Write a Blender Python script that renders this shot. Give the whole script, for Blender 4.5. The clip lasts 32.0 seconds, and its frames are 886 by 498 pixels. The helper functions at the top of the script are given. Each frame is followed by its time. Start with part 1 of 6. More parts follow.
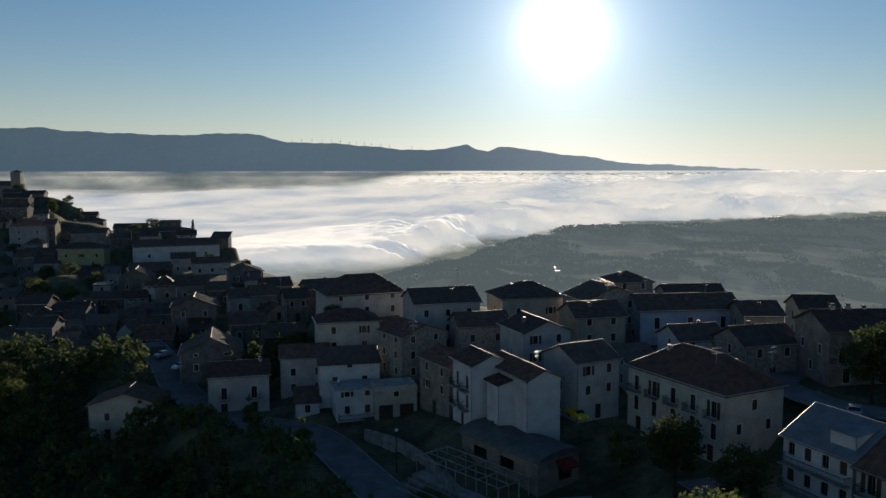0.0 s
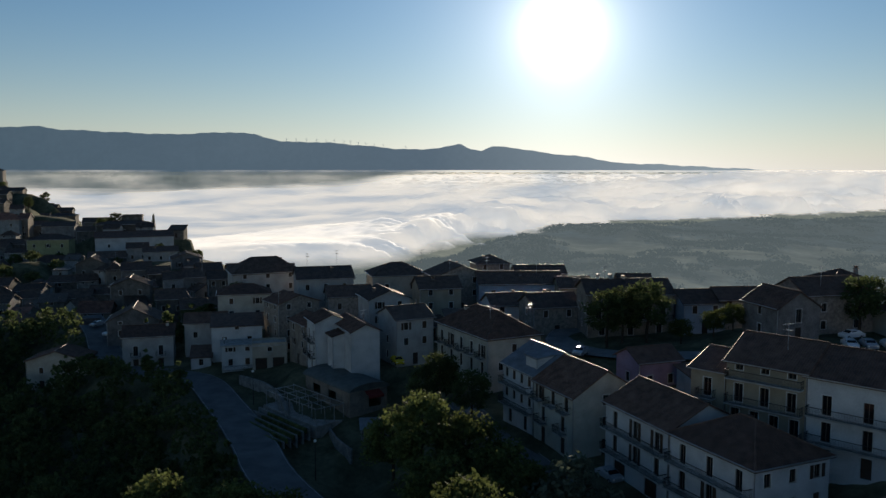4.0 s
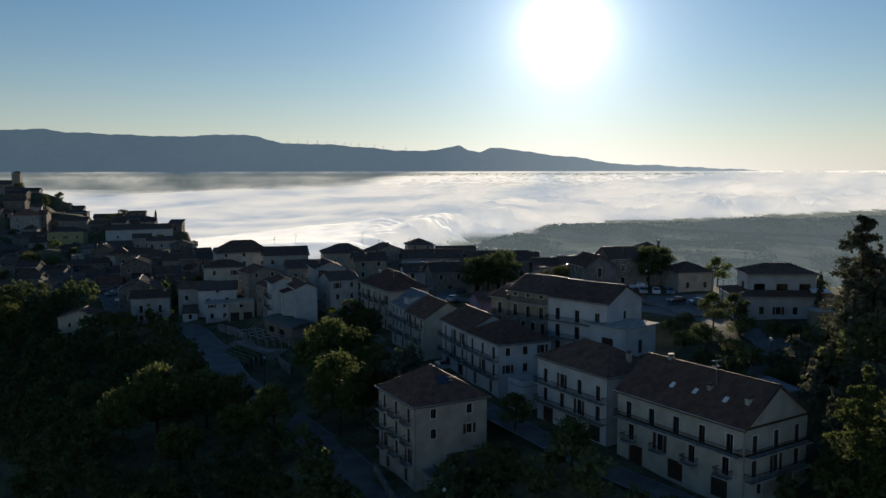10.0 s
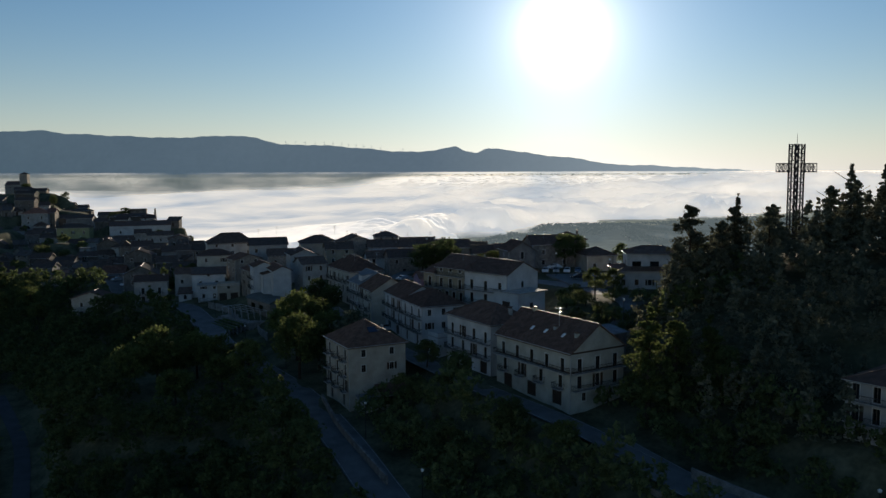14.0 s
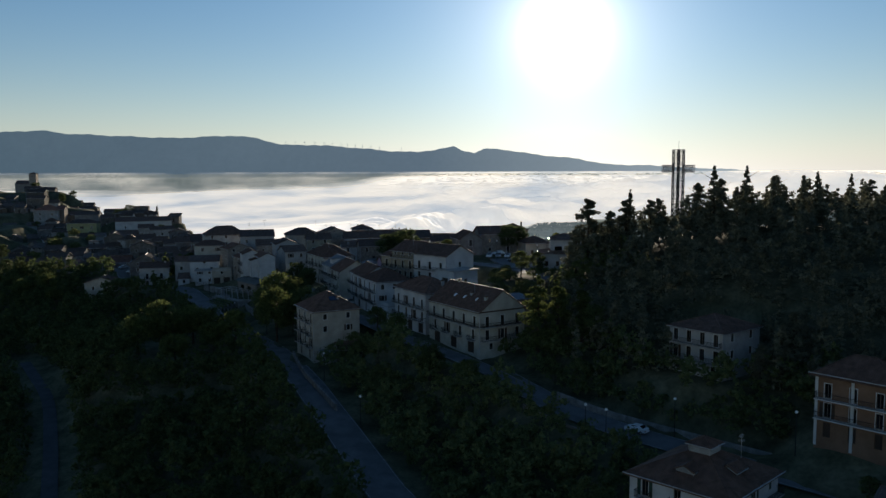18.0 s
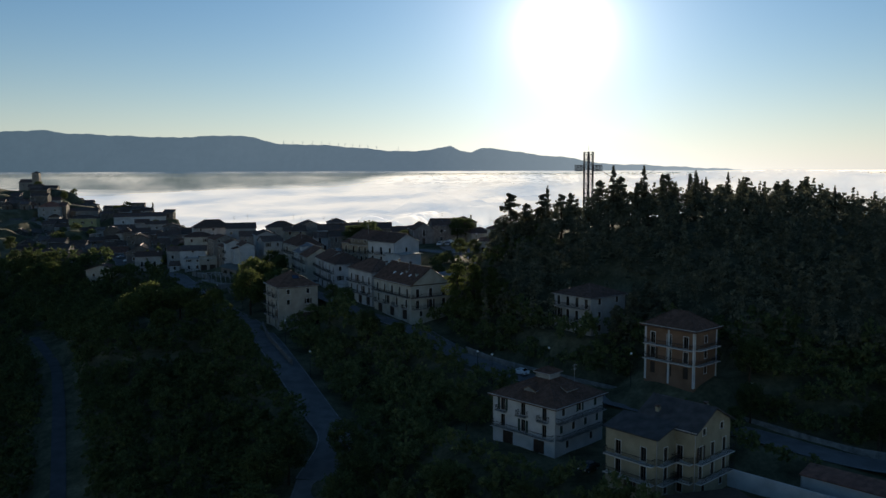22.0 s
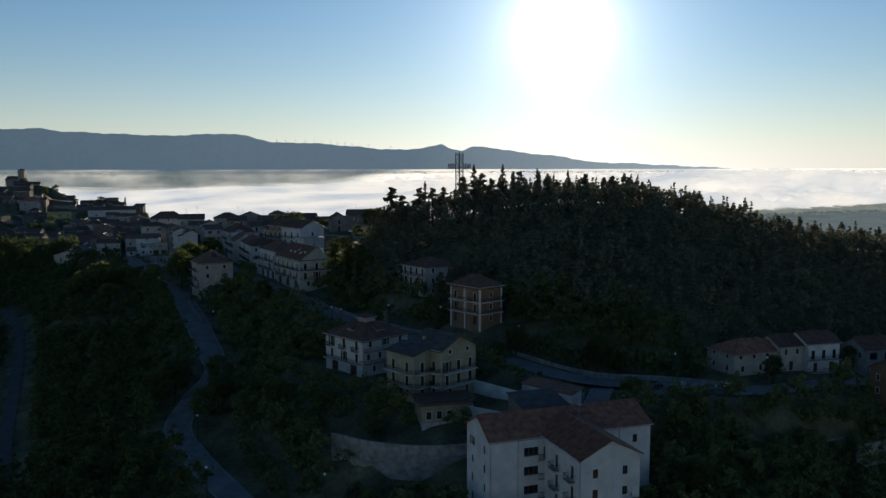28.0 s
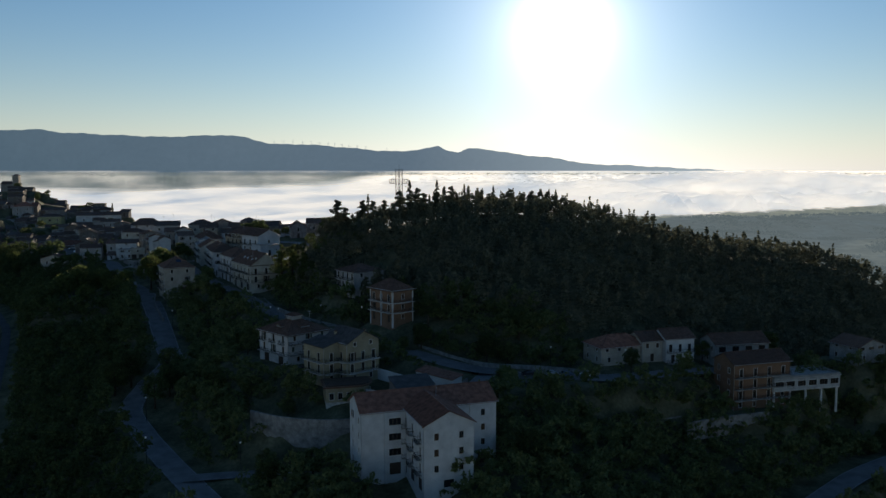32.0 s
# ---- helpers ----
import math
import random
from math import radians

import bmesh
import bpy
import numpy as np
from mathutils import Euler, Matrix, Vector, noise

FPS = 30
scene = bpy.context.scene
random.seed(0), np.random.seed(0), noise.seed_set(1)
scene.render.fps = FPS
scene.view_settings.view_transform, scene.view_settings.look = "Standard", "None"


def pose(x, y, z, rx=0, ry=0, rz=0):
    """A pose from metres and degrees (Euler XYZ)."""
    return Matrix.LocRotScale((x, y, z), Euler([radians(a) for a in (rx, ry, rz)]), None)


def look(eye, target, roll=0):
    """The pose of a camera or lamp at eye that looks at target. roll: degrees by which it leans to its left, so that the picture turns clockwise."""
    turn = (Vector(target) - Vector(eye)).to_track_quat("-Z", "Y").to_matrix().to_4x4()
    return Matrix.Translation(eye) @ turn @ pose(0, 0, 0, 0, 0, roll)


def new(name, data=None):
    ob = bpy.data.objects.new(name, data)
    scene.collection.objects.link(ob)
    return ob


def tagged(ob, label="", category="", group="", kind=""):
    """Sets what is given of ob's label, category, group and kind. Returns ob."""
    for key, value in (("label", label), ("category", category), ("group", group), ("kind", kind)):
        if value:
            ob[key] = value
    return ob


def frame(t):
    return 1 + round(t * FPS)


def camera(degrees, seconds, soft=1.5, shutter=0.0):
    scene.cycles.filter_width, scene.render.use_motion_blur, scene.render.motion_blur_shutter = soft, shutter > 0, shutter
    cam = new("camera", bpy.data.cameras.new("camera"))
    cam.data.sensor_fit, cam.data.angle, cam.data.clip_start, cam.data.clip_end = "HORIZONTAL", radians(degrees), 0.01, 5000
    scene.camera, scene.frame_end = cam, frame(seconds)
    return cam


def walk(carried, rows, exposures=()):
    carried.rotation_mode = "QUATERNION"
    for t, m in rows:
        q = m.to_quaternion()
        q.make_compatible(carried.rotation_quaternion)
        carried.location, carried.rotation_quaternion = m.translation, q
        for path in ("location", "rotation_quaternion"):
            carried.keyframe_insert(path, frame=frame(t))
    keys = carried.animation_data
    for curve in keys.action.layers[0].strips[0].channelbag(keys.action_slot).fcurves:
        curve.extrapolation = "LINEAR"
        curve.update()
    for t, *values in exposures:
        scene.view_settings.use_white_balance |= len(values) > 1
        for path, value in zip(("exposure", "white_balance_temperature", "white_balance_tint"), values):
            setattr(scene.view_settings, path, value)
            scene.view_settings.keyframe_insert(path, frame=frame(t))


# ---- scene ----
cam = camera(56.80, 32.0)
ROWS = [
    (0.0, 0.00, 0.00, 60.00, -0.000, -5.550, 0.08),
    (0.5, 3.29, -4.46, 59.98, -0.006, -5.575, 0.09),
    (1.0, 6.76, -8.93, 59.97, -0.019, -5.600, 0.10),
    (1.5, 10.40, -13.27, 59.95, -0.019, -5.612, 0.11),
    (2.0, 14.15, -17.61, 59.95, -0.031, -5.625, 0.10),
    (2.5, 17.98, -21.87, 59.95, -0.043, -5.637, 0.07),
    (3.0, 21.85, -26.17, 59.92, -0.056, -5.649, 0.03),
    (3.5, 25.68, -30.55, 59.98, -0.075, -5.631, 0.01),
    (4.0, 29.17, -34.93, 59.96, -0.087, -5.600, -0.03),
    (4.5, 32.23, -39.52, 59.95, -0.081, -5.575, -0.03),
    (6.5, 40.85, -59.01, 59.83, 0.050, -5.494, -0.08),
    (7.0, 42.43, -64.09, 59.85, 0.062, -5.494, -0.07),
    (7.5, 43.99, -69.29, 59.90, 0.087, -5.494, -0.06),
    (8.0, 45.44, -74.49, 59.96, 0.099, -5.507, -0.03),
    (8.5, 46.89, -79.73, 60.07, 0.112, -5.507, -0.02),
    (9.0, 48.30, -84.97, 60.15, 0.118, -5.513, -0.01),
    (9.5, 49.65, -90.18, 60.18, 0.124, -5.525, 0.04),
    (10.0, 51.13, -95.34, 60.23, 0.130, -5.519, 0.09),
    (10.5, 52.78, -100.45, 60.33, 0.143, -5.525, 0.13),
    (11.0, 54.39, -105.70, 60.41, 0.130, -5.525, 0.12),
    (11.5, 56.18, -110.90, 60.44, 0.118, -5.519, 0.14),
    (12.0, 58.04, -115.93, 60.40, 0.112, -5.513, 0.15),
    (12.5, 59.90, -121.13, 60.43, 0.093, -5.507, 0.17),
    (13.0, 61.76, -126.21, 60.40, 0.081, -5.494, 0.18),
    (13.5, 63.62, -131.41, 60.43, 0.081, -5.488, 0.17),
    (14.0, 65.43, -136.66, 60.39, 0.068, -5.482, 0.19),
    (14.5, 67.19, -141.82, 60.44, 0.062, -5.475, 0.16),
    (16.5, 74.10, -162.66, 60.50, 0.093, -5.519, 0.17),
    (17.0, 75.81, -167.74, 60.52, 0.112, -5.507, 0.17),
    (17.5, 77.49, -172.90, 60.50, 0.112, -5.494, 0.16),
    (18.0, 79.20, -177.93, 60.51, 0.118, -5.494, 0.19),
    (18.5, 80.96, -183.14, 60.47, 0.112, -5.494, 0.18),
    (19.0, 82.85, -188.17, 60.51, 0.112, -5.494, 0.17),
    (19.5, 84.81, -193.17, 60.50, 0.112, -5.500, 0.17),
    (20.0, 86.90, -198.08, 60.56, 0.118, -5.519, 0.14),
    (20.5, 88.97, -203.16, 60.51, 0.106, -5.513, 0.15),
    (21.0, 91.11, -208.16, 60.50, 0.099, -5.525, 0.17),
    (21.5, 93.43, -213.07, 60.46, 0.093, -5.531, 0.15),
    (22.0, 95.80, -217.99, 60.39, 0.081, -5.538, 0.18),
    (22.5, 98.33, -222.82, 60.42, 0.081, -5.544, 0.16),
    (23.0, 100.85, -227.73, 60.41, 0.056, -5.556, 0.16),
    (23.5, 103.48, -232.44, 60.38, 0.056, -5.556, 0.14),
    (24.0, 106.26, -237.15, 60.36, 0.050, -5.581, 0.18),
    (24.5, 109.22, -241.78, 60.30, 0.050, -5.575, 0.19),
    (25.0, 112.35, -246.41, 60.37, 0.037, -5.600, 0.18),
    (25.5, 115.69, -250.79, 60.27, 0.012, -5.612, 0.22),
    (27.5, 130.59, -267.82, 60.09, -0.050, -5.643, 0.13),
    (28.0, 134.44, -272.00, 60.18, -0.068, -5.662, 0.10),
    (28.5, 138.31, -276.18, 60.48, -0.075, -5.668, 0.07),
    (29.0, 142.16, -280.40, 60.99, -0.087, -5.674, 0.04),
    (29.5, 145.81, -284.61, 61.60, -0.087, -5.668, 0.03),
    (30.0, 149.10, -289.08, 62.32, -0.093, -5.668, 0.03),
    (30.5, 152.13, -293.66, 63.13, -0.093, -5.668, 0.02),
    (31.0, 154.89, -298.25, 64.10, -0.081, -5.662, 0.01),
    (31.5, 157.34, -302.92, 65.06, -0.062, -5.643, 0.00),
    (32.0, 159.40, -307.67, 66.14, -0.031, -5.625, -0.01),
]
EXPOSURES = [(0.0, 0.15, 6500, 10), (14.0, 0.24, 6500, 10), (24.0, 0.38, 6500, 10), (32.0, 0.38, 6500, 10)]
walk(cam, [(t, pose(x, y, z, 90 + pitch, roll, yaw)) for t, x, y, z, yaw, pitch, roll in ROWS], EXPOSURES)

# ---- light and air ----
SUN_AZ, SUN_EL = radians(8.2), radians(9.3)
SUN_DIR = Vector((math.sin(SUN_AZ) * math.cos(SUN_EL), math.cos(SUN_AZ) * math.cos(SUN_EL), math.sin(SUN_EL)))
sun_data = bpy.data.lights.new("sun", "SUN")
sun_data.energy, sun_data.angle, sun_data.color = 5.0, radians(0.6), (1.0, 0.86, 0.68)
sun_lamp = new("sun", sun_data)
sun_lamp.matrix_world = look((0, 0, 300), Vector((0, 0, 300)) - SUN_DIR)

world = bpy.data.worlds.new("morning_sky")
scene.world = world
world.use_nodes = True
wn, wl = world.node_tree.nodes, world.node_tree.links
wn.clear()
sky = wn.new("ShaderNodeTexSky")
sky.sky_type, sky.sun_disc = "NISHITA", False
sky.sun_elevation, sky.sun_rotation = SUN_EL, SUN_AZ
sky.altitude, sky.air_density, sky.dust_density, sky.ozone_density = 1200, 1.0, 0.07, 2.65
sky_bg = wn.new("ShaderNodeBackground")
sky_bg.inputs["Strength"].default_value = 0.072
# the bright aureole of the low sun
coord = wn.new("ShaderNodeTexCoord")
dot = wn.new("ShaderNodeVectorMath")
dot.operation = "DOT_PRODUCT"
dot.inputs[1].default_value = SUN_DIR
wl.new(coord.outputs["Generated"], dot.inputs[0])


def w_math(op, a, b):
    n = wn.new("ShaderNodeMath")
    n.operation = op
    for i, v in enumerate((a, b)):
        if v is None:
            continue
        if isinstance(v, (int, float)):
            n.inputs[i].default_value = v
        else:
            wl.new(v, n.inputs[i])
    return n.outputs[0]


# moist morning air greys the colours of the sky towards the horizon
up = wn.new("ShaderNodeSeparateXYZ")
wl.new(coord.outputs["Generated"], up.inputs[0])
moist = w_math("MULTIPLY", w_math("EXPONENT", w_math("MULTIPLY", w_math("ABSOLUTE", up.outputs["Z"], None), -12.0), None), 0.85)
plain, pale = wn.new("ShaderNodeRGBToBW"), wn.new("ShaderNodeVectorMath")
deep = wn.new("ShaderNodeHueSaturation")
deep.inputs["Saturation"].default_value, deep.inputs["Value"].default_value = 1.1, 1.04
wl.new(sky.outputs[0], deep.inputs["Color"])
wl.new(sky.outputs[0], plain.inputs[0])
pale.operation, pale.inputs[0].default_value = "SCALE", (1.02, 0.99, 0.94)
wl.new(plain.outputs[0], pale.inputs["Scale"])
air = wn.new("ShaderNodeMix")
air.data_type = "RGBA"
wl.new(moist, air.inputs["Factor"])
wl.new(deep.outputs[0], air.inputs["A"])
wl.new(pale.outputs[0], air.inputs["B"])
wl.new(air.outputs["Result"], sky_bg.inputs["Color"])

off = w_math("SUBTRACT", 1.0, dot.outputs["Value"])
last = sky_bg
for tint, rings in (((1.0, 0.97, 0.92, 1), ((0.0004, 1.5), (0.0014, 0.6), (0.006, 0.3))), ((0.74, 0.95, 1.14, 1), ((0.03, 0.14), (0.12, 0.02)))):
    halo = None
    for spread, level in rings:
        ring = w_math("MULTIPLY", w_math("EXPONENT", w_math("MULTIPLY", off, -1.0 / spread), None), level)
        halo = ring if halo is None else w_math("ADD", halo, ring)
    glow_bg = wn.new("ShaderNodeBackground")
    glow_bg.inputs["Color"].default_value = tint
    wl.new(halo, glow_bg.inputs["Strength"])
    both = wn.new("ShaderNodeAddShader")
    wl.new(last.outputs[0], both.inputs[0])
    wl.new(glow_bg.outputs[0], both.inputs[1])
    last = both
w_out = wn.new("ShaderNodeOutputWorld")
wl.new(both.outputs[0], w_out.inputs["Surface"])


# ---- materials ----
def material(name, colour, rough=0.8, vary=0.3, scale=1.5, fine=14.0, bump=0.3, metal=0.0, spec=0.3, per_thing=0.15, tint=None, emit=None):
    """A surface with stains at one scale and grain at another; per_thing shifts its lightness from thing to thing."""
    m = bpy.data.materials.new(name)
    m.use_nodes = True
    n, k = m.node_tree.nodes, m.node_tree.links
    b = n["Principled BSDF"]
    b.inputs["Roughness"].default_value = rough
    b.inputs["Metallic"].default_value = metal
    b.inputs["Specular IOR Level"].default_value = spec
    geo = n.new("ShaderNodeNewGeometry")
    big, small = n.new("ShaderNodeTexNoise"), n.new("ShaderNodeTexNoise")
    big.inputs["Scale"].default_value, big.inputs["Detail"].default_value = 1.0 / scale, 5.0
    small.inputs["Scale"].default_value, small.inputs["Detail"].default_value = fine, 3.0
    k.new(geo.outputs["Position"], big.inputs["Vector"])
    k.new(geo.outputs["Position"], small.inputs["Vector"])
    ramp = n.new("ShaderNodeMapRange")
    ramp.inputs["From Min"].default_value, ramp.inputs["From Max"].default_value = 0.3, 0.7
    ramp.inputs["To Min"].default_value, ramp.inputs["To Max"].default_value = 1 - vary, 1 + vary
    k.new(big.outputs["Fac"], ramp.inputs["Value"])
    grain = n.new("ShaderNodeMapRange")
    grain.inputs["From Min"].default_value, grain.inputs["From Max"].default_value = 0.3, 0.7
    grain.inputs["To Min"].default_value, grain.inputs["To Max"].default_value = 1 - vary * 0.5, 1 + vary * 0.5
    k.new(small.outputs["Fac"], grain.inputs["Value"])
    info = n.new("ShaderNodeObjectInfo")
    own = n.new("ShaderNodeMapRange")
    own.inputs["To Min"].default_value, own.inputs["To Max"].default_value = 1 - per_thing, 1 + per_thing
    k.new(info.outputs["Random"], own.inputs["Value"])
    m1, m2 = n.new("ShaderNodeMath"), n.new("ShaderNodeMath")
    m1.operation = m2.operation = "MULTIPLY"
    k.new(ramp.outputs[0], m1.inputs[0])
    k.new(grain.outputs[0], m1.inputs[1])
    k.new(m1.outputs[0], m2.inputs[0])
    k.new(own.outputs[0], m2.inputs[1])
    mix = n.new("ShaderNodeMix")
    mix.data_type = "RGBA"
    mix.inputs["A"].default_value = (*colour, 1)
    mix.inputs["B"].default_value = (*(tint or colour), 1)
    k.new(big.outputs["Fac"], mix.inputs["Factor"])
    scaled = n.new("ShaderNodeVectorMath")
    scaled.operation = "SCALE"
    k.new(mix.outputs["Result"], scaled.inputs[0])
    k.new(m2.outputs[0], scaled.inputs["Scale"])
    k.new(scaled.outputs[0], b.inputs["Base Color"])
    if bump:
        bm = n.new("ShaderNodeBump")
        bm.inputs["Strength"].default_value, bm.inputs["Distance"].default_value = bump, 0.05
        k.new(small.outputs["Fac"], bm.inputs["Height"])
        k.new(bm.outputs[0], b.inputs["Normal"])
    if emit:
        b.inputs["Emission Color"].default_value = (*emit[0], 1)
        b.inputs["Emission Strength"].default_value = emit[1]
    return m


PLASTER = dict(rough=0.9, vary=0.22, scale=2.2, fine=9.0, bump=0.25, spec=0.15, per_thing=0.06)
M_WHITE = material("white_plaster", (0.56, 0.56, 0.56), tint=(0.4, 0.4, 0.39), **PLASTER)
M_CREAM = material("cream_plaster", (0.47, 0.45, 0.38), tint=(0.37, 0.355, 0.31), **PLASTER)
M_YELLOW = material("yellow_plaster", (0.34, 0.29, 0.215), tint=(0.27, 0.235, 0.18), **PLASTER)
M_OCHRE = material("ochre_plaster", (0.23, 0.135, 0.085), tint=(0.17, 0.105, 0.07), **PLASTER)
M_PINK = material("pink_plaster", (0.4, 0.28, 0.36), tint=(0.34, 0.25, 0.31), **PLASTER)
M_BEIGE = material("beige_plaster", (0.42, 0.375, 0.31), tint=(0.34, 0.31, 0.26), **PLASTER)
M_GREY = material("grey_plaster", (0.42, 0.4, 0.38), tint=(0.32, 0.31, 0.29), **PLASTER)
M_STONE = material("rubble_stone", (0.34, 0.3, 0.26), tint=(0.24, 0.21, 0.18), rough=0.95, vary=0.4, scale=0.6, fine=5.0, bump=0.8, spec=0.1)
M_OLD_STONE = material("dark_old_stone", (0.17, 0.15, 0.13), tint=(0.1, 0.092, 0.082), rough=0.95, vary=0.45, scale=1.1, fine=4.0, bump=0.8, spec=0.1, per_thing=0.25)
M_OLD_GREY = material("weathered_grey_plaster", (0.21, 0.2, 0.19), tint=(0.13, 0.125, 0.12), rough=0.95, vary=0.4, scale=1.6, fine=5.0, bump=0.5, spec=0.1, per_thing=0.25)
M_OLD_WHITE = material("weathered_white_plaster", (0.36, 0.36, 0.35), tint=(0.24, 0.24, 0.23), rough=0.95, vary=0.3, scale=1.6, fine=5.0, bump=0.4, spec=0.1, per_thing=0.2)
M_OLD_BEIGE = material("weathered_beige_plaster", (0.25, 0.21, 0.175), tint=(0.17, 0.15, 0.125), rough=0.95, vary=0.35, scale=1.6, fine=5.0, bump=0.4, spec=0.1, per_thing=0.25)
M_OLIVE = material("olive_plaster", (0.33, 0.29, 0.2), tint=(0.27, 0.24, 0.17), **PLASTER)
M_PALEBLUE = material("pale_blue_plaster", (0.36, 0.43, 0.52), tint=(0.3, 0.35, 0.41), **PLASTER)
M_LIME = material("lime_green_plaster", (0.36, 0.35, 0.18), tint=(0.28, 0.27, 0.15), **PLASTER)
TILE = dict(rough=0.62, vary=0.45, scale=1.1, fine=5.0, bump=0.8, spec=0.28, per_thing=0.3)
M_TILE = material("old_clay_tile", (0.125, 0.066, 0.042), tint=(0.085, 0.052, 0.038), **TILE)
M_TILE_OLD = material("mossy_old_tile", (0.095, 0.057, 0.04), tint=(0.064, 0.047, 0.036), **TILE)
M_TILE_RED = material("red_clay_tile", (0.21, 0.09, 0.055), tint=(0.16, 0.075, 0.052), **TILE)
M_DARK_ROOF = material("dark_slate_roof", (0.05, 0.05, 0.052), tint=(0.075, 0.07, 0.066), rough=0.8, vary=0.3, bump=0.3, spec=0.25)
M_METAL_ROOF = material("grey_sheet_roof", (0.17, 0.19, 0.21), rough=0.5, vary=0.25, bump=0.15, metal=0.2, spec=0.5)
M_SHEET = material("dull_green_grey_sheet", (0.1, 0.115, 0.11), rough=0.7, vary=0.25, bump=0.15, spec=0.25)
M_SLAB = material("concrete", (0.36, 0.35, 0.33), rough=0.9, vary=0.3, scale=0.9, bump=0.4, spec=0.15)
M_TRIM = material("pale_trim", (0.58, 0.57, 0.54), rough=0.8, vary=0.12, spec=0.2)
M_FRAME = material("dark_window_frame_wood", (0.13, 0.1, 0.075), rough=0.6, vary=0.12, spec=0.3)
M_SHUTTER = material("brown_shutter", (0.06, 0.035, 0.022), rough=0.6, vary=0.25, spec=0.3)
M_GREEN_SHUTTER = material("green_shutter", (0.02, 0.045, 0.035), rough=0.6, vary=0.25, spec=0.3)
M_DARKWOOD = material("dark_door_wood", (0.045, 0.03, 0.022), rough=0.6, vary=0.25, spec=0.3)
M_PANE = material("window_glass", (0.012, 0.014, 0.017), rough=0.08, vary=0.1, bump=0.0, spec=0.5, per_thing=0.3)
M_IRON = material("dark_iron", (0.03, 0.03, 0.032), rough=0.5, vary=0.2, metal=0.6)
M_STEEL = material("galvanised_steel", (0.4, 0.41, 0.42), rough=0.4, vary=0.2, metal=0.8)
M_ASPHALT = material("asphalt", (0.15, 0.15, 0.15), rough=0.9, vary=0.25, scale=3.0, fine=8.0, bump=0.3, spec=0.25)
M_LANE = material("dark_damp_asphalt", (0.065, 0.065, 0.07), rough=0.85, vary=0.25, scale=3.0, fine=8.0, bump=0.3, spec=0.25)
M_PAVING = material("stone_paving", (0.22, 0.2, 0.18), rough=0.75, vary=0.3, scale=1.0, fine=4.0, bump=0.5, spec=0.3)
M_WALL = material("retaining_wall", (0.2, 0.195, 0.185), rough=0.95, vary=0.35, scale=1.2, fine=4.0, bump=0.6, spec=0.1)
M_PAINTLINE = material("road_paint", (0.3, 0.3, 0.29), rough=0.8, vary=0.3, spec=0.2)
M_BARK = material("bark", (0.06, 0.045, 0.033), rough=0.95, vary=0.4, scale=0.3, fine=9.0, bump=0.8, spec=0.1)
M_CARPAINT = [material("car_paint", c, rough=0.25, vary=0.04, bump=0.0, spec=0.6, per_thing=0.05) for c in ((0.7, 0.71, 0.72), (0.12, 0.16, 0.22), (0.03, 0.03, 0.035), (0.32, 0.34, 0.36), (0.35, 0.03, 0.025), (0.6, 0.45, 0.02))]
M_TYRE = material("rubber", (0.02, 0.02, 0.02), rough=0.85, vary=0.1)
M_RED = material("red_awning", (0.15, 0.025, 0.02), rough=0.8, vary=0.2, spec=0.2)
M_LAMPGLOBE = material("milk_glass", (0.75, 0.75, 0.72), rough=0.3, vary=0.03, bump=0.0, spec=0.5)
M_SOLAR = material("solar_panel", (0.02, 0.03, 0.06), rough=0.12, vary=0.1, bump=0.0, spec=0.6)


def leaf_material(name, colour, tint, thin_share=0.35):
    m = material(name, colour, tint=tint, rough=0.75, vary=0.4, scale=1.2, fine=3.0, bump=0.0, spec=0.06, per_thing=0.25)
    n, k = m.node_tree.nodes, m.node_tree.links
    b = n["Principled BSDF"]
    thin = n.new("ShaderNodeBsdfTranslucent")
    mixed = n.new("ShaderNodeMixShader")
    mixed.inputs[0].default_value = thin_share
    src = b.inputs["Base Color"].links[0].from_socket
    k.new(src, thin.inputs["Color"])
    k.new(b.outputs[0], mixed.inputs[1])
    k.new(thin.outputs[0], mixed.inputs[2])
    k.new(mixed.outputs[0], n["Material Output"].inputs["Surface"])
    return m


M_LEAF = leaf_material("broad_leaves", (0.085, 0.112, 0.034), (0.115, 0.128, 0.046), 0.4)
M_LEAF_DARK = leaf_material("dark_leaves", (0.1, 0.125, 0.05), (0.13, 0.145, 0.06), 0.45)
# leaf copy darkened so that its colour carries the deep shade
M_LEAF_DEEP = leaf_material("leaves_shade_in_colour", (0.055, 0.078, 0.03), (0.085, 0.1, 0.04), 0.45)
M_NEEDLE = leaf_material("needles", (0.1, 0.108, 0.07), (0.13, 0.125, 0.085), 0.25)
M_GREYLEAF = leaf_material("olive_leaves", (0.09, 0.11, 0.07), (0.12, 0.13, 0.09))


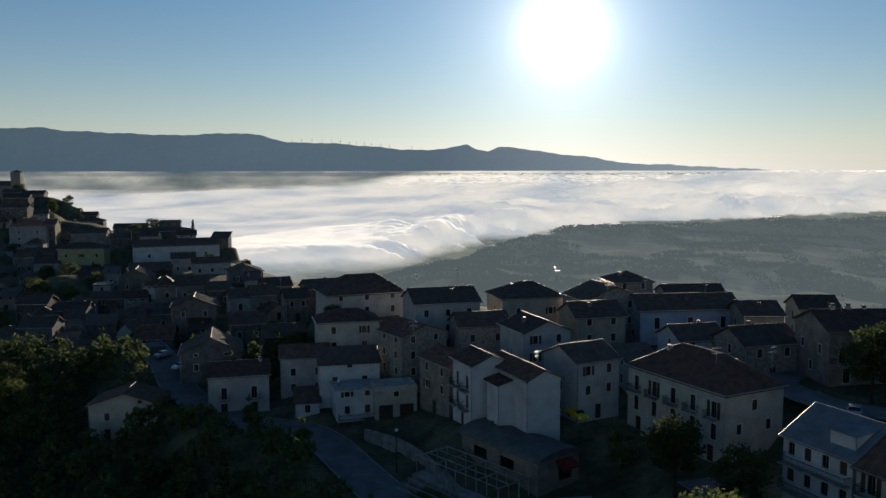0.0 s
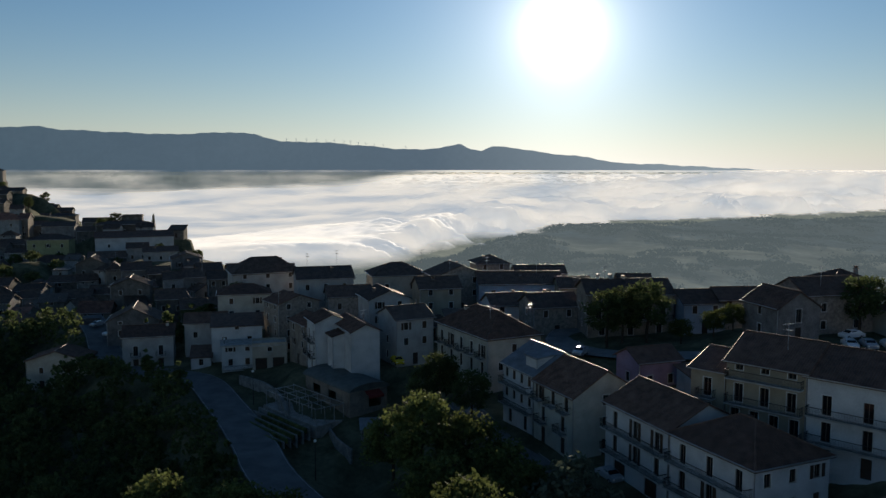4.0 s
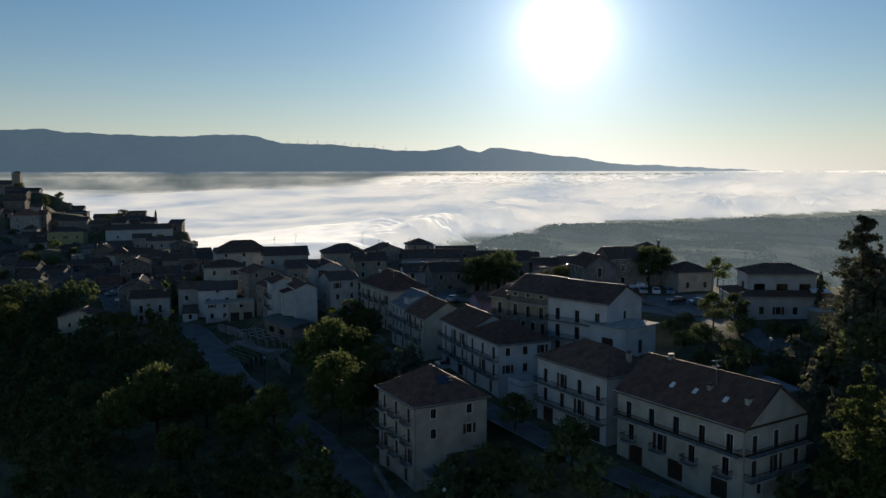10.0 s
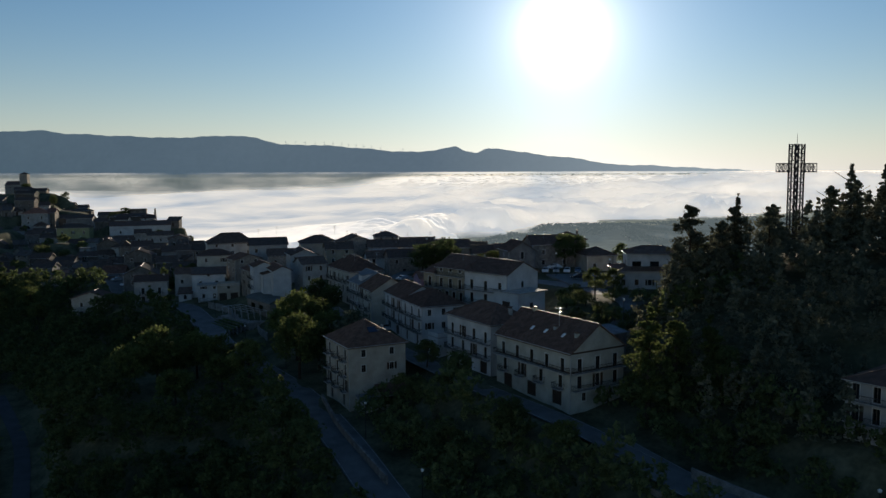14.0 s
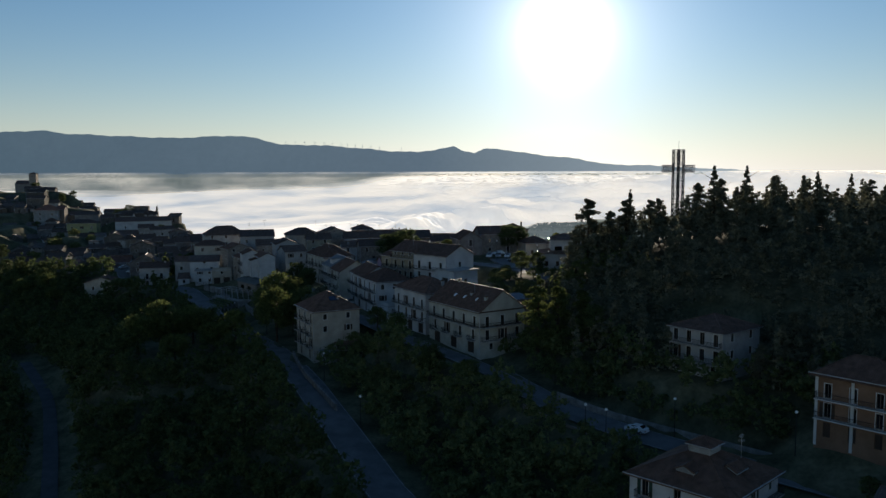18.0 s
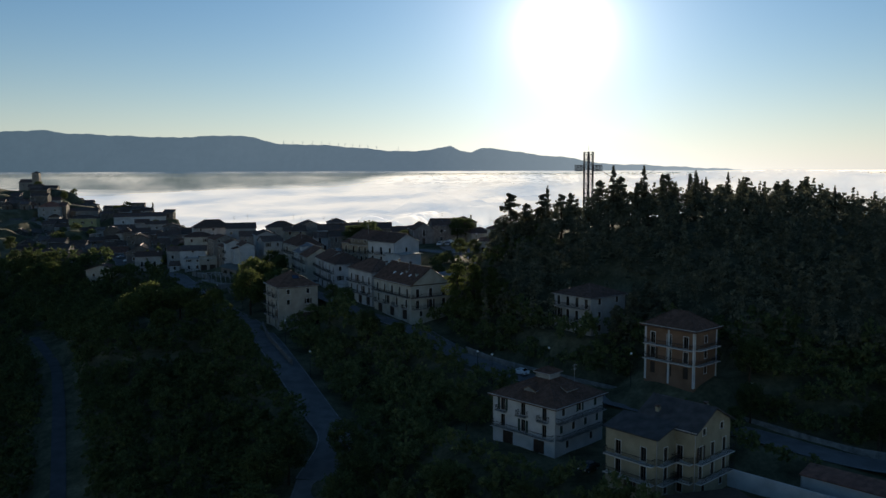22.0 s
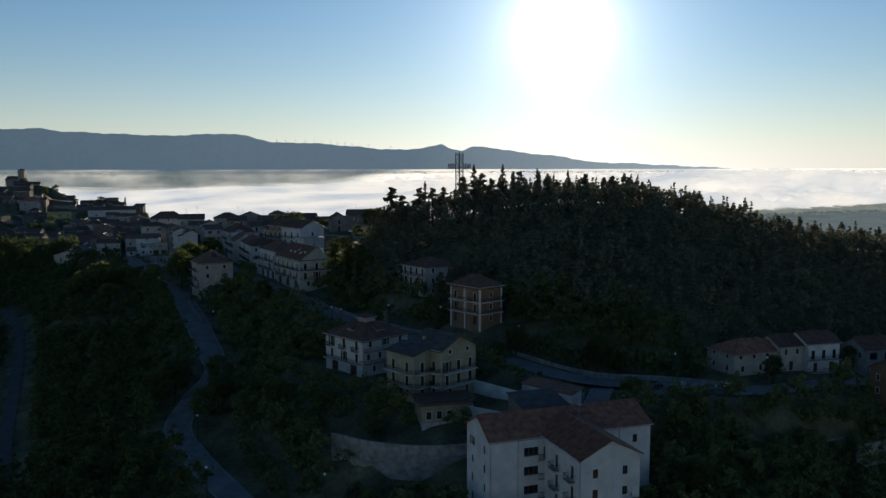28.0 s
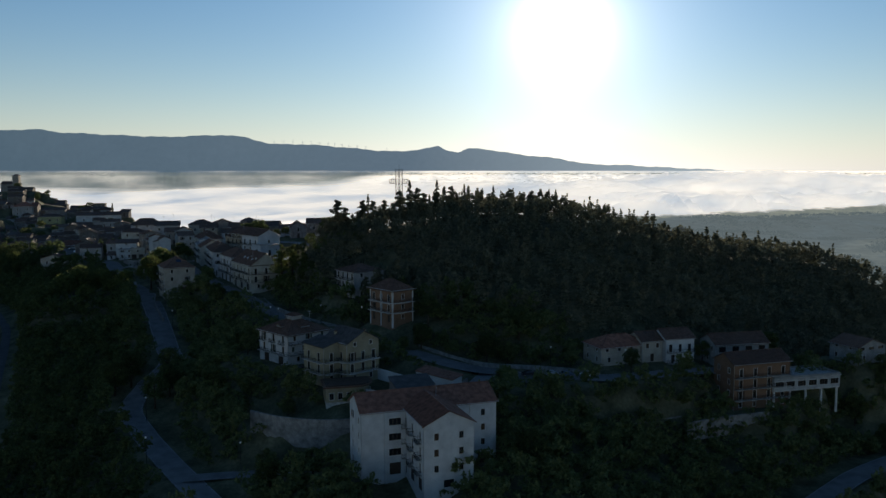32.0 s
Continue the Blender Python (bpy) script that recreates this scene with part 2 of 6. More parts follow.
# ---- building blocks ----
class Shape:
    """Collects corners and faces for one mesh."""

    def __init__(self):
        self.v, self.f, self.m = [], [], []
        self.crest = 0.05

    def poly(self, pts, mat=0):
        s = len(self.v)
        self.v.extend(tuple(p) for p in pts)
        self.f.append(tuple(range(s, s + len(pts))))
        self.m.append(mat)

    def box(self, x0, x1, y0, y1, z0, z1, mat=0):
        s = len(self.v)
        self.v.extend([(x0, y0, z0), (x1, y0, z0), (x1, y1, z0), (x0, y1, z0), (x0, y0, z1), (x1, y0, z1), (x1, y1, z1), (x0, y1, z1)])
        for q in ((0, 3, 2, 1), (4, 5, 6, 7), (0, 1, 5, 4), (1, 2, 6, 5), (2, 3, 7, 6), (3, 0, 4, 7)):
            self.f.append(tuple(s + i for i in q))
            self.m.append(mat)

    def bar(self, a, b, half, mat=0):
        """A square bar from a to b."""
        a, b = Vector(a), Vector(b)
        d = (b - a).normalized()
        side = d.cross(Vector((0, 0, 1)))
        side = Vector((1, 0, 0)) if side.length < 0.01 else side.normalized()
        up = side.cross(d)
        s = len(self.v)
        for p in (a, b):
            for i, j in ((-1, -1), (1, -1), (1, 1), (-1, 1)):
                self.v.append(tuple(p + side * half * i + up * half * j))
        for q in ((0, 1, 2, 3), (7, 6, 5, 4), (0, 4, 5, 1), (1, 5, 6, 2), (2, 6, 7, 3), (3, 7, 4, 0)):
            self.f.append(tuple(s + i for i in q))
            self.m.append(mat)

    def tube(self, a, b, ra, rb, n=8, mat=0, caps=True):
        a, b = Vector(a), Vector(b)
        d = (b - a).normalized()
        side = d.cross(Vector((0, 0, 1)))
        side = Vector((1, 0, 0)) if side.length < 0.01 else side.normalized()
        up = side.cross(d)
        s = len(self.v)
        for p, r in ((a, ra), (b, rb)):
            for i in range(n):
                t = 2 * math.pi * i / n
                self.v.append(tuple(p + (side * math.cos(t) + up * math.sin(t)) * r))
        for i in range(n):
            j = (i + 1) % n
            self.f.append((s + i, s + j, s + n + j, s + n + i))
            self.m.append(mat)
        if caps:
            self.f.append(tuple(s + i for i in reversed(range(n))))
            self.f.append(tuple(s + n + i for i in range(n)))
            self.m += [mat, mat]

    def mesh(self, name, mats, smooth=False):
        me = bpy.data.meshes.new(name)
        me.from_pydata(self.v, [], self.f)
        for m in mats:
            me.materials.append(m)
        if len(mats) > 1:
            me.polygons.foreach_set("material_index", self.m)
        if smooth:
            me.polygons.foreach_set("use_smooth", [True] * len(self.f))
        me.update()
        return me


def part(name, shape, mats, parent, label="", smooth=False):
    """One mesh object under a thing or a part; shape: a Shape or a ready mesh."""
    mats = mats if isinstance(mats, (list, tuple)) else [mats]
    me = shape.mesh(name, mats, smooth) if isinstance(shape, Shape) else shape
    ob = new(name, me)
    ob.parent = parent
    if label:
        tagged(ob, label)
    return ob


def empty(name, x, y, z, turn, label, category, group=""):
    ob = new(name)
    ob.empty_display_size = 0.5
    ob.matrix_basis = pose(x, y, z, 0, 0, turn)
    return tagged(ob, label, category, group)


def single(name, shape, mats, m, label, category, group="", kind="", smooth=False):
    mats = mats if isinstance(mats, (list, tuple)) else [mats]
    ob = new(name, shape.mesh(name, mats, smooth) if isinstance(shape, Shape) else shape)
    ob.matrix_basis = m
    return tagged(ob, label, category, group, kind)


# ---- the lie of the land ----
HILLS_A = [
    (120, 160, 180, 31.5),
    (-300, 500, 180, 83.9),
    (210, 10, 65, 52.0),
    (-100, -100, 65, -17.3),
    (136, -121, 65, 28.9),
    (-113, 256, 65, 29.4),
    (75, 70, 65, 28.6),
    (308, 45, 38, 17.7),
    (0, 190, 38, 17.7),
    (-300, 500, 38, -21.8),
    (20, 60, 38, -18.1),
    (104, 77, 22, -9.3),
    (90, -150, 180, -7.8),
    (348, 45, 38, 19.5),
    (-250, 250, 38, -7.4),
    (-113, 256, 22, -10.2),
]
HILLS_B = [
    (200, -160, 38, 3.3),
    (75, 70, 110, 11.5),
    (236, -90, 22, 2.4),
    (-150, 150, 22, -8.6),
    (17, 118, 22, 3.7),
    (236, -90, 65, -7.4),
    (0, 280, 22, -3.4),
    (-100, 60, 22, -4.2),
    (90, -150, 38, -6.3),
    (100, -20, 22, -3.9),
    (136, -121, 22, -8.5),
    (255, -80, 22, 12.2),
    (155, -150, 38, 7.7),
    (278, -73, 22, -6.4),
    (-40, 330, 22, 4.1),
    (-120, 160, 38, 4.1),
]
AXIS = [(-310, 555), (-112, 330), (20, 150), (110, 40), (200, -20), (300, -60)]
PADS = []  # levelled plots and road beds: x, y, z, reach


def hill_ground(x, y):
    z = np.full(np.shape(x), -30.0)
    for a, b, r, h in HILLS_A + HILLS_B:
        z = z + h * np.exp(-((x - a) ** 2 + (y - b) ** 2) / (2 * r * r))
    return z


FRNG = np.random.default_rng(5)
LATTICE = FRNG.random((256, 256))


def soft_noise(x, y):
    """Smooth random field, 0 to 1, one cell a unit."""
    xi, yi = np.floor(x).astype(int), np.floor(y).astype(int)
    u, w = x - xi, y - yi
    u, w = u * u * (3 - 2 * u), w * w * (3 - 2 * w)
    a, b = LATTICE[xi % 256, yi % 256], LATTICE[(xi + 1) % 256, yi % 256]
    c, d = LATTICE[xi % 256, (yi + 1) % 256], LATTICE[(xi + 1) % 256, (yi + 1) % 256]
    return (a * (1 - u) + b * u) * (1 - w) + (c * (1 - u) + d * u) * w


def rolling(x, y):
    """Low hills of the valley floor, with three wooded spurs that end in the fog."""
    z = 60 * (soft_noise(x / 520 + 3.3, y / 430 + 7.1) - 0.5) + 34 * (soft_noise(x / 210 + 11.7, y / 190 + 2.9) - 0.5) + 14 * (soft_noise(x / 80, y / 75) - 0.5)
    for a, b, wide, deep, h in ((190, 2600, 330, 150, 34), (620, 3080, 420, 150, 36), (1000, 3520, 520, 160, 26), (2300, 3900, 900, 220, 10)):
        z = z + h * np.exp(-((x - a) / wide) ** 2 - ((y - b) / deep) ** 2)
    return np.where(y > 3600, z * np.clip((4600 - y) / 1000, 0.15, 1), z)


def ground_at(x, y):
    x, y = np.asarray(x, float), np.asarray(y, float)
    near = hill_ground(x, y)
    d = np.full(np.shape(x), 1e9)
    for (ax, ay), (bx, by) in zip(AXIS, AXIS[1:]):
        t = np.clip(((x - ax) * (bx - ax) + (y - ay) * (by - ay)) / ((bx - ax) ** 2 + (by - ay) ** 2), 0, 1)
        d = np.minimum(d, np.hypot(x - ax - t * (bx - ax), y - ay - t * (by - ay)))
    # the land falls away quickly behind the ridge, slowly before it
    front = y < np.interp(x, [-600, -310, -112, 20, 110, 200, 300, 700], [885, 555, 330, 150, 40, -20, -60, -220])
    begin = np.where(front, 170.0, np.interp(x, [-300, -100, 0, 60, 120, 200, 350], [5, 8, 36, 62, 90, 120, 120]))
    f = np.clip((d - begin) / np.where(front, 900.0, np.interp(x, [-100, 60], [120.0, 420.0])), 0, 1)
    f = f * f * (3 - 2 * f)
    far = -195 + rolling(x, y)
    z = near * (1 - f) + far * f
    w = np.ones(np.shape(x))
    acc = z.copy()
    for px, py, pz, reach in PADS:
        k = 40 * np.exp(-((x - px) ** 2 + (y - py) ** 2) / (reach * reach))
        w = w + k
        acc = acc + k * pz
    return acc / w


# ---- houses ----
RNG = random.Random(5)
CACHE = {}


def panel(shape, m, length, z0, z1, openings, reveal=0.2):
    """A wall face in its own plane (x along, y inward), pierced by openings with deep reveals."""
    xs = sorted({0.0, length, *[o[0] for o in openings], *[o[0] + o[2] for o in openings]})
    zs = sorted({z0, z1, *[o[1] for o in openings], *[o[1] + o[3] for o in openings]})

    def add(*pts):
        shape.poly([m @ Vector(p) for p in pts])

    for xa, xb in zip(xs, xs[1:]):
        run = None
        for za, zb in zip(zs, zs[1:]):
            hole = any(o[0] - 1e-4 <= xa and xb <= o[0] + o[2] + 1e-4 and o[1] - 1e-4 <= za and zb <= o[1] + o[3] + 1e-4 for o in openings)
            if hole or zb > z1 + 1e-6:
                if run is not None:
                    add((xa, 0, run), (xb, 0, run), (xb, 0, za), (xa, 0, za))
                run = None
            elif run is None:
                run = za
        if run is not None:
            add((xa, 0, run), (xb, 0, run), (xb, 0, z1), (xa, 0, z1))
    for x, z, w, h, _ in openings:
        d = reveal
        add((x, 0, z), (x, d, z), (x, d, z + h), (x, 0, z + h))
        add((x + w, 0, z), (x + w, 0, z + h), (x + w, d, z + h), (x + w, d, z))
        add((x, 0, z + h), (x, d, z + h), (x + w, d, z + h), (x + w, 0, z + h))
        add((x, 0, z), (x + w, 0, z), (x + w, d, z), (x, d, z))


def window_meshes(kind, w, h, shutter):
    key = (kind, round(w, 2), round(h, 2), shutter.name)
    if key in CACHE:
        return CACHE[key]
    out = []
    f = Shape()
    t = 0.07
    if kind in "wft":
        f.box(0, w, 0.13, 0.19, 0, t)
        f.box(0, w, 0.13, 0.19, h - t, h)
        f.box(0, t, 0.13, 0.19, t, h - t)
        f.box(w - t, w, 0.13, 0.19, t, h - t)
        for q in ((1 / 3, 2 / 3) if kind == "t" else (1 / 2,)):
            f.box(w * q - t / 2, w * q + t / 2, 0.13, 0.19, t, h - t)
        out.append(("frame", f.mesh("frame", [M_FRAME])))
        p = Shape()
        p.poly([(0.02, 0.165, 0.02), (w - 0.02, 0.165, 0.02), (w - 0.02, 0.165, h - 0.02), (0.02, 0.165, h - 0.02)])
        out.append(("pane", p.mesh("pane", [M_PANE])))
    elif kind == "s":
        f.box(0, w, 0.08, 0.14, 0, h)
        out.append(("shutter", f.mesh("shutter", [shutter])))
    elif kind == "o":
        f.poly([(0, 0.2, 0), (w, 0.2, 0), (w, 0.2, h), (0, 0.2, h)])
        out.append(("pane", f.mesh("pane", [M_PANE])))
    else:
        f.box(0, w, 0.14, 0.2, 0, h)
        out.append(("leaf", f.mesh("leaf", [M_DARKWOOD])))
    if kind in "wsft":
        s = Shape()
        s.box(-0.1, w + 0.1, -0.07, 0.1, -0.07, 0.0)
        s.box(-0.1, 0, -0.03, 0.0, 0.0, h + 0.1)
        s.box(w, w + 0.1, -0.03, 0.0, 0.0, h + 0.1)
        s.box(0, w, -0.03, 0.0, h, h + 0.1)
        out.append(("surround", s.mesh("surround", [M_TRIM])))
    if kind in "wf":
        # folded-back shutter leaves
        for side in (0, 1):
            q = Shape()
            x0 = -w / 2 - 0.12 if side == 0 else w + 0.12
            q.box(x0, x0 + w / 2, -0.07, -0.03, 0, h)
            out.append(("shutter", q.mesh("shutter", [shutter])))
    CACHE[key] = out
    return out


SIZES = {"w": (0.95, 1.45, 0.95), "s": (0.95, 1.45, 0.95), "f": (1.05, 2.25, 0.12), "d": (1.15, 2.3, 0.05), "g": (2.5, 2.6, 0.02), "o": (2.2, 1.6, 0.9), "t": (2.7, 1.55, 0.85)}
NAMES = {"w": "window", "s": "window", "f": "french_window", "d": "door", "g": "garage_door", "o": "loggia", "t": "window"}


def openings_of(spec, length, floor, z1):
    """Openings storey by storey from the ground up: kind, count and, where there is one, b (long balcony) or i (small ones)."""
    out, balconies = [], []
    for i, tok in enumerate(spec.split()):
        if tok[0] == "-":
            continue
        if tok[0] == "b":
            balconies.append((0.2, i * floor, length - 0.4))
            continue
        kind, n = tok[0], int(tok[1])
        w, h, sill = SIZES[kind]
        n = min(n, int((length - 0.6) / (w + 0.5)))
        for j in range(n):
            x = length * (j + 0.5) / n - w / 2
            z = i * floor + sill
            hh = min(h, z1 - 0.25 - z)
            if hh > 0.5:
                k = kind
                if kind == "w" and RNG.random() < 0.35:
                    k = "s"
                out.append((x, z, w, hh, k))
                if tok[2:3] == "i":
                    balconies.append((x - 0.6, i * floor, w + 1.2))
        if tok[2:3] == "b":
            balconies.append((0.2, i * floor, length - 0.4))
    return out, balconies


def balcony(parent, m, x, z, w, depth=1.1, solid=False, trim=None):
    slab = Shape()
    slab.box(x, x + w, -depth, 0.0, z - 0.14, z)
    ob = part("balcony", slab, trim or M_SLAB, parent)
    ob.matrix_basis = m
    rail = Shape()
    y0 = -depth + 0.06
    if solid:
        rail.box(x, x + w, -depth, -depth + 0.1, z, z + 0.95)
        rail.box(x, x + 0.1, -depth + 0.1, 0, z, z + 0.95)
        rail.box(x + w - 0.1, x + w, -depth + 0.1, 0, z, z + 0.95)
        part("parapet", rail, trim or M_SLAB, ob)
        return
    for a, b in (((x + 0.05, y0), (x + w - 0.05, y0)), ((x + 0.05, y0), (x + 0.05, 0)), ((x + w - 0.05, y0), (x + w - 0.05, 0))):
        rail.bar((*a, z + 1.0), (*b, z + 1.0), 0.03)
        rail.bar((*a, z + 0.1), (*b, z + 0.1), 0.02)
        n = max(2, int(math.dist(a, b) / 0.16))
        for i in range(n + 1):
            px, py = a[0] + (b[0] - a[0]) * i / n, a[1] + (b[1] - a[1]) * i / n
            rail.box(px - 0.012, px + 0.012, py - 0.012, py + 0.012, z + 0.1, z + 1.0)
    tagged(part("railing", rail, M_IRON, ob), "thin dark iron balcony railing bars", kind="stuff")


def slope(shape, p0, p1, q0, q1, pitch=0.3):
    """A tiled roof slope with ribs that run down it: eave p0 to p1, top q0 to q1."""
    p0, p1, q0, q1 = (Vector(p) for p in (p0, p1, q0, q1))
    e = (p1 - p0)
    width = e.length
    e.normalize()
    a, b = (q0 - p0).dot(e), (q1 - p0).dot(e)
    up = q0 - p0 - e * a
    nrm = e.cross(up).normalized()
    n = max(2, int(width / pitch)) * 2
    s = len(shape.v)
    for i in range(n + 1):
        x = width * i / n
        d = 1.0
        if x < a - 1e-6:
            d = x / a
        elif x > b + 1e-6:
            d = (width - x) / (width - b)
        lift = nrm * (shape.crest if i % 2 else 0.0)
        base = p0 + e * x
        shape.v.append(tuple(base + lift))
        shape.v.append(tuple(base + up * d + lift))
        if i:
            k = s + 2 * (i - 1)
            shape.f.append((k, k + 2, k + 3, k + 1))
            shape.m.append(0)
    # boarded underside and fascia
    drop = Vector((0, 0, -0.16))
    shape.poly([p1 + drop, p0 + drop, q0 + drop, q1 + drop])
    shape.poly([p0 + drop, p1 + drop, p1, p0])
    shape.poly([q0 + drop, p0 + drop, p0, q0])
    shape.poly([p1 + drop, q1 + drop, q1, p1])


def volume(parent, u0, v0, r, l, z0, ze, wall, roof, rise, spec_r="", spec_l="", floor=3.05, over=0.45, roof_mat=None, shutter=None, chimneys=(), rib=0.3, solid=False, trim=None, split=True, spec_e="", foot=4.0):
    """Walls, roof, openings and balconies of one block in the frame of its house."""
    roof_mat, shutter = roof_mat or M_TILE, shutter or M_SHUTTER
    walls = Shape()
    places = {"r": (pose(u0, v0, 0), r, spec_r), "l": (pose(u0, v0 + l, 0, 0, 0, -90), l, spec_l), "e": (pose(u0 + r, v0, 0, 0, 0, 90), l, spec_e), "b": (pose(u0 + r, v0 + l, 0, 0, 0, 180), r, "")}
    todo = []
    for m, length, spec in places.values():
        holes, bal = openings_of(spec, length, floor, ze) if spec else ([], [])
        holes = [(x, z + z0, w, h, k) for x, z, w, h, k in holes if z + z0 + h < ze]
        panel(walls, m, length, z0 - foot, ze, holes)
        todo.append((m, holes, [(x, z + z0, w) for x, z, w in bal if z + z0 < ze - 1]))
    u1, v1 = u0 + r, v0 + l
    um, vm = (u0 + u1) / 2, (v0 + v1) / 2
    zr = ze + rise
    tiles, cap = Shape(), Shape()
    tiles.crest = 0.11 if roof_mat == M_METAL_ROOF else 0.06
    if roof == "gable_v":
        walls.poly([(u0, v0, ze), (u1, v0, ze), (um, v0, zr)])
        walls.poly([(u1, v1, ze), (u0, v1, ze), (um, v1, zr)])
        dz = over * rise / (r / 2)
        A, B, C, D = (u0 - over, v0 - over, ze - dz), (u0 - over, v1 + over, ze - dz), (um, v0 - over, zr), (um, v1 + over, zr)
        slope(tiles, B, A, D, C, rib)
        slope(tiles, (u1 + over, v0 - over, ze - dz), (u1 + over, v1 + over, ze - dz), C, D, rib)
        cap.tube((um, v0 - over, zr), (um, v1 + over, zr), 0.13, 0.13, 6)
    elif roof == "gable_u":
        walls.poly([(u0, v1, ze), (u0, v0, ze), (u0, vm, zr)])
        walls.poly([(u1, v0, ze), (u1, v1, ze), (u1, vm, zr)])
        dz = over * rise / (l / 2)
        slope(tiles, (u0 - over, v0 - over, ze - dz), (u1 + over, v0 - over, ze - dz), (u0 - over, vm, zr), (u1 + over, vm, zr), rib)
        slope(tiles, (u1 + over, v1 + over, ze - dz), (u0 - over, v1 + over, ze - dz), (u1 + over, vm, zr), (u0 - over, vm, zr), rib)
        cap.tube((u0 - over, vm, zr), (u1 + over, vm, zr), 0.13, 0.13, 6)
    elif roof == "hip":
        h = min(r, l) / 2
        dz = over * rise / h
        a, b, c, d = (u0 - over, v0 - over, ze - dz), (u1 + over, v0 - over, ze - dz), (u1 + over, v1 + over, ze - dz), (u0 - over, v1 + over, ze - dz)
        if r >= l:
            R0, R1 = (u0 + h, vm, zr), (u1 - h, vm, zr)
            slope(tiles, a, b, R0, R1, rib)
            slope(tiles, c, d, R1, R0, rib)
            slope(tiles, d, a, R0, R0, rib)
            slope(tiles, b, c, R1, R1, rib)
            ends = ((a, R0), (d, R0), (b, R1), (c, R1))
        else:
            R0, R1 = (um, v0 + h, zr), (um, v1 - h, zr)
            slope(tiles, a, b, R0, R0, rib)
            slope(tiles, c, d, R1, R1, rib)
            slope(tiles, d, a, R1, R0, rib)
            slope(tiles, b, c, R0, R1, rib)
            ends = ((a, R0), (b, R0), (c, R1), (d, R1))
        for p, q in ends:
            cap.tube(p, q, 0.12, 0.12, 6)
        if math.dist(R0, R1) > 0.05:
            cap.tube(R0, R1, 0.13, 0.13, 6)
    elif roof in ("shed_v", "shed_u", "shed_u-"):
        if roof == "shed_v":
            walls.poly([(u0, v1, ze), (u0, v0, ze), (u0, v1, zr)])
            walls.poly([(u1, v0, ze), (u1, v1, ze), (u1, v1, zr)])
            walls.poly([(u1, v1, ze), (u0, v1, ze), (u0, v1, zr), (u1, v1, zr)])
            dz = over * rise / l
            slope(tiles, (u0 - over, v0 - over, ze - dz), (u1 + over, v0 - over, ze - dz), (u0 - over, v1 + over, zr + dz), (u1 + over, v1 + over, zr + dz), rib)
        elif roof == "shed_u":
            walls.poly([(u0, v0, ze), (u1, v0, ze), (u1, v0, zr)])
            walls.poly([(u1, v1, ze), (u0, v1, ze), (u1, v1, zr)])
            walls.poly([(u1, v0, ze), (u1, v1, ze), (u1, v1, zr), (u1, v0, zr)])
            dz = over * rise / r
            slope(tiles, (u0 - over, v1 + over, ze - dz), (u0 - over, v0 - over, ze - dz), (u1 + over, v1 + over, zr + dz), (u1 + over, v0 - over, zr + dz), rib)
        else:
            walls.poly([(u0, v0, ze), (u1, v0, ze), (u0, v0, zr)])
            walls.poly([(u1, v1, ze), (u0, v1, ze), (u0, v1, zr)])
            walls.poly([(u0, v1, ze), (u0, v0, ze), (u0, v0, zr), (u0, v1, zr)])
            dz = over * rise / r
            slope(tiles, (u1 + over, v0 - over, ze - dz), (u1 + over, v1 + over, ze - dz), (u0 - over, v0 - over, zr + dz), (u0 - over, v1 + over, zr + dz), rib)
    else:
        tiles.box(u0 - over, u1 + over, v0 - over, v1 + over, ze, ze + 0.22)
        if rise > 0.05:
            t = 0.2
            cap.box(u0, u1, v0, v0 + t, ze + 0.22, ze + 0.22 + rise)
            cap.box(u0, u1, v1 - t, v1, ze + 0.22, ze + 0.22 + rise)
            cap.box(u0, u0 + t, v0 + t, v1 - t, ze + 0.22, ze + 0.22 + rise)
            cap.box(u1 - t, u1, v0 + t, v1 - t, ze + 0.22, ze + 0.22 + rise)
    part("wall", walls, wall, parent)
    roof_ob = part("roof", tiles, roof_mat, parent)
    if cap.v:
        part("parapet" if roof == "flat" else "ridge_cap", cap, wall if roof == "flat" else roof_mat, roof_ob)
    if roof not in ("flat",):
        g = Shape()
        y = ze - 0.2
        if roof in ("hip", "gable_u"):
            g.bar((u0 - over, v0 - over - 0.06, y), (u1 + over, v0 - over - 0.06, y), 0.06)
        if roof in ("hip", "gable_v"):
            g.bar((u0 - over - 0.06, v0 - over, y), (u0 - over - 0.06, v1 + over, y), 0.06)
        g.bar((u0 - 0.07, v0 - 0.07, y), (u0 - 0.07, v0 - 0.07, z0), 0.05)
        part("gutter", g, M_STEEL, roof_ob)
    for m, holes, bal in todo:
        for x, z, w, h, k in holes:
            made = window_meshes(k, w, h, shutter)
            ob = part(NAMES[k], made[0][1], [], parent)
            ob.matrix_basis = m @ pose(x, 0, z)
            rest = made[1:]
            if k in "wf" and RNG.random() < 0.9:
                rest = [q for q in rest if q[0] != "shutter"]
            for nm, me in rest:
                part(nm, me, [], ob)
        for x, z, w in bal:
            balcony(parent, m, x, z, w, solid=solid, trim=trim)
    for cu, cv, ch in chimneys:
        c = Shape()
        zt = zr if roof != "flat" else ze
        c.box(cu - 0.3, cu + 0.3, cv - 0.3, cv + 0.3, ze - 0.3, zt + ch)
        c.box(cu - 0.38, cu + 0.38, cv - 0.38, cv + 0.38, zt + ch, zt + ch + 0.12)
        ob = part("chimney", c, (M_SLAB if RNG.random() < 0.5 else wall) if split else M_OLD_GREY, parent)
        pot = Shape()
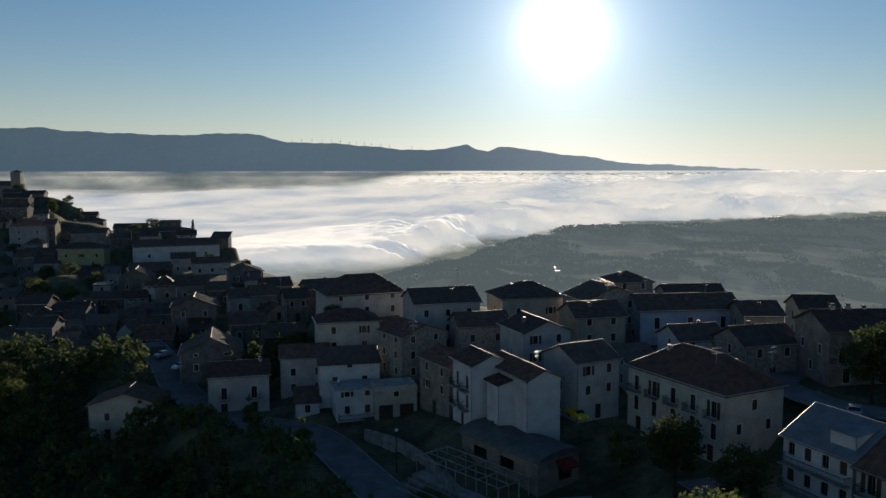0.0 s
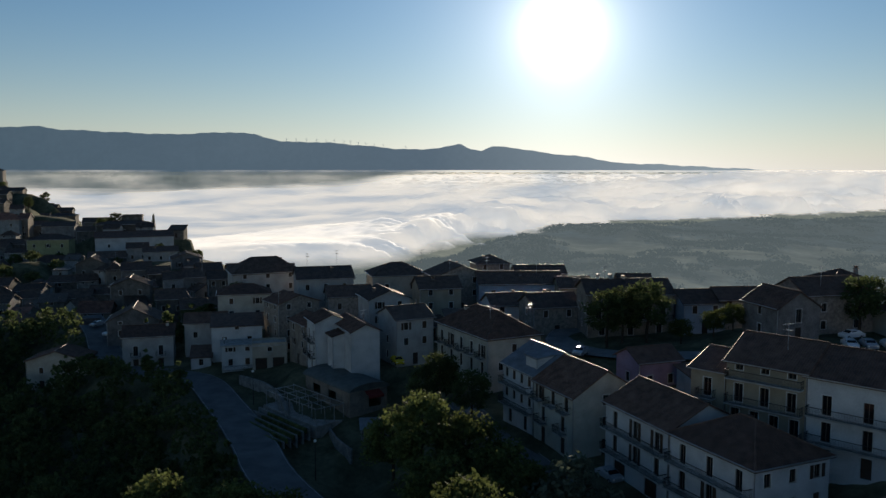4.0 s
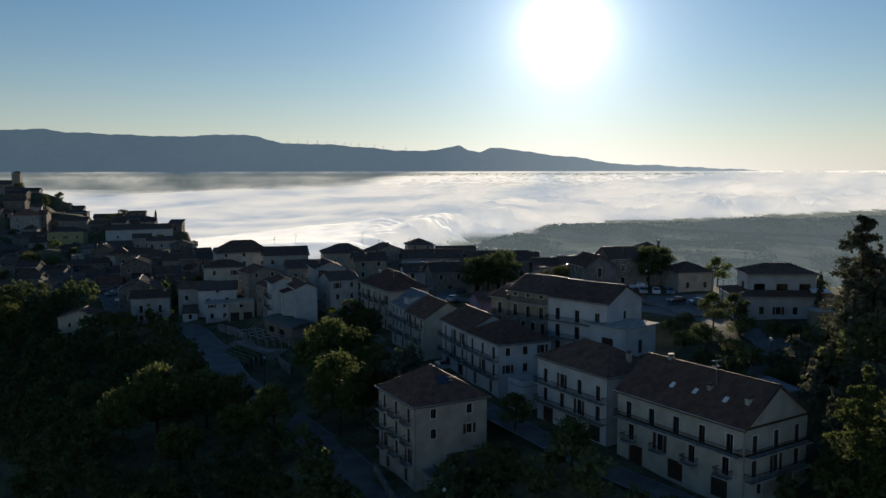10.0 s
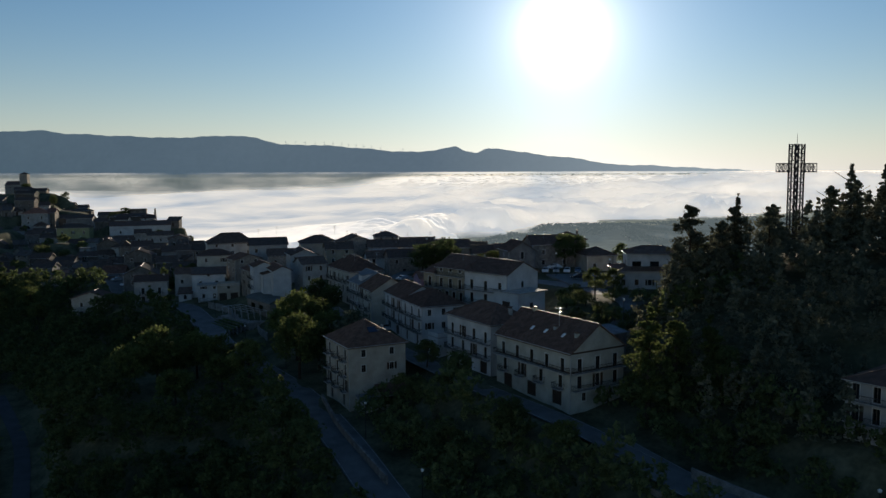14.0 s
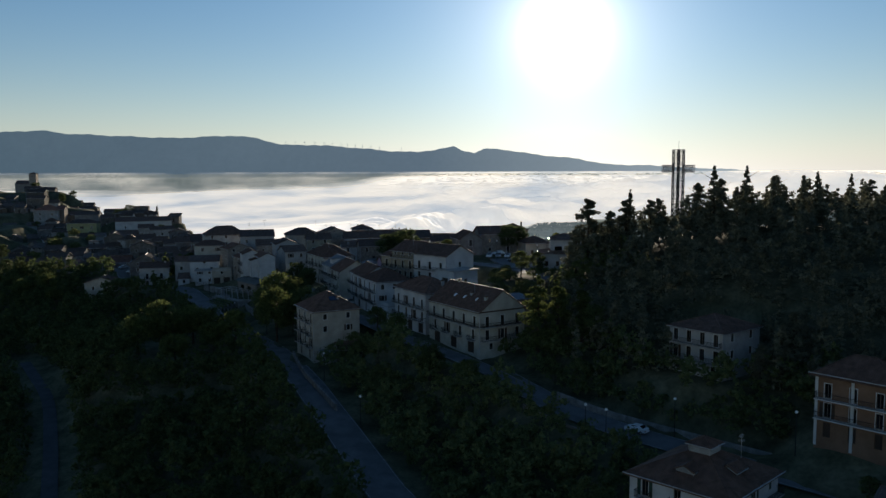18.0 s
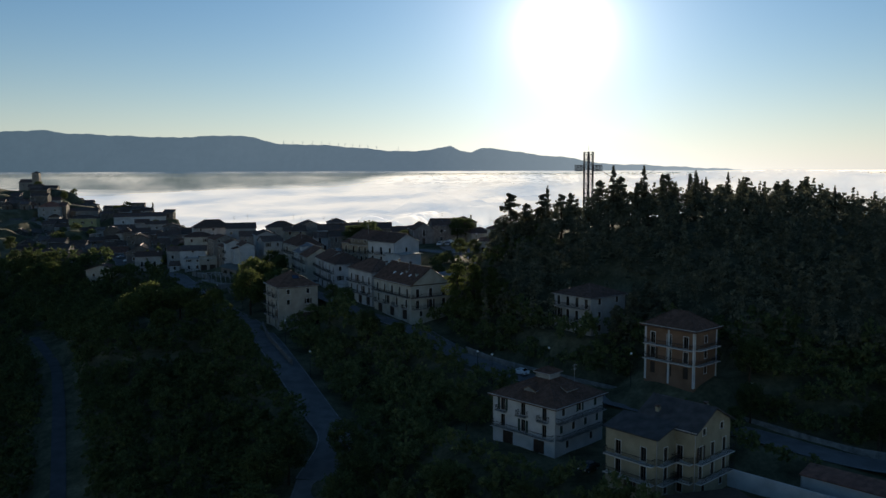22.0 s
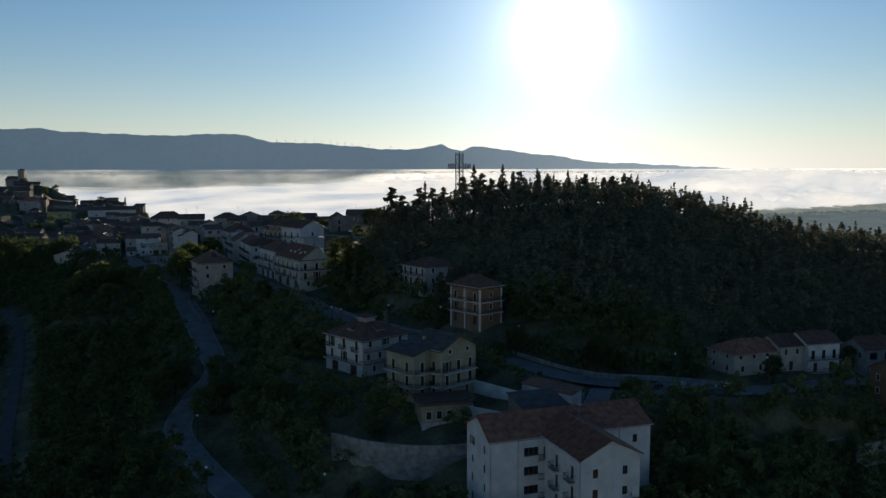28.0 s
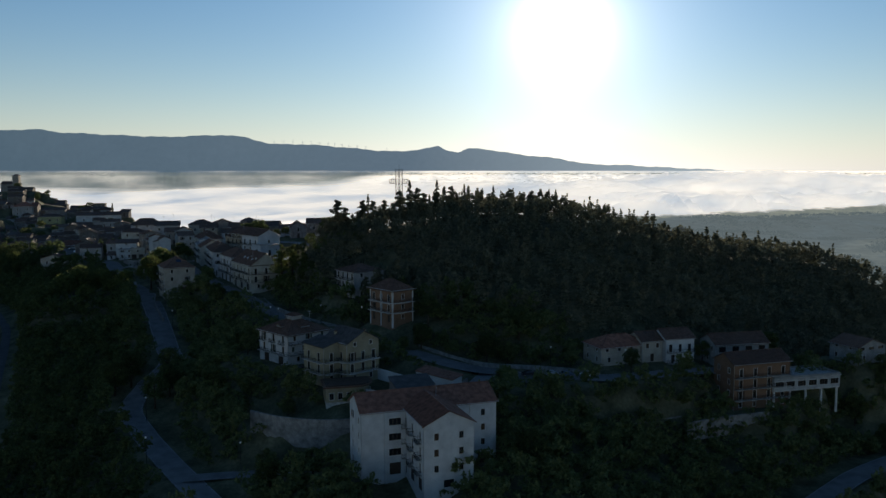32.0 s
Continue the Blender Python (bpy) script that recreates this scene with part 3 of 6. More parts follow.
        pot.box(cu - 0.22, cu - 0.1, cv - 0.22, cv + 0.22, zt + ch + 0.12, zt + ch + 0.4)
        pot.box(cu + 0.1, cu + 0.22, cv - 0.22, cv + 0.22, zt + ch + 0.12, zt + ch + 0.4)
        pot.box(cu - 0.36, cu + 0.36, cv - 0.36, cv + 0.36, zt + ch + 0.4, zt + ch + 0.5)
        part("cowl", pot, M_TILE, ob)
    return zr


def house(name, label, x, y, a, r, l, z0, ze, wall, roof="hip", rise=2.5, spec_r="", spec_l="", group="", pad=True, category="house", **more):
    """A house whose near corner stands at x, y; its right-hand face runs off at a degrees, its left-hand one square to that."""
    ob = empty(name, x, y, z0, a, label, category, group)
    volume(ob, 0, 0, r, l, 0.0, ze - z0, wall, roof, rise, spec_r, spec_l, **more)
    if pad:
        c, s = math.cos(radians(a)), math.sin(radians(a))
        step = max(4.0, min(r, l) / 1.6)
        for i in range(max(1, round(r / step))):
            for j in range(max(1, round(l / step))):
                p, q = r * (i + 0.5) / max(1, round(r / step)), l * (j + 0.5) / max(1, round(l / step))
                PADS.append((x + c * p - s * q, y + s * p + c * q, z0 + 0.15, step * 0.95))
        if pad == "wide":
            n = max(2, round((r + l) / 6))
            for i in range(n + 1):
                for p, q in ((-2.2 + (r + 4.4) * i / n, -2.2), (-2.2, -2.2 + (l + 4.4) * i / n)):
                    PADS.append((x + c * p - s * q, y + s * p + c * q, z0 - 0.1, 3.4))
    return ob


def aerial(x, y, z, h=2.6, turn=20):
    """A television aerial on a mast."""
    s = Shape()
    s.bar((0, 0, -1.0), (0, 0, h), 0.025)
    part_ob = empty("tv_aerial", x, y, z, turn, "thin metal television aerial on a roof mast", "aerial", "roof aerials")
    part("mast", s, M_STEEL, part_ob)
    for reach, z, n, half in ((0.8, h - 0.2, 5, 0.3), (0.5, h - 0.9, 3, 0.45)):
        b = Shape()
        b.bar((-reach, 0, z), (reach, 0, z), 0.02)
        boom = part("boom", b, M_STEEL, part_ob)
        for i in range(n):
            x_rod = -reach + 0.08 + (2 * reach - 0.16) * i / (n - 1)
            b = Shape()
            b.bar((x_rod, -half, z), (x_rod, half, z), 0.014)
            part("rod", b, M_STEEL, boom)
    return part_ob


# houses along the lower street
CORNER = house("apartment_house", "four-storey beige corner house with a hipped tile roof", 46.7, 21.4, 28, 12.2, 13.2, 13.5, 26.0, M_BEIGE, "hip", 3.9, "- - w2 w2", "d2 f3i f3i f3i", chimneys=((7.5, 3.5, -1.8), (9.0, 4.5, -2.2)), rib=0.26)
house("apartment_house", "cream three-storey block with a hipped tile roof and balconies", 37.2, 105.7, 27, 11.0, 19.5, 20.5, 30.5, M_CREAM, "hip", 3.6, "- w2 w1", "d4 f5 f5i", chimneys=((4.0, 15.0, -0.8), (8.0, 6.0, -1.5)), rib=0.28)
METAL = house("street_house", "pale house with a grey sheet-metal roof", 42.6, 82.6, 24, 10.2, 9.2, 20.8, 30.0, M_WHITE, "gable_v", 2.9, "- -", "f2 w4b w4b", roof_mat=M_METAL_ROOF, chimneys=((3.5, 3.0, -0.9),), rib=0.36)
volume(METAL, 0.9, 0.5, 4.0, 3.2, 8.8, 11.4, M_WHITE, "shed_u", 0.45, "", "o1", roof_mat=M_METAL_ROOF, over=0.25, rib=0.36)
house("street_house", "cream gabled house with iron balconies", 46.8, 72.2, 23, 10.4, 10.6, 20.8, 29.6, M_CREAM, "gable_v", 3.1, "d1 w1 w1", "d2 f2i f3i", chimneys=(), rib=0.28)
house("street_house", "white three-storey house with full-length balconies", 55.2, 56.4, 21, 10.4, 13.2, 20.8, 30.2, M_WHITE, "gable_v", 2.6, "- w2 w2", "g2 f3b f3b", rib=0.28)
house("street_house", "white three-storey house with shuttered windows and a hipped roof", 60.5, 44.4, 24, 10.4, 12.8, 20.8, 30.2, M_WHITE, "hip", 2.8, "w2 w3 w3", "d2 f3b f3b", chimneys=((7.0, 8.0, -1.0),), rib=0.28)
house("street_house", "pale grey house with arched garages and curved balconies", 74.5, 20.2, 31, 10.4, 16.4, 20.3, 30.6, M_WHITE, "hip", 2.9, "- - -", "g3 f4b f4b", chimneys=((6.0, 2.0, -0.7),), rib=0.28)
house("garage_block", "low white garage block with a roof terrace", 64.0, 37.5, 31, 8.5, 4.2, 20.3, 24.2, M_WHITE, "flat", 0.8, "", "g1", over=0.05, roof_mat=M_SLAB)
BIG = house("apartment_house", "large cream corner house with skylights and balconies", 86.8, -0.2, 33, 12.5, 20.9, 19.8, 29.6, M_CREAM, "gable_v", 4.3, "w2 f3b f3b w2", "g3 f4i f5b", chimneys=((3.5, 8.0, -1.6), (3.0, 1.8, -1.8), (6.2, 17.0, 0.2)), rib=0.28)
for z in (6.05, 9.35):
    s = Shape()
    s.box(-0.08, 12.58, -0.08, 0.0, z, z + 0.28)
    s.box(-0.08, 0.0, 0.0, 20.98, z, z + 0.28)
    part("string_course", s, M_SHUTTER, BIG)
house("apartment_block", "white apartment block with long balconies", 79.5, 46.0, 45, 11.0, 13.0, 26.5, 37.0, M_WHITE, "gable_v", 2.6, "- - w1 -", "d3 f3b f3b -", rib=0.3)
house("apartment_block", "yellow apartment block with long balconies", 70.2, 55.3, 45, 11.0, 9.4, 26.0, 37.2, M_YELLOW, "gable_v", 2.6, "", "d2 f4b f3b w3b", rib=0.3)
house("apartment_block", "yellow end house with a low tile roof", 63.4, 62.1, 45, 11.0, 4.4, 26.0, 35.6, M_YELLOW, "gable_v", 1.7, "", "d1 f1i f1i", rib=0.3)
house("garage_block", "low white garage with a flat felt roof", 81.6, 41.4, 40, 8.6, 7.6, 28.6, 33.2, M_WHITE, "flat", 0.0, "d1", "g1", over=0.5, roof_mat=M_SLAB)
house("small_house", "small pink house with a tile roof", 59.0, 86.0, 20, 7.4, 6.5, 26.4, 31.0, M_PINK, "gable_u", 1.6, "w2", "w1")
house("small_house", "low tiled lean-to beside the pink house", 66.5, 82.0, 20, 5.0, 5.0, 26.4, 29.2, M_WHITE, "shed_v", 1.2, "o1", "")
house("gabled_house", "white plastered house with a gabled tile roof", 12.2, 116.6, 23, 5.6, 13.2, 19.5, 29.5, M_WHITE, "gable_v", 1.3, "", "w1 w1 -", rib=0.28)
house("house_annex", "narrow white annex with a lean-to tile roof", 8.3, 120.0, 23, 4.0, 4.0, 19.5, 28.0, M_WHITE, "shed_u", 1.0, "", "w1 -")
house("tall_house", "tall narrow pale house with small balconies", 4.4, 124.0, 23, 6.6, 7.2, 19.4, 29.9, M_WHITE, "gable_v", 1.4, "d1 w1 w1 w1", "d1 f2i f2i w2")
house("tall_house", "weathered stone town house with narrow windows", 1.0, 133.4, 31, 8.0, 10.0, 18.2, 27.4, M_OLD_BEIGE, "gable_v", 1.5, "w2 w2 w2 w2", "d1 w2 w2 w2")
house("tall_house", "pink-grey stone town house with a tile roof", -7.6, 147.6, 34, 10.0, 8.6, 18.0, 29.6, M_STONE, "gable_v", 1.7, "w2 w2 w2 w2", "d1 w2 w2 w2")
house("town_house", "tan two-storey house with a flat tile roof", -25.0, 161.5, 14, 12.4, 8.0, 20.0, 29.6, M_CREAM, "hip", 1.9, "- f2 w2", "- w1 w1")
house("town_house", "white two-storey house with a lean-to tile roof", -22.6, 147.0, 12, 11.0, 6.5, 16.6, 24.6, M_WHITE, "shed_v", 1.6, "- w2 w1", "d1 w1")
house("town_house", "low white terrace house with a flat roof", -18.6, 140.2, 16, 7.2, 6.0, 16.2, 21.4, M_WHITE, "flat", 0.0, "w2b w2", "d1", over=0.3, roof_mat=M_SLAB)
house("town_house", "low white shop with large windows", -11.8, 139.4, 14, 7.4, 5.4, 16.4, 21.6, M_BEIGE, "flat", 0.5, "g2 w1", "", over=0.1, roof_mat=M_SLAB)
house("outbuilding", "small white outbuilding with a tile roof", -26.6, 144.4, 12, 4.2, 5.0, 15.2, 18.2, M_WHITE, "shed_v", 1.4, "w1", "d1")
house("town_house", "grey stone house with shuttered windows above the road", -43.6, 149.0, 15, 11.0, 8.0, 14.0, 21.7, M_GREY, "gable_u", 1.9, "d2 f2i w2", "w1 w1", chimneys=((9.6, 3.5, 0.1),))
house("town_house", "grey rendered house with a tile roof", -31.5, 156.0, 12, 9.4, 8.0, 16.0, 23.6, M_GREY, "gable_u", 1.8, "w2 w2", "")
house("gabled_house", "pale gabled house with a recessed porch", -67.6, 152.6, 6, 13.0, 8.5, 8.2, 15.4, M_BEIGE, "gable_v", 2.1, "d2 w2 -", "w1")
house("shelter", "open shelter with a pale corrugated metal roof", 95.0, 12.0, 33, 5.5, 4.5, 26.5, 30.2, M_OLD_GREY, "shed_v", 0.6, "o1", "", roof_mat=M_METAL_ROOF, over=0.4, rib=0.5, category="shed")
# old town, rising to the tower
TOWN = "old town houses"


def town(x, y, z0, ze, w, depth, wall, roof, rise, turn, spec, tile=None, side="w1 w1"):
    c, s = math.cos(radians(turn)), math.sin(radians(turn))
    aged = {M_WHITE: M_OLD_WHITE, M_GREY: M_OLD_GREY, M_STONE: M_OLD_STONE, M_BEIGE: M_OLD_BEIGE}
    kinds = {M_WHITE: "white", M_GREY: "grey", M_STONE: "rough stone", M_CREAM: "cream", M_BEIGE: "beige", M_LIME: "lime-yellow", M_PALEBLUE: "pale blue", M_YELLOW: "yellow", M_PINK: "pink"}
    tops = {"hip": "hipped", "gable_u": "gabled", "gable_v": "front-gabled", "shed_v": "lean-to", "flat": "flat"}
    return house("town_house", kinds[wall] + " old town house with a " + tops[roof] + (" roof" if roof == "flat" else " tile roof"), x - c * w / 2, y - s * w / 2, turn, w, depth, z0, ze, aged.get(wall, wall) if x < -25 else wall, roof, rise, spec, side, TOWN, rib=0.4, split=False, roof_mat=tile or M_TILE_OLD, chimneys=((w * RNG.uniform(0.2, 0.8), depth * RNG.uniform(0.3, 0.7), RNG.uniform(-1.0, -0.1)),))


town(-186, 366, 24.5, 35.0, 15.0, 12, M_WHITE, "hip", 3.2, 12, "w2 w2 w2", M_TILE_RED)
town(-179, 372, 25.9, 35.2, 4.5, 10, M_BEIGE, "gable_u", 2.4, 12, "w1 w1", M_TILE_RED)
town(-155, 318, 16.3, 23.7, 9.1, 8, M_WHITE, "gable_u", 1.6, 8, "f2b w2b")
town(-143, 322, 12.4, 29.1, 17.1, 10, M_LIME, "hip", 2.0, 10, "w2 w2 w2 w2 w3")
town(-121, 352, 28.8, 33.8, 24.7, 10, M_STONE, "hip", 1.3, 18, "w3")
town(-121, 362, 31.1, 36.8, 9.2, 8, M_STONE, "flat", 0.5, 15, "w2")
town(-277, 572, 29.4, 36.3, 11.2, 9, M_WHITE, "hip", 1.8, 10, "w2")
town(-240, 520, 29.1, 34.6, 10.2, 8, M_GREY, "gable_u", 1.8, 10, "w2")
town(-209, 480, 28.5, 33.4, 11.0, 9, M_STONE, "gable_u", 2.0, 14, "w2")
town(-204, 440, 27.3, 32.1, 9.3, 8, M_GREY, "gable_u", 1.8, 10, "w2")
town(-184, 425, 28.3, 33.6, 13.9, 9, M_STONE, "hip", 1.6, 12, "w3")
town(-179, 385, 25.0, 31.0, 7.7, 9, M_BEIGE, "gable_u", 1.9, 10, "w2")
town(-148, 386, 27.0, 32.6, 14.4, 9, M_GREY, "gable_u", 2.0, 14, "w3")
town(-138, 352, 24.2, 30.6, 10.2, 9, M_STONE, "gable_u", 1.9, 16, "w2")
town(-232, 505, 29.5, 34.3, 14.4, 9, M_STONE, "gable_u", 2.0, 10, "w3")
town(-260, 520, 30.5, 35.7, 14.8, 9, M_GREY, "gable_u", 2.0, 10, "w3")
town(-157, 362, 24.8, 32.1, 14.5, 10, M_GREY, "gable_u", 2.0, 12, "w3")
town(-168, 338, 19.6, 25.5, 12.0, 9, M_STONE, "gable_u", 2.0, 8, "w2")
town(-170, 330, 18.6, 24.8, 7.9, 9, M_GREY, "gable_u", 2.0, 6, "w2")
town(-95, 298, 22.3, 27.7, 8.2, 8, M_WHITE, "gable_u", 1.9, 18, "w2")
town(-80, 282, 23.7, 27.9, 12.6, 8, M_WHITE, "gable_u", 1.7, 20, "w3")
town(-63, 260, 23.6, 27.7, 10.7, 9, M_GREY, "gable_v", 1.9, 20, "w2")
town(-126, 288, 17.1, 22.6, 10.0, 9, M_GREY, "gable_u", 2.6, 10, "w2 w2")
town(-117, 286, 19.1, 24.1, 5.0, 6, M_WHITE, "shed_v", 1.2, 12, "w1")
town(-103, 272, 19.3, 24.2, 10.8, 10, M_BEIGE, "gable_v", 2.6, 14, "w2")
town(-105, 292, 19.5, 24.3, 14.4, 9, M_STONE, "gable_u", 2.2, 18, "w2")
town(-111, 264, 19.6, 22.6, 5.4, 6, M_WHITE, "flat", 0.2, 10, "w1")
town(-89, 246, 17.0, 25.1, 5.3, 8, M_WHITE, "hip", 1.6, -30, "w1 f1b w1")
town(-83, 244, 17.7, 25.6, 5.3, 9, M_BEIGE, "hip", 2.2, 22, "d1 w1 w1")
town(-101, 250, 14.8, 20.5, 14.3, 8, M_STONE, "gable_u", 1.8, 12, "d1 w2")
town(-107, 246, 15.5, 19.6, 3.1, 5, M_WHITE, "shed_v", 1.2, 12, "w1")
town(-64, 208, 18.3, 25.2, 10.9, 9, M_STONE, "gable_v", 2.3, 14, "d1 w2")
town(-74, 240, 21.5, 25.9, 9.2, 9, M_GREY, "gable_u", 2.2, 20, "w2")
town(-65, 236, 20.7, 25.2, 6.6, 8, M_STONE, "gable_u", 2.0, 22, "w2")
town(-55, 220, 18.4, 25.4, 5.5, 8, M_WHITE, "gable_u", 2.0, 22, "d1 f1 w1")
town(-49, 222, 18.4, 25.9, 6.8, 9, M_GREY, "gable_u", 2.2, 20, "d1 w1 w2")
town(-48, 236, 20.7, 26.4, 8.1, 9, M_STONE, "gable_u", 2.0, 22, "w2")
town(-37, 206, 21.3, 27.5, 5.7, 9, M_STONE, "gable_u", 2.0, 20, "d1 w2")
town(-81, 206, 12.0, 18.9, 5.2, 9, M_WHITE, "gable_v", 2.2, -18, "d1 w1")
town(-71, 198, 13.4, 18.7, 8.8, 9, M_BEIGE, "gable_u", 2.6, 10, "d1 w2", M_TILE_RED)
town(-87, 222, 15.1, 19.2, 9.0, 9, M_GREY, "gable_u", 2.2, 10, "w2")
town(-81, 228, 15.0, 19.6, 7.9, 9, M_BEIGE, "gable_u", 2.2, 12, "w2")
town(-104, 206, 15.6, 20.1, 8.1, 9, M_GREY, "gable_u", 2.0, 6, "w2")
town(-93, 196, 13.3, 16.7, 4.6, 7, M_WHITE, "shed_v", 2.6, 8, "w1", M_TILE_RED)
town(-83, 190, 13.8, 17.6, 8.9, 8, M_STONE, "gable_u", 1.6, 6, "d1 w2")
town(-122, 240, 15.6, 20.6, 8.7, 9, M_STONE, "gable_u", 2.0, 6, "w2")
town(-107, 232, 15.0, 20.0, 8.7, 8, M_GREY, "gable_u", 1.8, 6, "w2")
town(-49, 170, 13.8, 21.7, 12.4, 11, M_GREY, "gable_v", 3.2, 14, "d1 w2 w2")
town(-46, 190, 16.6, 24.0, 7.6, 9, M_STONE, "gable_u", 2.2, 18, "d1 w2 w1")
town(-35, 180, 17.5, 23.2, 9.3, 9, M_STONE, "gable_u", 2.0, 20, "w2 w2")
town(-17, 181, 24, 32.6, 18, 11, M_GREY, "hip", 3.6, 22, "d1 w3 w3")
town(1, 163, 23.5, 33.4, 13.5, 11, M_GREY, "gable_u", 2.3, 16, "d1 w3 w3 w3")
town(19, 168, 26, 33.6, 14, 11, M_BEIGE, "hip", 2.6, 14, "d1 w2 w3")
town(8, 153, 23.5, 30.6, 10, 8, M_STONE, "gable_u", 2.0, 14, "d1 w2")
town(18, 139.5, 23, 32.2, 9, 10, M_GREY, "gable_v", 1.8, 20, "d1 w2 w2 w2")
town(29, 148, 24.5, 33.2, 9.5, 9, M_YELLOW, "gable_u", 2.2, 14, "d1 w2 w2")
town(24, 124, 21.5, 30.8, 8, 9, M_GREY, "gable_u", 1.9, 28, "d1 w2 w2 w2")
town(34, 160, 25.5, 34.6, 13, 10, M_STONE, "gable_v", 2.4, 18, "d1 w2 w2")
town(48, 157, 26, 33.0, 20, 9, M_PALEBLUE, "gable_u", 2.4, 6, "d2 f3 w3")
town(60, 151, 26, 32.9, 7.5, 9, M_YELLOW, "gable_u", 2.0, 2, "f2 w2")
town(44, 136, 25.5, 31.4, 8.5, 8, M_WHITE, "gable_u", 2.0, 14, "d1 f2")
town(52.5, 128, 26.2, 32.4, 10, 9, M_STONE, "gable_u", 2.2, 14, "d1 w2")
town(43, 183, 26, 34.8, 9, 9, M_STONE, "hip", 1.9, 10, "w2 w2 w2")
town(55, 176, 24, 33.0, 13, 8, M_STONE, "gable_u", 1.7, 4, "w2 w2 w2")
town(77, 165, 25, 31.6, 8, 9, M_BEIGE, "gable_u", 2.2, -4, "d1 w2")
town(-20, 200, 23, 30.0, 14, 9, M_STONE, "gable_u", 2.0, 20, "w2 w2")
town(-30, 218, 21, 28.4, 13, 9, M_STONE, "gable_u", 2.0, 24, "d1 w2")
town(-212, 405, 34, 41.5, 12, 9, M_STONE, "gable_u", 2.0, 8, "d1 w2")
town(-232, 445, 37, 45.0, 13, 9, M_STONE, "gable_u", 2.0, 8, "d1 w2")
town(-240, 480, 38, 46.0, 12, 9, M_BEIGE, "gable_u", 2.0, 12, "d1 w2")
town(-262, 500, 39, 46.5, 12, 9, M_STONE, "gable_u", 2.0, 12, "d1 w2")
# gardens and lanes between the old houses
for p in ((-126, 230, 15.5), (-118, 222, 15.0), (-136, 226, 15.0), (-137, 290, 16.5), (-130, 302, 18.5), (-146, 302, 17.0), (-120, 302, 20.0), (-150, 276, 15.0), (-132, 246, 15.5), (-160, 300, 18.0)):
    PADS.append((*p, 8.0))
for bx, by, n in ((-95, 255, 16), (-72, 240, 14), (-48, 215, 14), (-100, 215, 14), (-140, 300, 14), (-165, 320, 14), (-125, 245, 12), (-185, 350, 14), (-215, 390, 14), (-155, 262, 14), (-80, 200, 10), (-112, 330, 10), (-235, 430, 10), (-30, 205, 10), (-5, 172, 8), (20, 152, 8), (35, 142, 8)):
    for i in range(n):
        x, y = bx + RNG.uniform(-18, 18), by + RNG.uniform(-16, 16)
        if any(math.hypot(x - q[0], y - q[1]) < 6.2 for q in PADS):
            continue
        near = sorted((math.hypot(x - q[0], y - q[1]), q[2]) for q in PADS)[:4]
        z = sum(q / (d * d) for d, q in near) / sum(1 / (d * d) for d, q in near) - 0.6
        town(x, y, z, z + RNG.choice((3.0, 3.6, 4.2, 5.0)), RNG.uniform(4.5, 7.5), RNG.uniform(5.5, 8), RNG.choice((M_GREY, M_STONE, M_BEIGE, M_WHITE, M_STONE)), RNG.choice(("gable_u", "gable_u", "gable_v", "shed_v", "hip")), RNG.uniform(1.5, 2.2), RNG.uniform(0, 42), RNG.choice(("d1 w2", "d1 w1", "w2 w2")))
volume(CORNER, 5.6, -3.6, 6.2, 3.6, 0.0, 3.2, M_BEIGE, "shed_v", 1.1, "o2", "", over=0.35)
volume(CORNER, 1.5, -3.0, 3.4, 3.0, 0.0, 2.2, M_GREY, "shed_v", 0.5, "", "", over=0.3, roof_mat=M_METAL_ROOF)

# long hall below the ridge and the hilltop church with its tower
house("convent", "long pale hall with a tiled roof in the old town", -119.0, 314.4, 24, 32.0, 12.0, 22.0, 30.3, M_WHITE, "gable_u", 2.3, "- w3", "- w1", category="hall", rib=0.4)
CHURCH = house("church", "hilltop stone church with a square bell tower", -305.0, 556.0, 8, 16.0, 14.0, 41.5, 49.5, M_STONE, "gable_u", 3.0, "d1 w2", "w1", category="church", rib=0.5, floor=4.0)
volume(CHURCH, 12.5, -1.5, 6.0, 6.0, 0.0, 17.0, M_STONE, "hip", 1.4, "- - - w1", "- - - w1", floor=4.2, over=0.25)
# square behind the ridge row
house("apartment_block", "brown two-storey building beside the square", 57.0, 119.0, 2, 16.5, 11.0, 28.2, 36.3, M_OLD_BEIGE, "gable_u", 2.2, "f3 f4b", "w1 w2", category="house", chimneys=((3.0, 5.5, 0.4), (5.5, 5.5, 0.4), (8.0, 5.5, 0.1)), rib=0.32)
house("small_house", "pale blue house with a gabled tile roof by the square", 74.5, 116.0, 6, 8.0, 9.0, 29.0, 35.0, M_PALEBLUE, "gable_u", 2.0, "d1 w2", "w1")
house("small_house", "low house with a long tile roof by the square", 81.5, 117.0, 4, 11.0, 8.0, 30.0, 35.6, M_BEIGE, "gable_u", 1.8, "d1 w3", "")
house("chapel", "grey chapel-like house with an arched door and outside stairs", 84.0, 97.0, 14, 8.0, 9.5, 31.6, 37.4, M_OLD_GREY, "gable_v", 2.6, "d1 f1", "w1 w1", category="house")
house("small_house", "tile-roofed house behind the chapel", 91.5, 103.0, 12, 13.0, 10.0, 31.6, 38.6, M_STONE, "gable_u", 2.4, "w2 w2", "")
house("small_house", "square house with a tall chimney behind a tree", 100.0, 112.0, 10, 9.0, 9.0, 31.0, 39.4, M_STONE, "hip", 2.0, "w2 w2", "", chimneys=((7.5, 4.0, 0.0),))
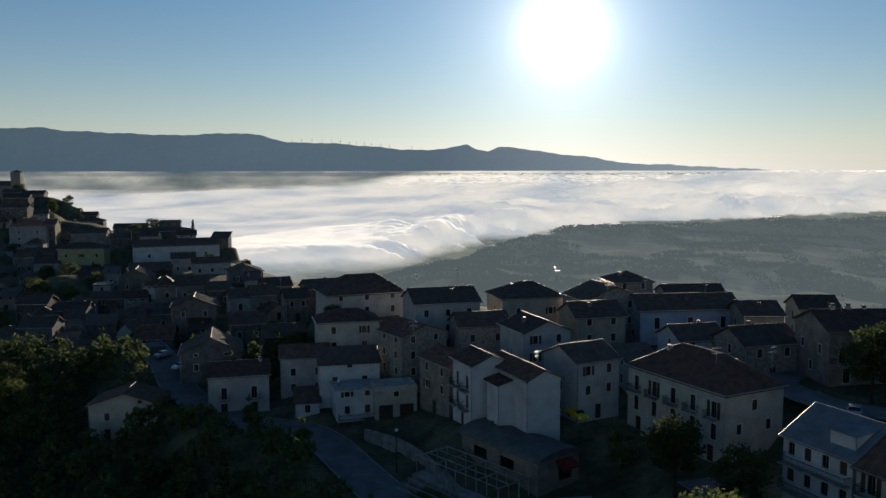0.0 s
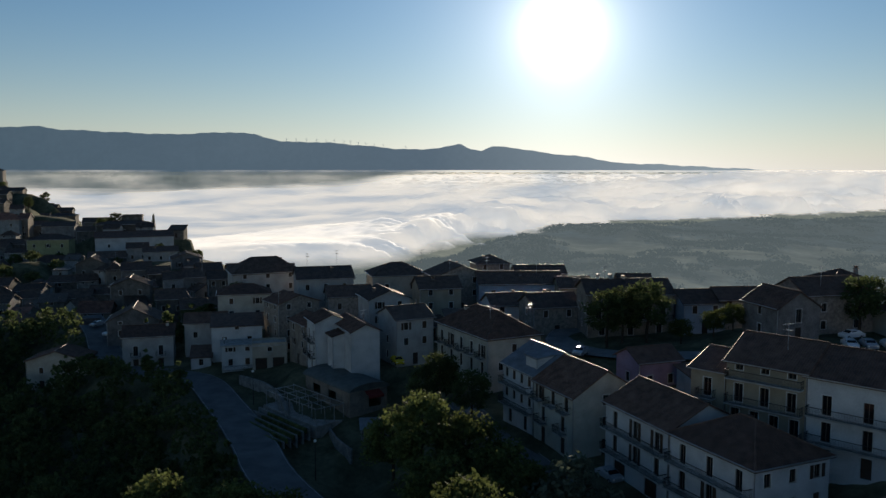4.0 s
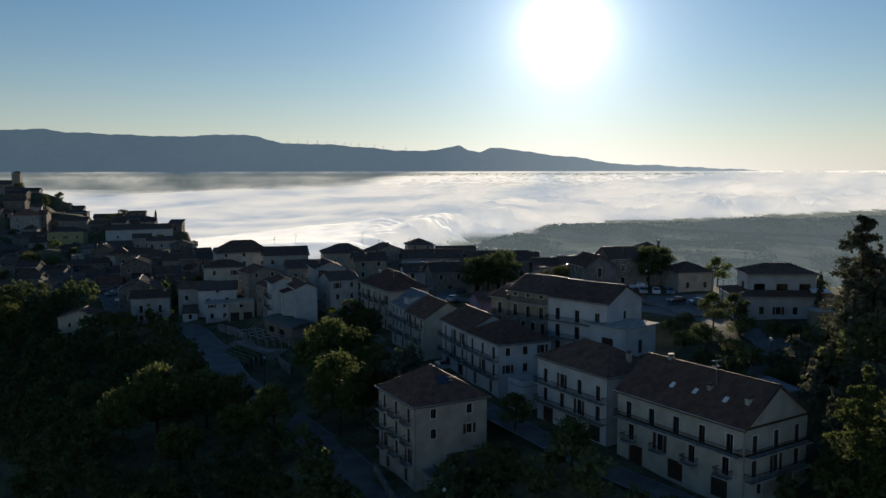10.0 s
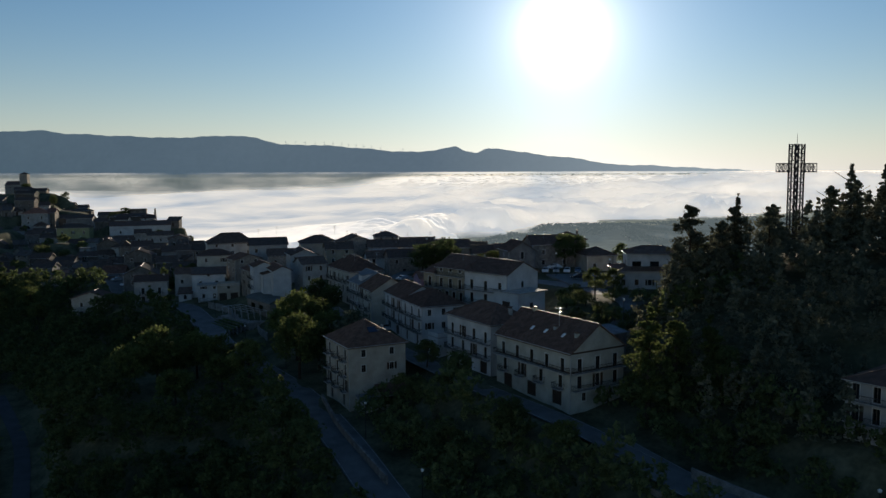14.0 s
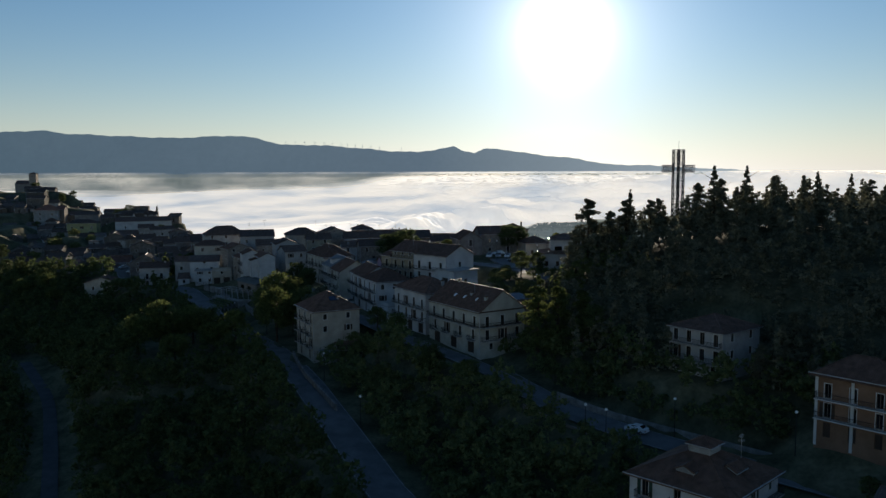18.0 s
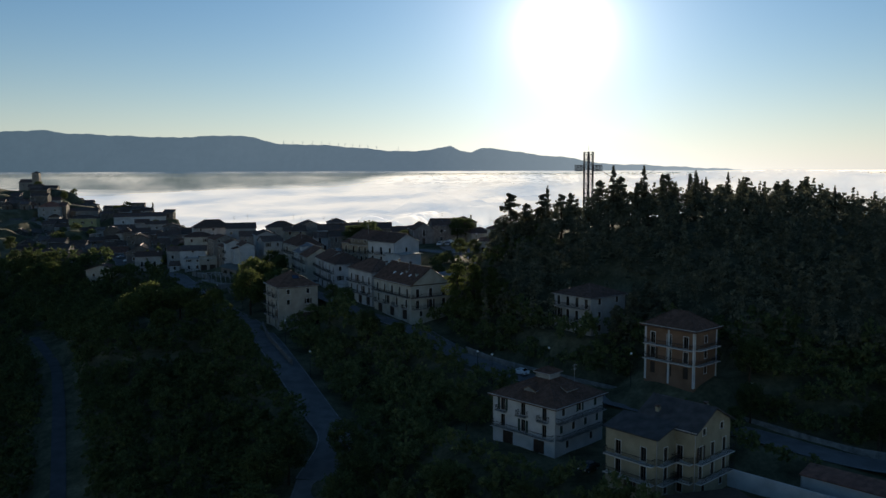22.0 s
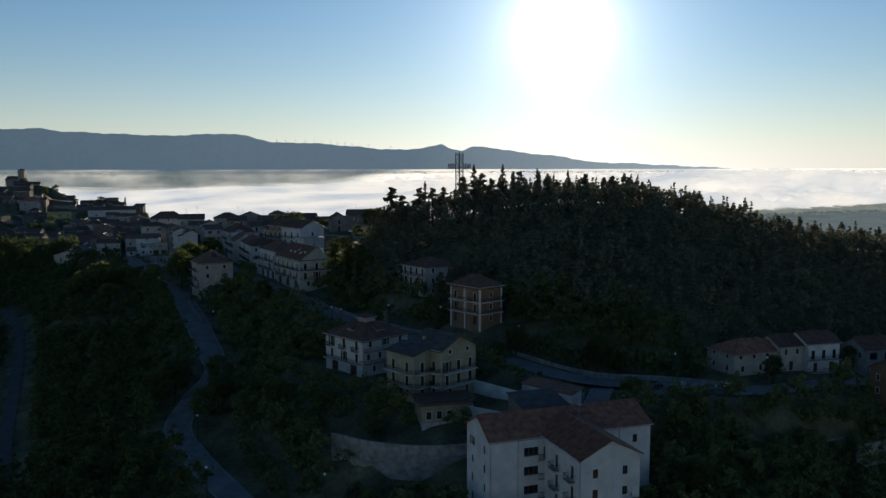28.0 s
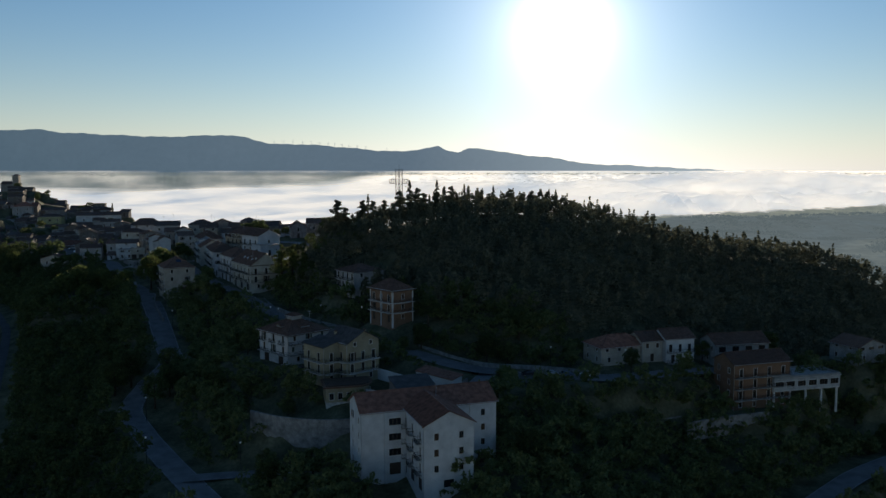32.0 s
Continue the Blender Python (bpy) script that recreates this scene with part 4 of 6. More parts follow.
house("small_house", "low grey house with a hipped roof by the car park", 106.5, 97.0, 12, 9.0, 9.5, 31.2, 36.0, M_BEIGE, "hip", 2.0, "w2", "")
HALL = house("hall", "white hall with a clerestory and a stepped tile roof", 107.5, 61.5, -4, 19.0, 13.0, 31.4, 36.0, M_WHITE, "hip", 1.4, "w6", "w3", category="hall", floor=3.6)
volume(HALL, 3.0, 3.0, 13.0, 8.0, 4.0, 8.6, M_WHITE, "hip", 1.5, "o3", "o1", floor=3.5)
house("small_house", "small yellow outbuilding with a flat roof", 119.0, 52.5, -4, 6.5, 4.5, 31.0, 34.2, M_YELLOW, "flat", 0.0, "d1", "", over=0.4, roof_mat=M_SLAB)
# houses below the wooded hill
WV = house("villa", "white three-storey villa with a broad hipped tile roof", 115.2, -77.5, 45, 14.6, 14.6, 9.6, 18.8, M_WHITE, "hip", 3.6, "w2 w4b w3b", "g2 f3b f3i", chimneys=((7.3, 7.3, 0.4), (8.6, 8.6, 0.0)), over=0.7, rib=0.26, shutter=M_GREEN_SHUTTER, pad="wide")
for u, v in ((2.0, 6.1), (6.1, 2.0)):
    volume(WV, u, v, 2.6, 2.6, 10.0, 10.7, M_OLD_WHITE, "gable_u", 0.6, "", "", over=0.25, rib=0.26, foot=0.0)
volume(WV, 5.7, 5.7, 3.2, 3.2, 11.3, 13.3, M_OLD_WHITE, "hip", 0.8, "o1", "o1", over=0.35, rib=0.26)
YV = house("villa", "yellow villa with rounded white-edged balconies and dark gables", 134.2, -95.6, 42, 10.5, 10.4, 9.0, 20.4, M_OLIVE, "gable_v", 2.7, "w2 f3b f3b w2", "w2 f2b f2b", chimneys=((8.0, 3.0, -0.8), (2.0, 8.0, -1.2)), over=0.7, rib=0.28, roof_mat=M_DARK_ROOF, trim=M_TRIM, pad="wide")
volume(YV, -5.0, 3.5, 5.0, 9.5, 0.0, 10.4, M_OLIVE, "shed_u", 1.2, "w1 f1b f1b", "w1 f2b f2b", trim=M_TRIM, rib=0.28, roof_mat=M_DARK_ROOF)
OH = house("apartment_house", "white-framed house with orange walls and balconies", 144.2, -61.8, 41, 8.0, 11.4, 19.2, 29.4, M_OCHRE, "hip", 2.6, "w1 w1b w1b", "d3 f3b f3b", trim=M_TRIM, over=0.8, rib=0.3, pad="wide")
for u, v in ((-0.06, -0.06), (7.62, -0.06), (-0.06, 11.02), (-0.06, 5.6)):
    s = Shape()
    s.box(u, u + 0.44, v, v + 0.44, -1.5, 10.0)
    part("pillar", s, M_TRIM, OH)
house("derelict_house", "abandoned pale house streaked with damp", 129.4, -32.0, 38, 12.0, 11.6, 22.0, 31.0, M_GREY, "hip", 2.2, "w2 w2 w2", "w3 f4b f4b", rib=0.3)
ROUND = empty("pavilion", 130.3, -107.4, 7.4, 14, "low olive-yellow pavilion with a rounded corner and flat tile roof", "building")
PADS.append((134, -103, 7.5, 7.0))
PADS.append((140, -101, 7.6, 7.0))


def rounded(grow, r=4.0, w=11.5, d=7.5):
    """Plan outline with one rounded corner."""
    pts = [(-grow, -grow), (w - r, -grow)]
    pts += [(w - r + (r + grow) * math.sin(a), r - (r + grow) * math.cos(a)) for a in [radians(9 * k) for k in range(1, 10)]]
    return pts + [(w + grow, r), (w + grow, d + grow), (-grow, d + grow)]


def drum(outline, z0, z1):
    s = Shape()
    for (ax, ay), (bx, by) in zip(outline, outline[1:] + outline[:1]):
        s.poly([(ax, ay, z0), (bx, by, z0), (bx, by, z1), (ax, ay, z1)])
    s.poly([(x, y, z1) for x, y in outline])
    s.poly([(x, y, z0) for x, y in reversed(outline)])
    return s


part("wall", drum(rounded(0.0), -2.5, 4.0), M_OLIVE, ROUND)
part("roof", drum(rounded(0.7), 4.0, 4.35), M_TILE, ROUND)
part("parapet", drum(rounded(0.1), 4.35, 4.6), M_TILE_OLD, ROUND)
part("plinth", drum(rounded(0.06), -2.6, 0.3), M_SLAB, ROUND)
for m in [pose(u, -0.2, 1.0) for u in (0.8, 3.0, 5.2)] + [pose(7.5 + 4.2 * math.sin(radians(b)), 4 - 4.2 * math.cos(radians(b)), 1.0, 0, 0, b) for b in (25, 52, 78)]:
    made = window_meshes("w", 1.1, 1.7, M_SHUTTER)
    ob = part("window", made[0][1], [], ROUND)
    ob.matrix_basis = m
    for nm, me in made[1:]:
        if nm != "shutter":
            part(nm, me, [], ob)
LB = house("apartment_block", "white apartment block with cross-shaped plan and red tile roofs", 142.4, -140.4, 19, 30.5, 11.0, 1.2, 15.2, M_WHITE, "gable_u", 2.8, "g2 - - -", "w2 w2 w2 w2", category="apartment block", roof_mat=M_TILE_RED, floor=3.3, rib=0.26)
volume(LB, 9.6, -13.0, 10.6, 16.0, 0.0, 14.2, M_WHITE, "gable_v", 2.6, "o1 w2 w2 w2", "g3 f3i f3i f3i", roof_mat=M_TILE_RED, floor=3.3, rib=0.26)
volume(LB, 4.9, -0.45, 4.6, 0.4, 0.0, 13.6, M_WHITE, "flat", 0.0, "g1 t1 t1 t1", "", floor=3.3, over=0.02)
volume(LB, 20.3, -0.45, 3.6, 0.4, 0.0, 13.6, M_WHITE, "flat", 0.0, "g1 t1 t1 t1", "", floor=3.3, over=0.02)
volume(LB, 24.2, -0.3, 6.2, 0.25, 0.0, 13.6, M_WHITE, "flat", 0.0, "g1 w1 w1 w1", "", floor=3.3, over=0.02)
volume(LB, 11.0, 11.0, 9.0, 7.0, 0.0, 15.4, M_OLD_GREY, "shed_v", 1.0, "", "", roof_mat=M_DARK_ROOF, over=0.3, rib=0.4)
house("apartment_block", "large orange apartment block with balconies", 238.0, -91.4, 17, 18.0, 9.0, 0.6, 13.6, M_OCHRE, "gable_u", 2.4, "w4 f4b f4b f4b", "w2 w2 w2 w2", category="apartment block", rib=0.3)
PIL = empty("pavilion", 250.0, -88.6, 2.0, 15, "white raised pavilion on concrete columns", "building")
volume(PIL, 0, 0, 21.4, 9.5, 3.5, 6.7, M_OLD_WHITE, "flat", 0.5, "t6", "t2", over=0.25, roof_mat=M_SLAB, foot=0.0)
s = Shape()
s.box(0.02, 21.38, 0.02, 9.48, 3.2, 3.5)
part("floor_slab", s, M_SLAB, PIL)
for i in range(5):
    for j in range(2):
        s = Shape()
        s.box(0.3 + i * 5.1, 0.75 + i * 5.1, 0.4 + j * 8.0, 0.85 + j * 8.0, -4.0, 3.5)
        part("column", s, M_TRIM, PIL)
house("long_house", "long low house with a hipped tile roof below the wood", 204.5, -78.9, 20, 16.0, 10.0, 10.0, 15.4, M_BEIGE, "hip", 2.6, "w3 w4", "w2 w2", category="house", roof_mat=M_TILE_RED)
house("terrace_house", "beige terrace house with balconies", 217.0, -75.5, 16, 6.5, 9.0, 10.4, 16.6, M_BEIGE, "gable_u", 2.0, "d1 w2", "")
house("terrace_house", "white terrace house with long balconies", 224.0, -75.0, 14, 9.0, 9.0, 10.0, 17.2, M_WHITE, "gable_u", 2.2, "d2b f3b", "w1")
house("gabled_house", "white gabled house with a tile roof and strip windows", 238.6, -74.4, 12, 17.0, 9.0, 9.0, 15.4, M_OLD_WHITE, "gable_u", 2.4, "t3 o4", "w1 w2")
house("gabled_house", "white house with a skylight in its tile roof", 284.0, -66.0, 24, 12.0, 10.0, 7.5, 12.6, M_OLD_WHITE, "gable_v", 2.2, "w2 o3", "w2 w2")
house("shed", "low shed with a long red tile roof along the lane", 152.4, -92.0, -46, 13.6, 3.6, 9.8, 12.2, M_WHITE, "shed_v", 0.7, "", "", over=0.35, roof_mat=M_TILE_RED)
# market shed with a rounded metal roof
SHED = empty("market_shed", 12.8, 107.6, 16.9, 37, "market shed with a rounded grey metal roof and red awning", "shed")
w = Shape()
for m, length, holes in ((pose(0, 0, 0), 11.0, [(5.6, 0.05, 3.6, 2.4, "g")]), (pose(0, 17.0, 0, 0, 0, -90), 17.0, [(3.0, 0.8, 3.0, 1.6, "o"), (9.0, 0.8, 3.0, 1.6, "o")]), (pose(11.0, 0, 0, 0, 0, 90), 17.0, []), (pose(11.0, 17.0, 0, 0, 0, 180), 11.0, [])):
    panel(w, m, length, -3.5, 3.4, holes)
part("wall", w, M_OLD_BEIGE, SHED)
v = Shape()
for i in range(12):
    a0, a1 = math.pi * i / 12, math.pi * (i + 1) / 12
    p = [(5.5 - 6.0 * math.cos(t), 3.4 + 1.3 * math.sin(t)) for t in (a0, a1)]
    v.poly([(p[0][0], -0.6, p[0][1]), (p[1][0], -0.6, p[1][1]), (p[1][0], 17.6, p[1][1]), (p[0][0], 17.6, p[0][1])])
    for y in (0.0, 17.0):
        v.poly([(p[0][0], y, p[0][1]), (p[1][0], y, p[1][1]), (p[1][0], y, 3.3), (p[0][0], y, 3.3)])
part("roof", v, M_SHEET, SHED)
SHED.matrix_basis = SHED.matrix_basis @ Matrix.Diagonal((0.72, 0.98, 1.0, 1.0))
v = Shape()
v.poly([(4.2, -0.05, 3.2), (8.6, -0.05, 3.2), (8.6, -1.8, 2.5), (4.2, -1.8, 2.5)])
v.poly([(4.2, -1.8, 2.5), (8.6, -1.8, 2.5), (8.6, -1.8, 2.1), (4.2, -1.8, 2.1)])
part("awning", v, M_RED, SHED)
for p in ((9, 114, 16.2, 6.0), (14, 109, 16.0, 4.0), (18, 112, 16.4, 5.0), (17, 102, 13.8, 4.5), (22, 106, 15.0, 5.0), (11, 98, 13.4, 4.0)):
    PADS.append(p)

# ---- roads ----
ROADS = []


def along(points, step=3.0):
    """Even points on a smooth line through the given ones (x, y, z)."""
    pts = [Vector(p) for p in points]
    pts = [pts[0] * 2 - pts[1]] + pts + [pts[-1] * 2 - pts[-2]]
    out = []
    for a, b, c, d in zip(pts, pts[1:], pts[2:], pts[3:]):
        n = max(1, int((c - b).length / step))
        for i in range(n):
            t = i / n
            out.append(0.5 * (2 * b + (c - a) * t + (2 * a - 5 * b + 4 * c - d) * t * t + (3 * b - a - 3 * c + d) * t ** 3))
    return out + [pts[-2]]


def road(name, points, width, mat, label, edge=True, lift=0.1):
    line = along(points)
    for p in line:
        PADS.append((p.x, p.y, p.z, width * 0.75))
    ROADS.append((name, line, width, mat, label, edge, lift))


road("road", [(-72, 196, 18), (-62, 180, 16.6), (-52, 162, 14.6), (-36, 144, 14.8), (-23, 137, 15.0), (-12, 118, 14.6), (-3, 100, 14.0), (4, 84, 13.6), (18, 61, 13.2), (33, 37, 12.8), (45, 12, 12.0), (56, -12, 9.0), (67, -37, 5.8), (73, -52, 4.2), (70.5, -66, 1.0)], 7.5, M_ASPHALT, "grey asphalt street running down past the houses")
road("road", [(70.5, -66, 1.0), (71, -81, -2.0), (80, -96, -4.0), (91, -112, -5.0), (103, -129, -5.5), (120, -152, -6.5)], 6.5, M_ASPHALT, "grey asphalt road bending down the wooded slope")
road("road", [(100, -125, -5.2), (118, -124, -4.4), (138, -127, -3.6), (160, -160, -1.0)], 4.5, M_ASPHALT, "narrow asphalt lane to the apartment block")
road("road", [(84, 6, 18.6), (96, -18, 16.4), (106, -32, 14.8), (124, -49, 13.6), (148, -71, 12.6), (168, -84, 10.4), (186, -84, 9.0), (204, -90, 9.4), (230, -82, 9.2), (262, -72, 7.6)], 7.0, M_ASPHALT, "grey asphalt main road below the wooded hill")
road("road", [(172, -86, 9.5), (164, -106, 8.8), (152, -116, 6.6), (140, -118, 5.0), (124, -112, 3.6), (112, -104, 1.0)], 5.0, M_ASPHALT, "asphalt side road in front of the villas")
road("road", [(32, 102, 20.0), (44, 66, 20.2), (56, 42, 20.2), (70, 16, 19.9), (84, -4, 19.2), (96, -18, 16.4)], 5.0, M_ASPHALT, "asphalt terrace street before the row of houses")
road("road", [(62, 145, 27.4), (56, 130, 27.6), (52, 116, 27.2), (58, 102, 28.4), (74, 92, 30.2), (92, 76, 30.9), (104, 60, 30.6), (108, 44, 29.6), (100, 30, 25.4), (92, 16, 21.0), (84, 6, 18.6)], 6.5, M_ASPHALT, "asphalt street climbing to the square")
road("road", [(244, -124, -13), (268, -104, -11.5), (297, -84, -13), (332, -66, -16)], 6.0, M_ASPHALT, "grey asphalt road at the foot of the hill")
road("road", [(-62, 92, -3.5), (-50, 75, -4.5), (-36, 54, -6), (-20, 22, -8), (-6, -8, -9), (6, -34, -11.5), (15, -54, -13.5), (28, -80, -17)], 3.4, M_LANE, "narrow asphalt lane through the wooded slope", False)
road("road", [(190, -84.5, 9.2), (178, -91, 9.1), (168, -99, 8.7), (160, -107, 8.2)], 9.0, M_ASPHALT, "wide asphalt junction below the wooded hill", False, 0.06)
for p in ((148, -101, 9.0), (156, -104, 8.8)):
    PADS.append((*p, 5.0))
for p in ((160, -93, 10.0), (176, -91, 9.5), (188, -91, 9.2), (199, -93, 9.2), (178, -97, 8.8)):
    PADS.append((*p, 5.5))
for p in ((98, 78), (106, 74), (112, 84), (102, 90), (116, 92), (122, 82), (110, 66)):
    PADS.append((*p, 31.0, 8.0))
for p in ((-6, 63, 8), (6, 62, 8.5), (2, 46, 6), (-20, 82, 4), (6, 86, 7.5), (20, 50, 9)):
    PADS.append((*p, 11.0))
for p in ((30, 68, 15.5), (34, 50, 15.5), (26, 78, 15.5)):
    PADS.append((*p, 8.0))

# ---- ground, one sheet out to the horizon ----
def spread(lo, hi, step, end_lo, end_hi, grow=1.16):
    xs = list(np.arange(lo, hi + 0.1, step))
    s = step
    while xs[-1] < end_hi:
        s *= grow
        xs.append(xs[-1] + s)
    s = step
    while xs[0] > end_lo:
        s *= grow
        xs.insert(0, xs[0] - s)
    return np.array(xs)


def squeeze(x, y, z):
    """Foreshortens the far valley, more the farther it lies, as a backdrop that ends before the ridge."""
    depth = np.maximum(y, 1.0)
    s = np.where(depth > 2600, 2600 + 1690 * (1 - np.exp(-(depth - 2600) / 1690)), depth) / depth
    s = np.where(depth > 2600, s, 1.0)
    return x * s, y * s, 60 + (z - 60) * s


gx, gy = spread(-260, 360, 3.5, -70000, 70000, 1.085), spread(-190, 400, 3.5, -900, 90000, 1.075)
GX, GY = np.meshgrid(gx, gy)
GZ = ground_at(GX, GY)
GZ = GZ + 0.25 * np.sin(GX / 3.1) * np.cos(GY / 4.3) * (np.hypot(GX - 60, GY - 30) > 0)


def fog_edge(x):
    return np.interp(x, [-60000, -1500, -398, -315, -195, -83, 27, 116, 271, 360, 467, 633, 806, 1064, 1740, 1900, 2300, 3200, 9000, 60000], [900, 1200, 1560, 1660, 1760, 1960, 2340, 2560, 2680, 2960, 3140, 3330, 3560, 3700, 4000, 4120, 4400, 4900, 8000, 18000])


GZ = GZ - 120 * np.clip((GY - fog_edge(GX) + 120) / 460, 0, 1) * (GY > 1200)
GX, GY, GZ = squeeze(GX, GY, GZ)


def sheet(name, X, Y, Z, mats, smooth=True):
    ny, nx = X.shape
    me = bpy.data.meshes.new(name)
    idx = np.arange(nx * ny).reshape(ny, nx)
    quads = np.stack([idx[:-1, :-1], idx[:-1, 1:], idx[1:, 1:], idx[1:, :-1]], -1).reshape(-1, 4)
    me.from_pydata(np.stack([X, Y, Z], -1).reshape(-1, 3).tolist(), [], quads.tolist())
    for m in mats:
        me.materials.append(m)
    me.polygons.foreach_set("use_smooth", [smooth] * len(me.polygons))
    me.update()
    return me


M_GROUND = material("grass_and_earth", (0.07, 0.078, 0.04), tint=(0.11, 0.1, 0.065), rough=0.95, vary=0.45, scale=6.0, fine=1.2, bump=0.8, spec=0.1)
# far fields: blue-grey emission puts the valley haze into their colour
M_VALLEY = material("distant_fields_haze_glow", (0.04, 0.055, 0.035), tint=(0.13, 0.125, 0.1), rough=1.0, vary=0.5, scale=130.0, fine=0.03, bump=0.0, spec=0.0, emit=((0.1, 0.121, 0.126), 0.86))
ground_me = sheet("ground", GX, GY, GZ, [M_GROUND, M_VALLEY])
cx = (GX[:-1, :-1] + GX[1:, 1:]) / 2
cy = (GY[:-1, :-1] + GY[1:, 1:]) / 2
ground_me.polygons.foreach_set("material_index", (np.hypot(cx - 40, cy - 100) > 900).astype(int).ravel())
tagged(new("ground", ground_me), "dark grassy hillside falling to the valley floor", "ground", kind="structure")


def ribbon(name, line, width, mat, label, lift, offset=0.0, category="road", kind="structure"):
    s = Shape()
    prev = None
    for i, p in enumerate(line):
        d = (line[min(i + 1, len(line) - 1)] - line[max(i - 1, 0)])
        side = Vector((d.y, -d.x, 0)).normalized()
        c = p + side * offset
        row = [c + side * (width * (j / 4 - 0.5)) for j in range(5)]
        s.v.extend((q.x, q.y, p.z + lift + 0.03 * math.sin(i)) for q in row)
        if prev is not None:
            for j in range(4):
                s.f.append((prev + j, prev + j + 1, prev + 6 + j, prev + 5 + j))
                s.m.append(0)
        prev = len(s.v) - 5
    return single(name, s, mat, Matrix(), label, category, kind=kind, smooth=True)


for name, line, width, mat, label, edge, lift in ROADS:
    ribbon(name, line, width, mat, label, lift + 0.15)
    if edge:
        for o in (-width / 2 + 0.25, width / 2 - 0.25):
            ribbon("road_marking", line, 0.1, M_PAINTLINE, "thin white painted line along the road edge", lift + 0.2, o, "road marking")

# square and car park
for nm, m, mat, lab, sx, sy in (("pavement", pose(63, 139, 27.85, 0, 0, 15), M_PAVING, "stone-paved village square catching the low sun", 14, 22), ("car_park", pose(109, 80, 31.45, 0, 0, 10), M_ASPHALT, "asphalt car park beside the houses", 26, 26)):
    s = Shape()
    s.box(-sx / 2, sx / 2, -sy / 2, sy / 2, -1.2, 0.0)
    single(nm, s, mat, m, lab, "pavement", kind="structure")


# ---- the sea of fog ----
# rows and columns fan out from the viewpoint: bearing across, depth away
bearing = np.linspace(-0.85, 0.95, 500)
depth = 325000 / np.concatenate([np.linspace(195, 30, 230), np.linspace(29.4, 2.6, 60)])
FB, FY = np.meshgrid(bearing, depth)
FX = FB * FY


def billow(x, y):
    """Cauliflower heads: folded noise at four sizes."""
    total = 0.0
    for size, gain in ((240, 1.0), (115, 0.62), (56, 0.36), (27, 0.2)):
        total = total + gain * np.abs(2 * soft_noise(x / size + 17 * gain, y / (1.15 * size) + 5 * gain) - 1) ** 0.8
    return total / 2.18


heads = billow(FX, FY)
heads = (heads - heads.min()) / (heads.max() - heads.min())
lumpy = np.interp(FB, [-0.4, -0.1, 0.03, 0.2], [0.1, 0.2, 0.8, 1.0])
wander = 130 * (soft_noise(FX / 260 + 31, FY / 300) - 0.5) + 70 * (soft_noise(FX / 90, FY / 110 + 40) - 0.5)
into = FY - fog_edge(FX) + wander * (FY / 2400) + 380 * (heads - 0.45) * np.clip(lumpy + 0.2, 0, 1)
rise = np.clip(into / 380, 0, 1)
rise = rise * rise * (3 - 2 * rise)
swell = 60 * soft_noise(FX / 900 + 9, FY / 1300 + 4) * np.clip((12000 - FY) / 5000, 0, 1)
# a higher bank stands farther off, its front turned from the sun
step_up = np.clip((FY - 5300) / 900, 0, 1)
bank = 120 * np.exp(-((FX - 3400) / 1500) ** 2) * step_up * step_up * (3 - 2 * step_up) * np.clip((11000 - FY) / 3000, 0, 1)
FZ = -175 + (85 * heads * lumpy + swell) * rise * np.clip(30000 / FY, 0, 1) + bank
# thin over the land at its edge, and where it lifts into haze before the ridge
density = np.clip(into / np.interp(FB, [-0.25, 0.02, 0.2], [420, 260, 150]) + 0.05, 0, 1) * 1.35
low = np.interp(FB, [-0.85, -0.35, -0.12, 0.03], [56, 52, 36, 6])
veil = np.clip((low - 325000 / FY) / 16, 0, 1)
density = np.where(veil > 0, np.minimum(density, 0.74 - 0.5 * veil), density)
FX, FY, FZ = squeeze(FX, FY, FZ)


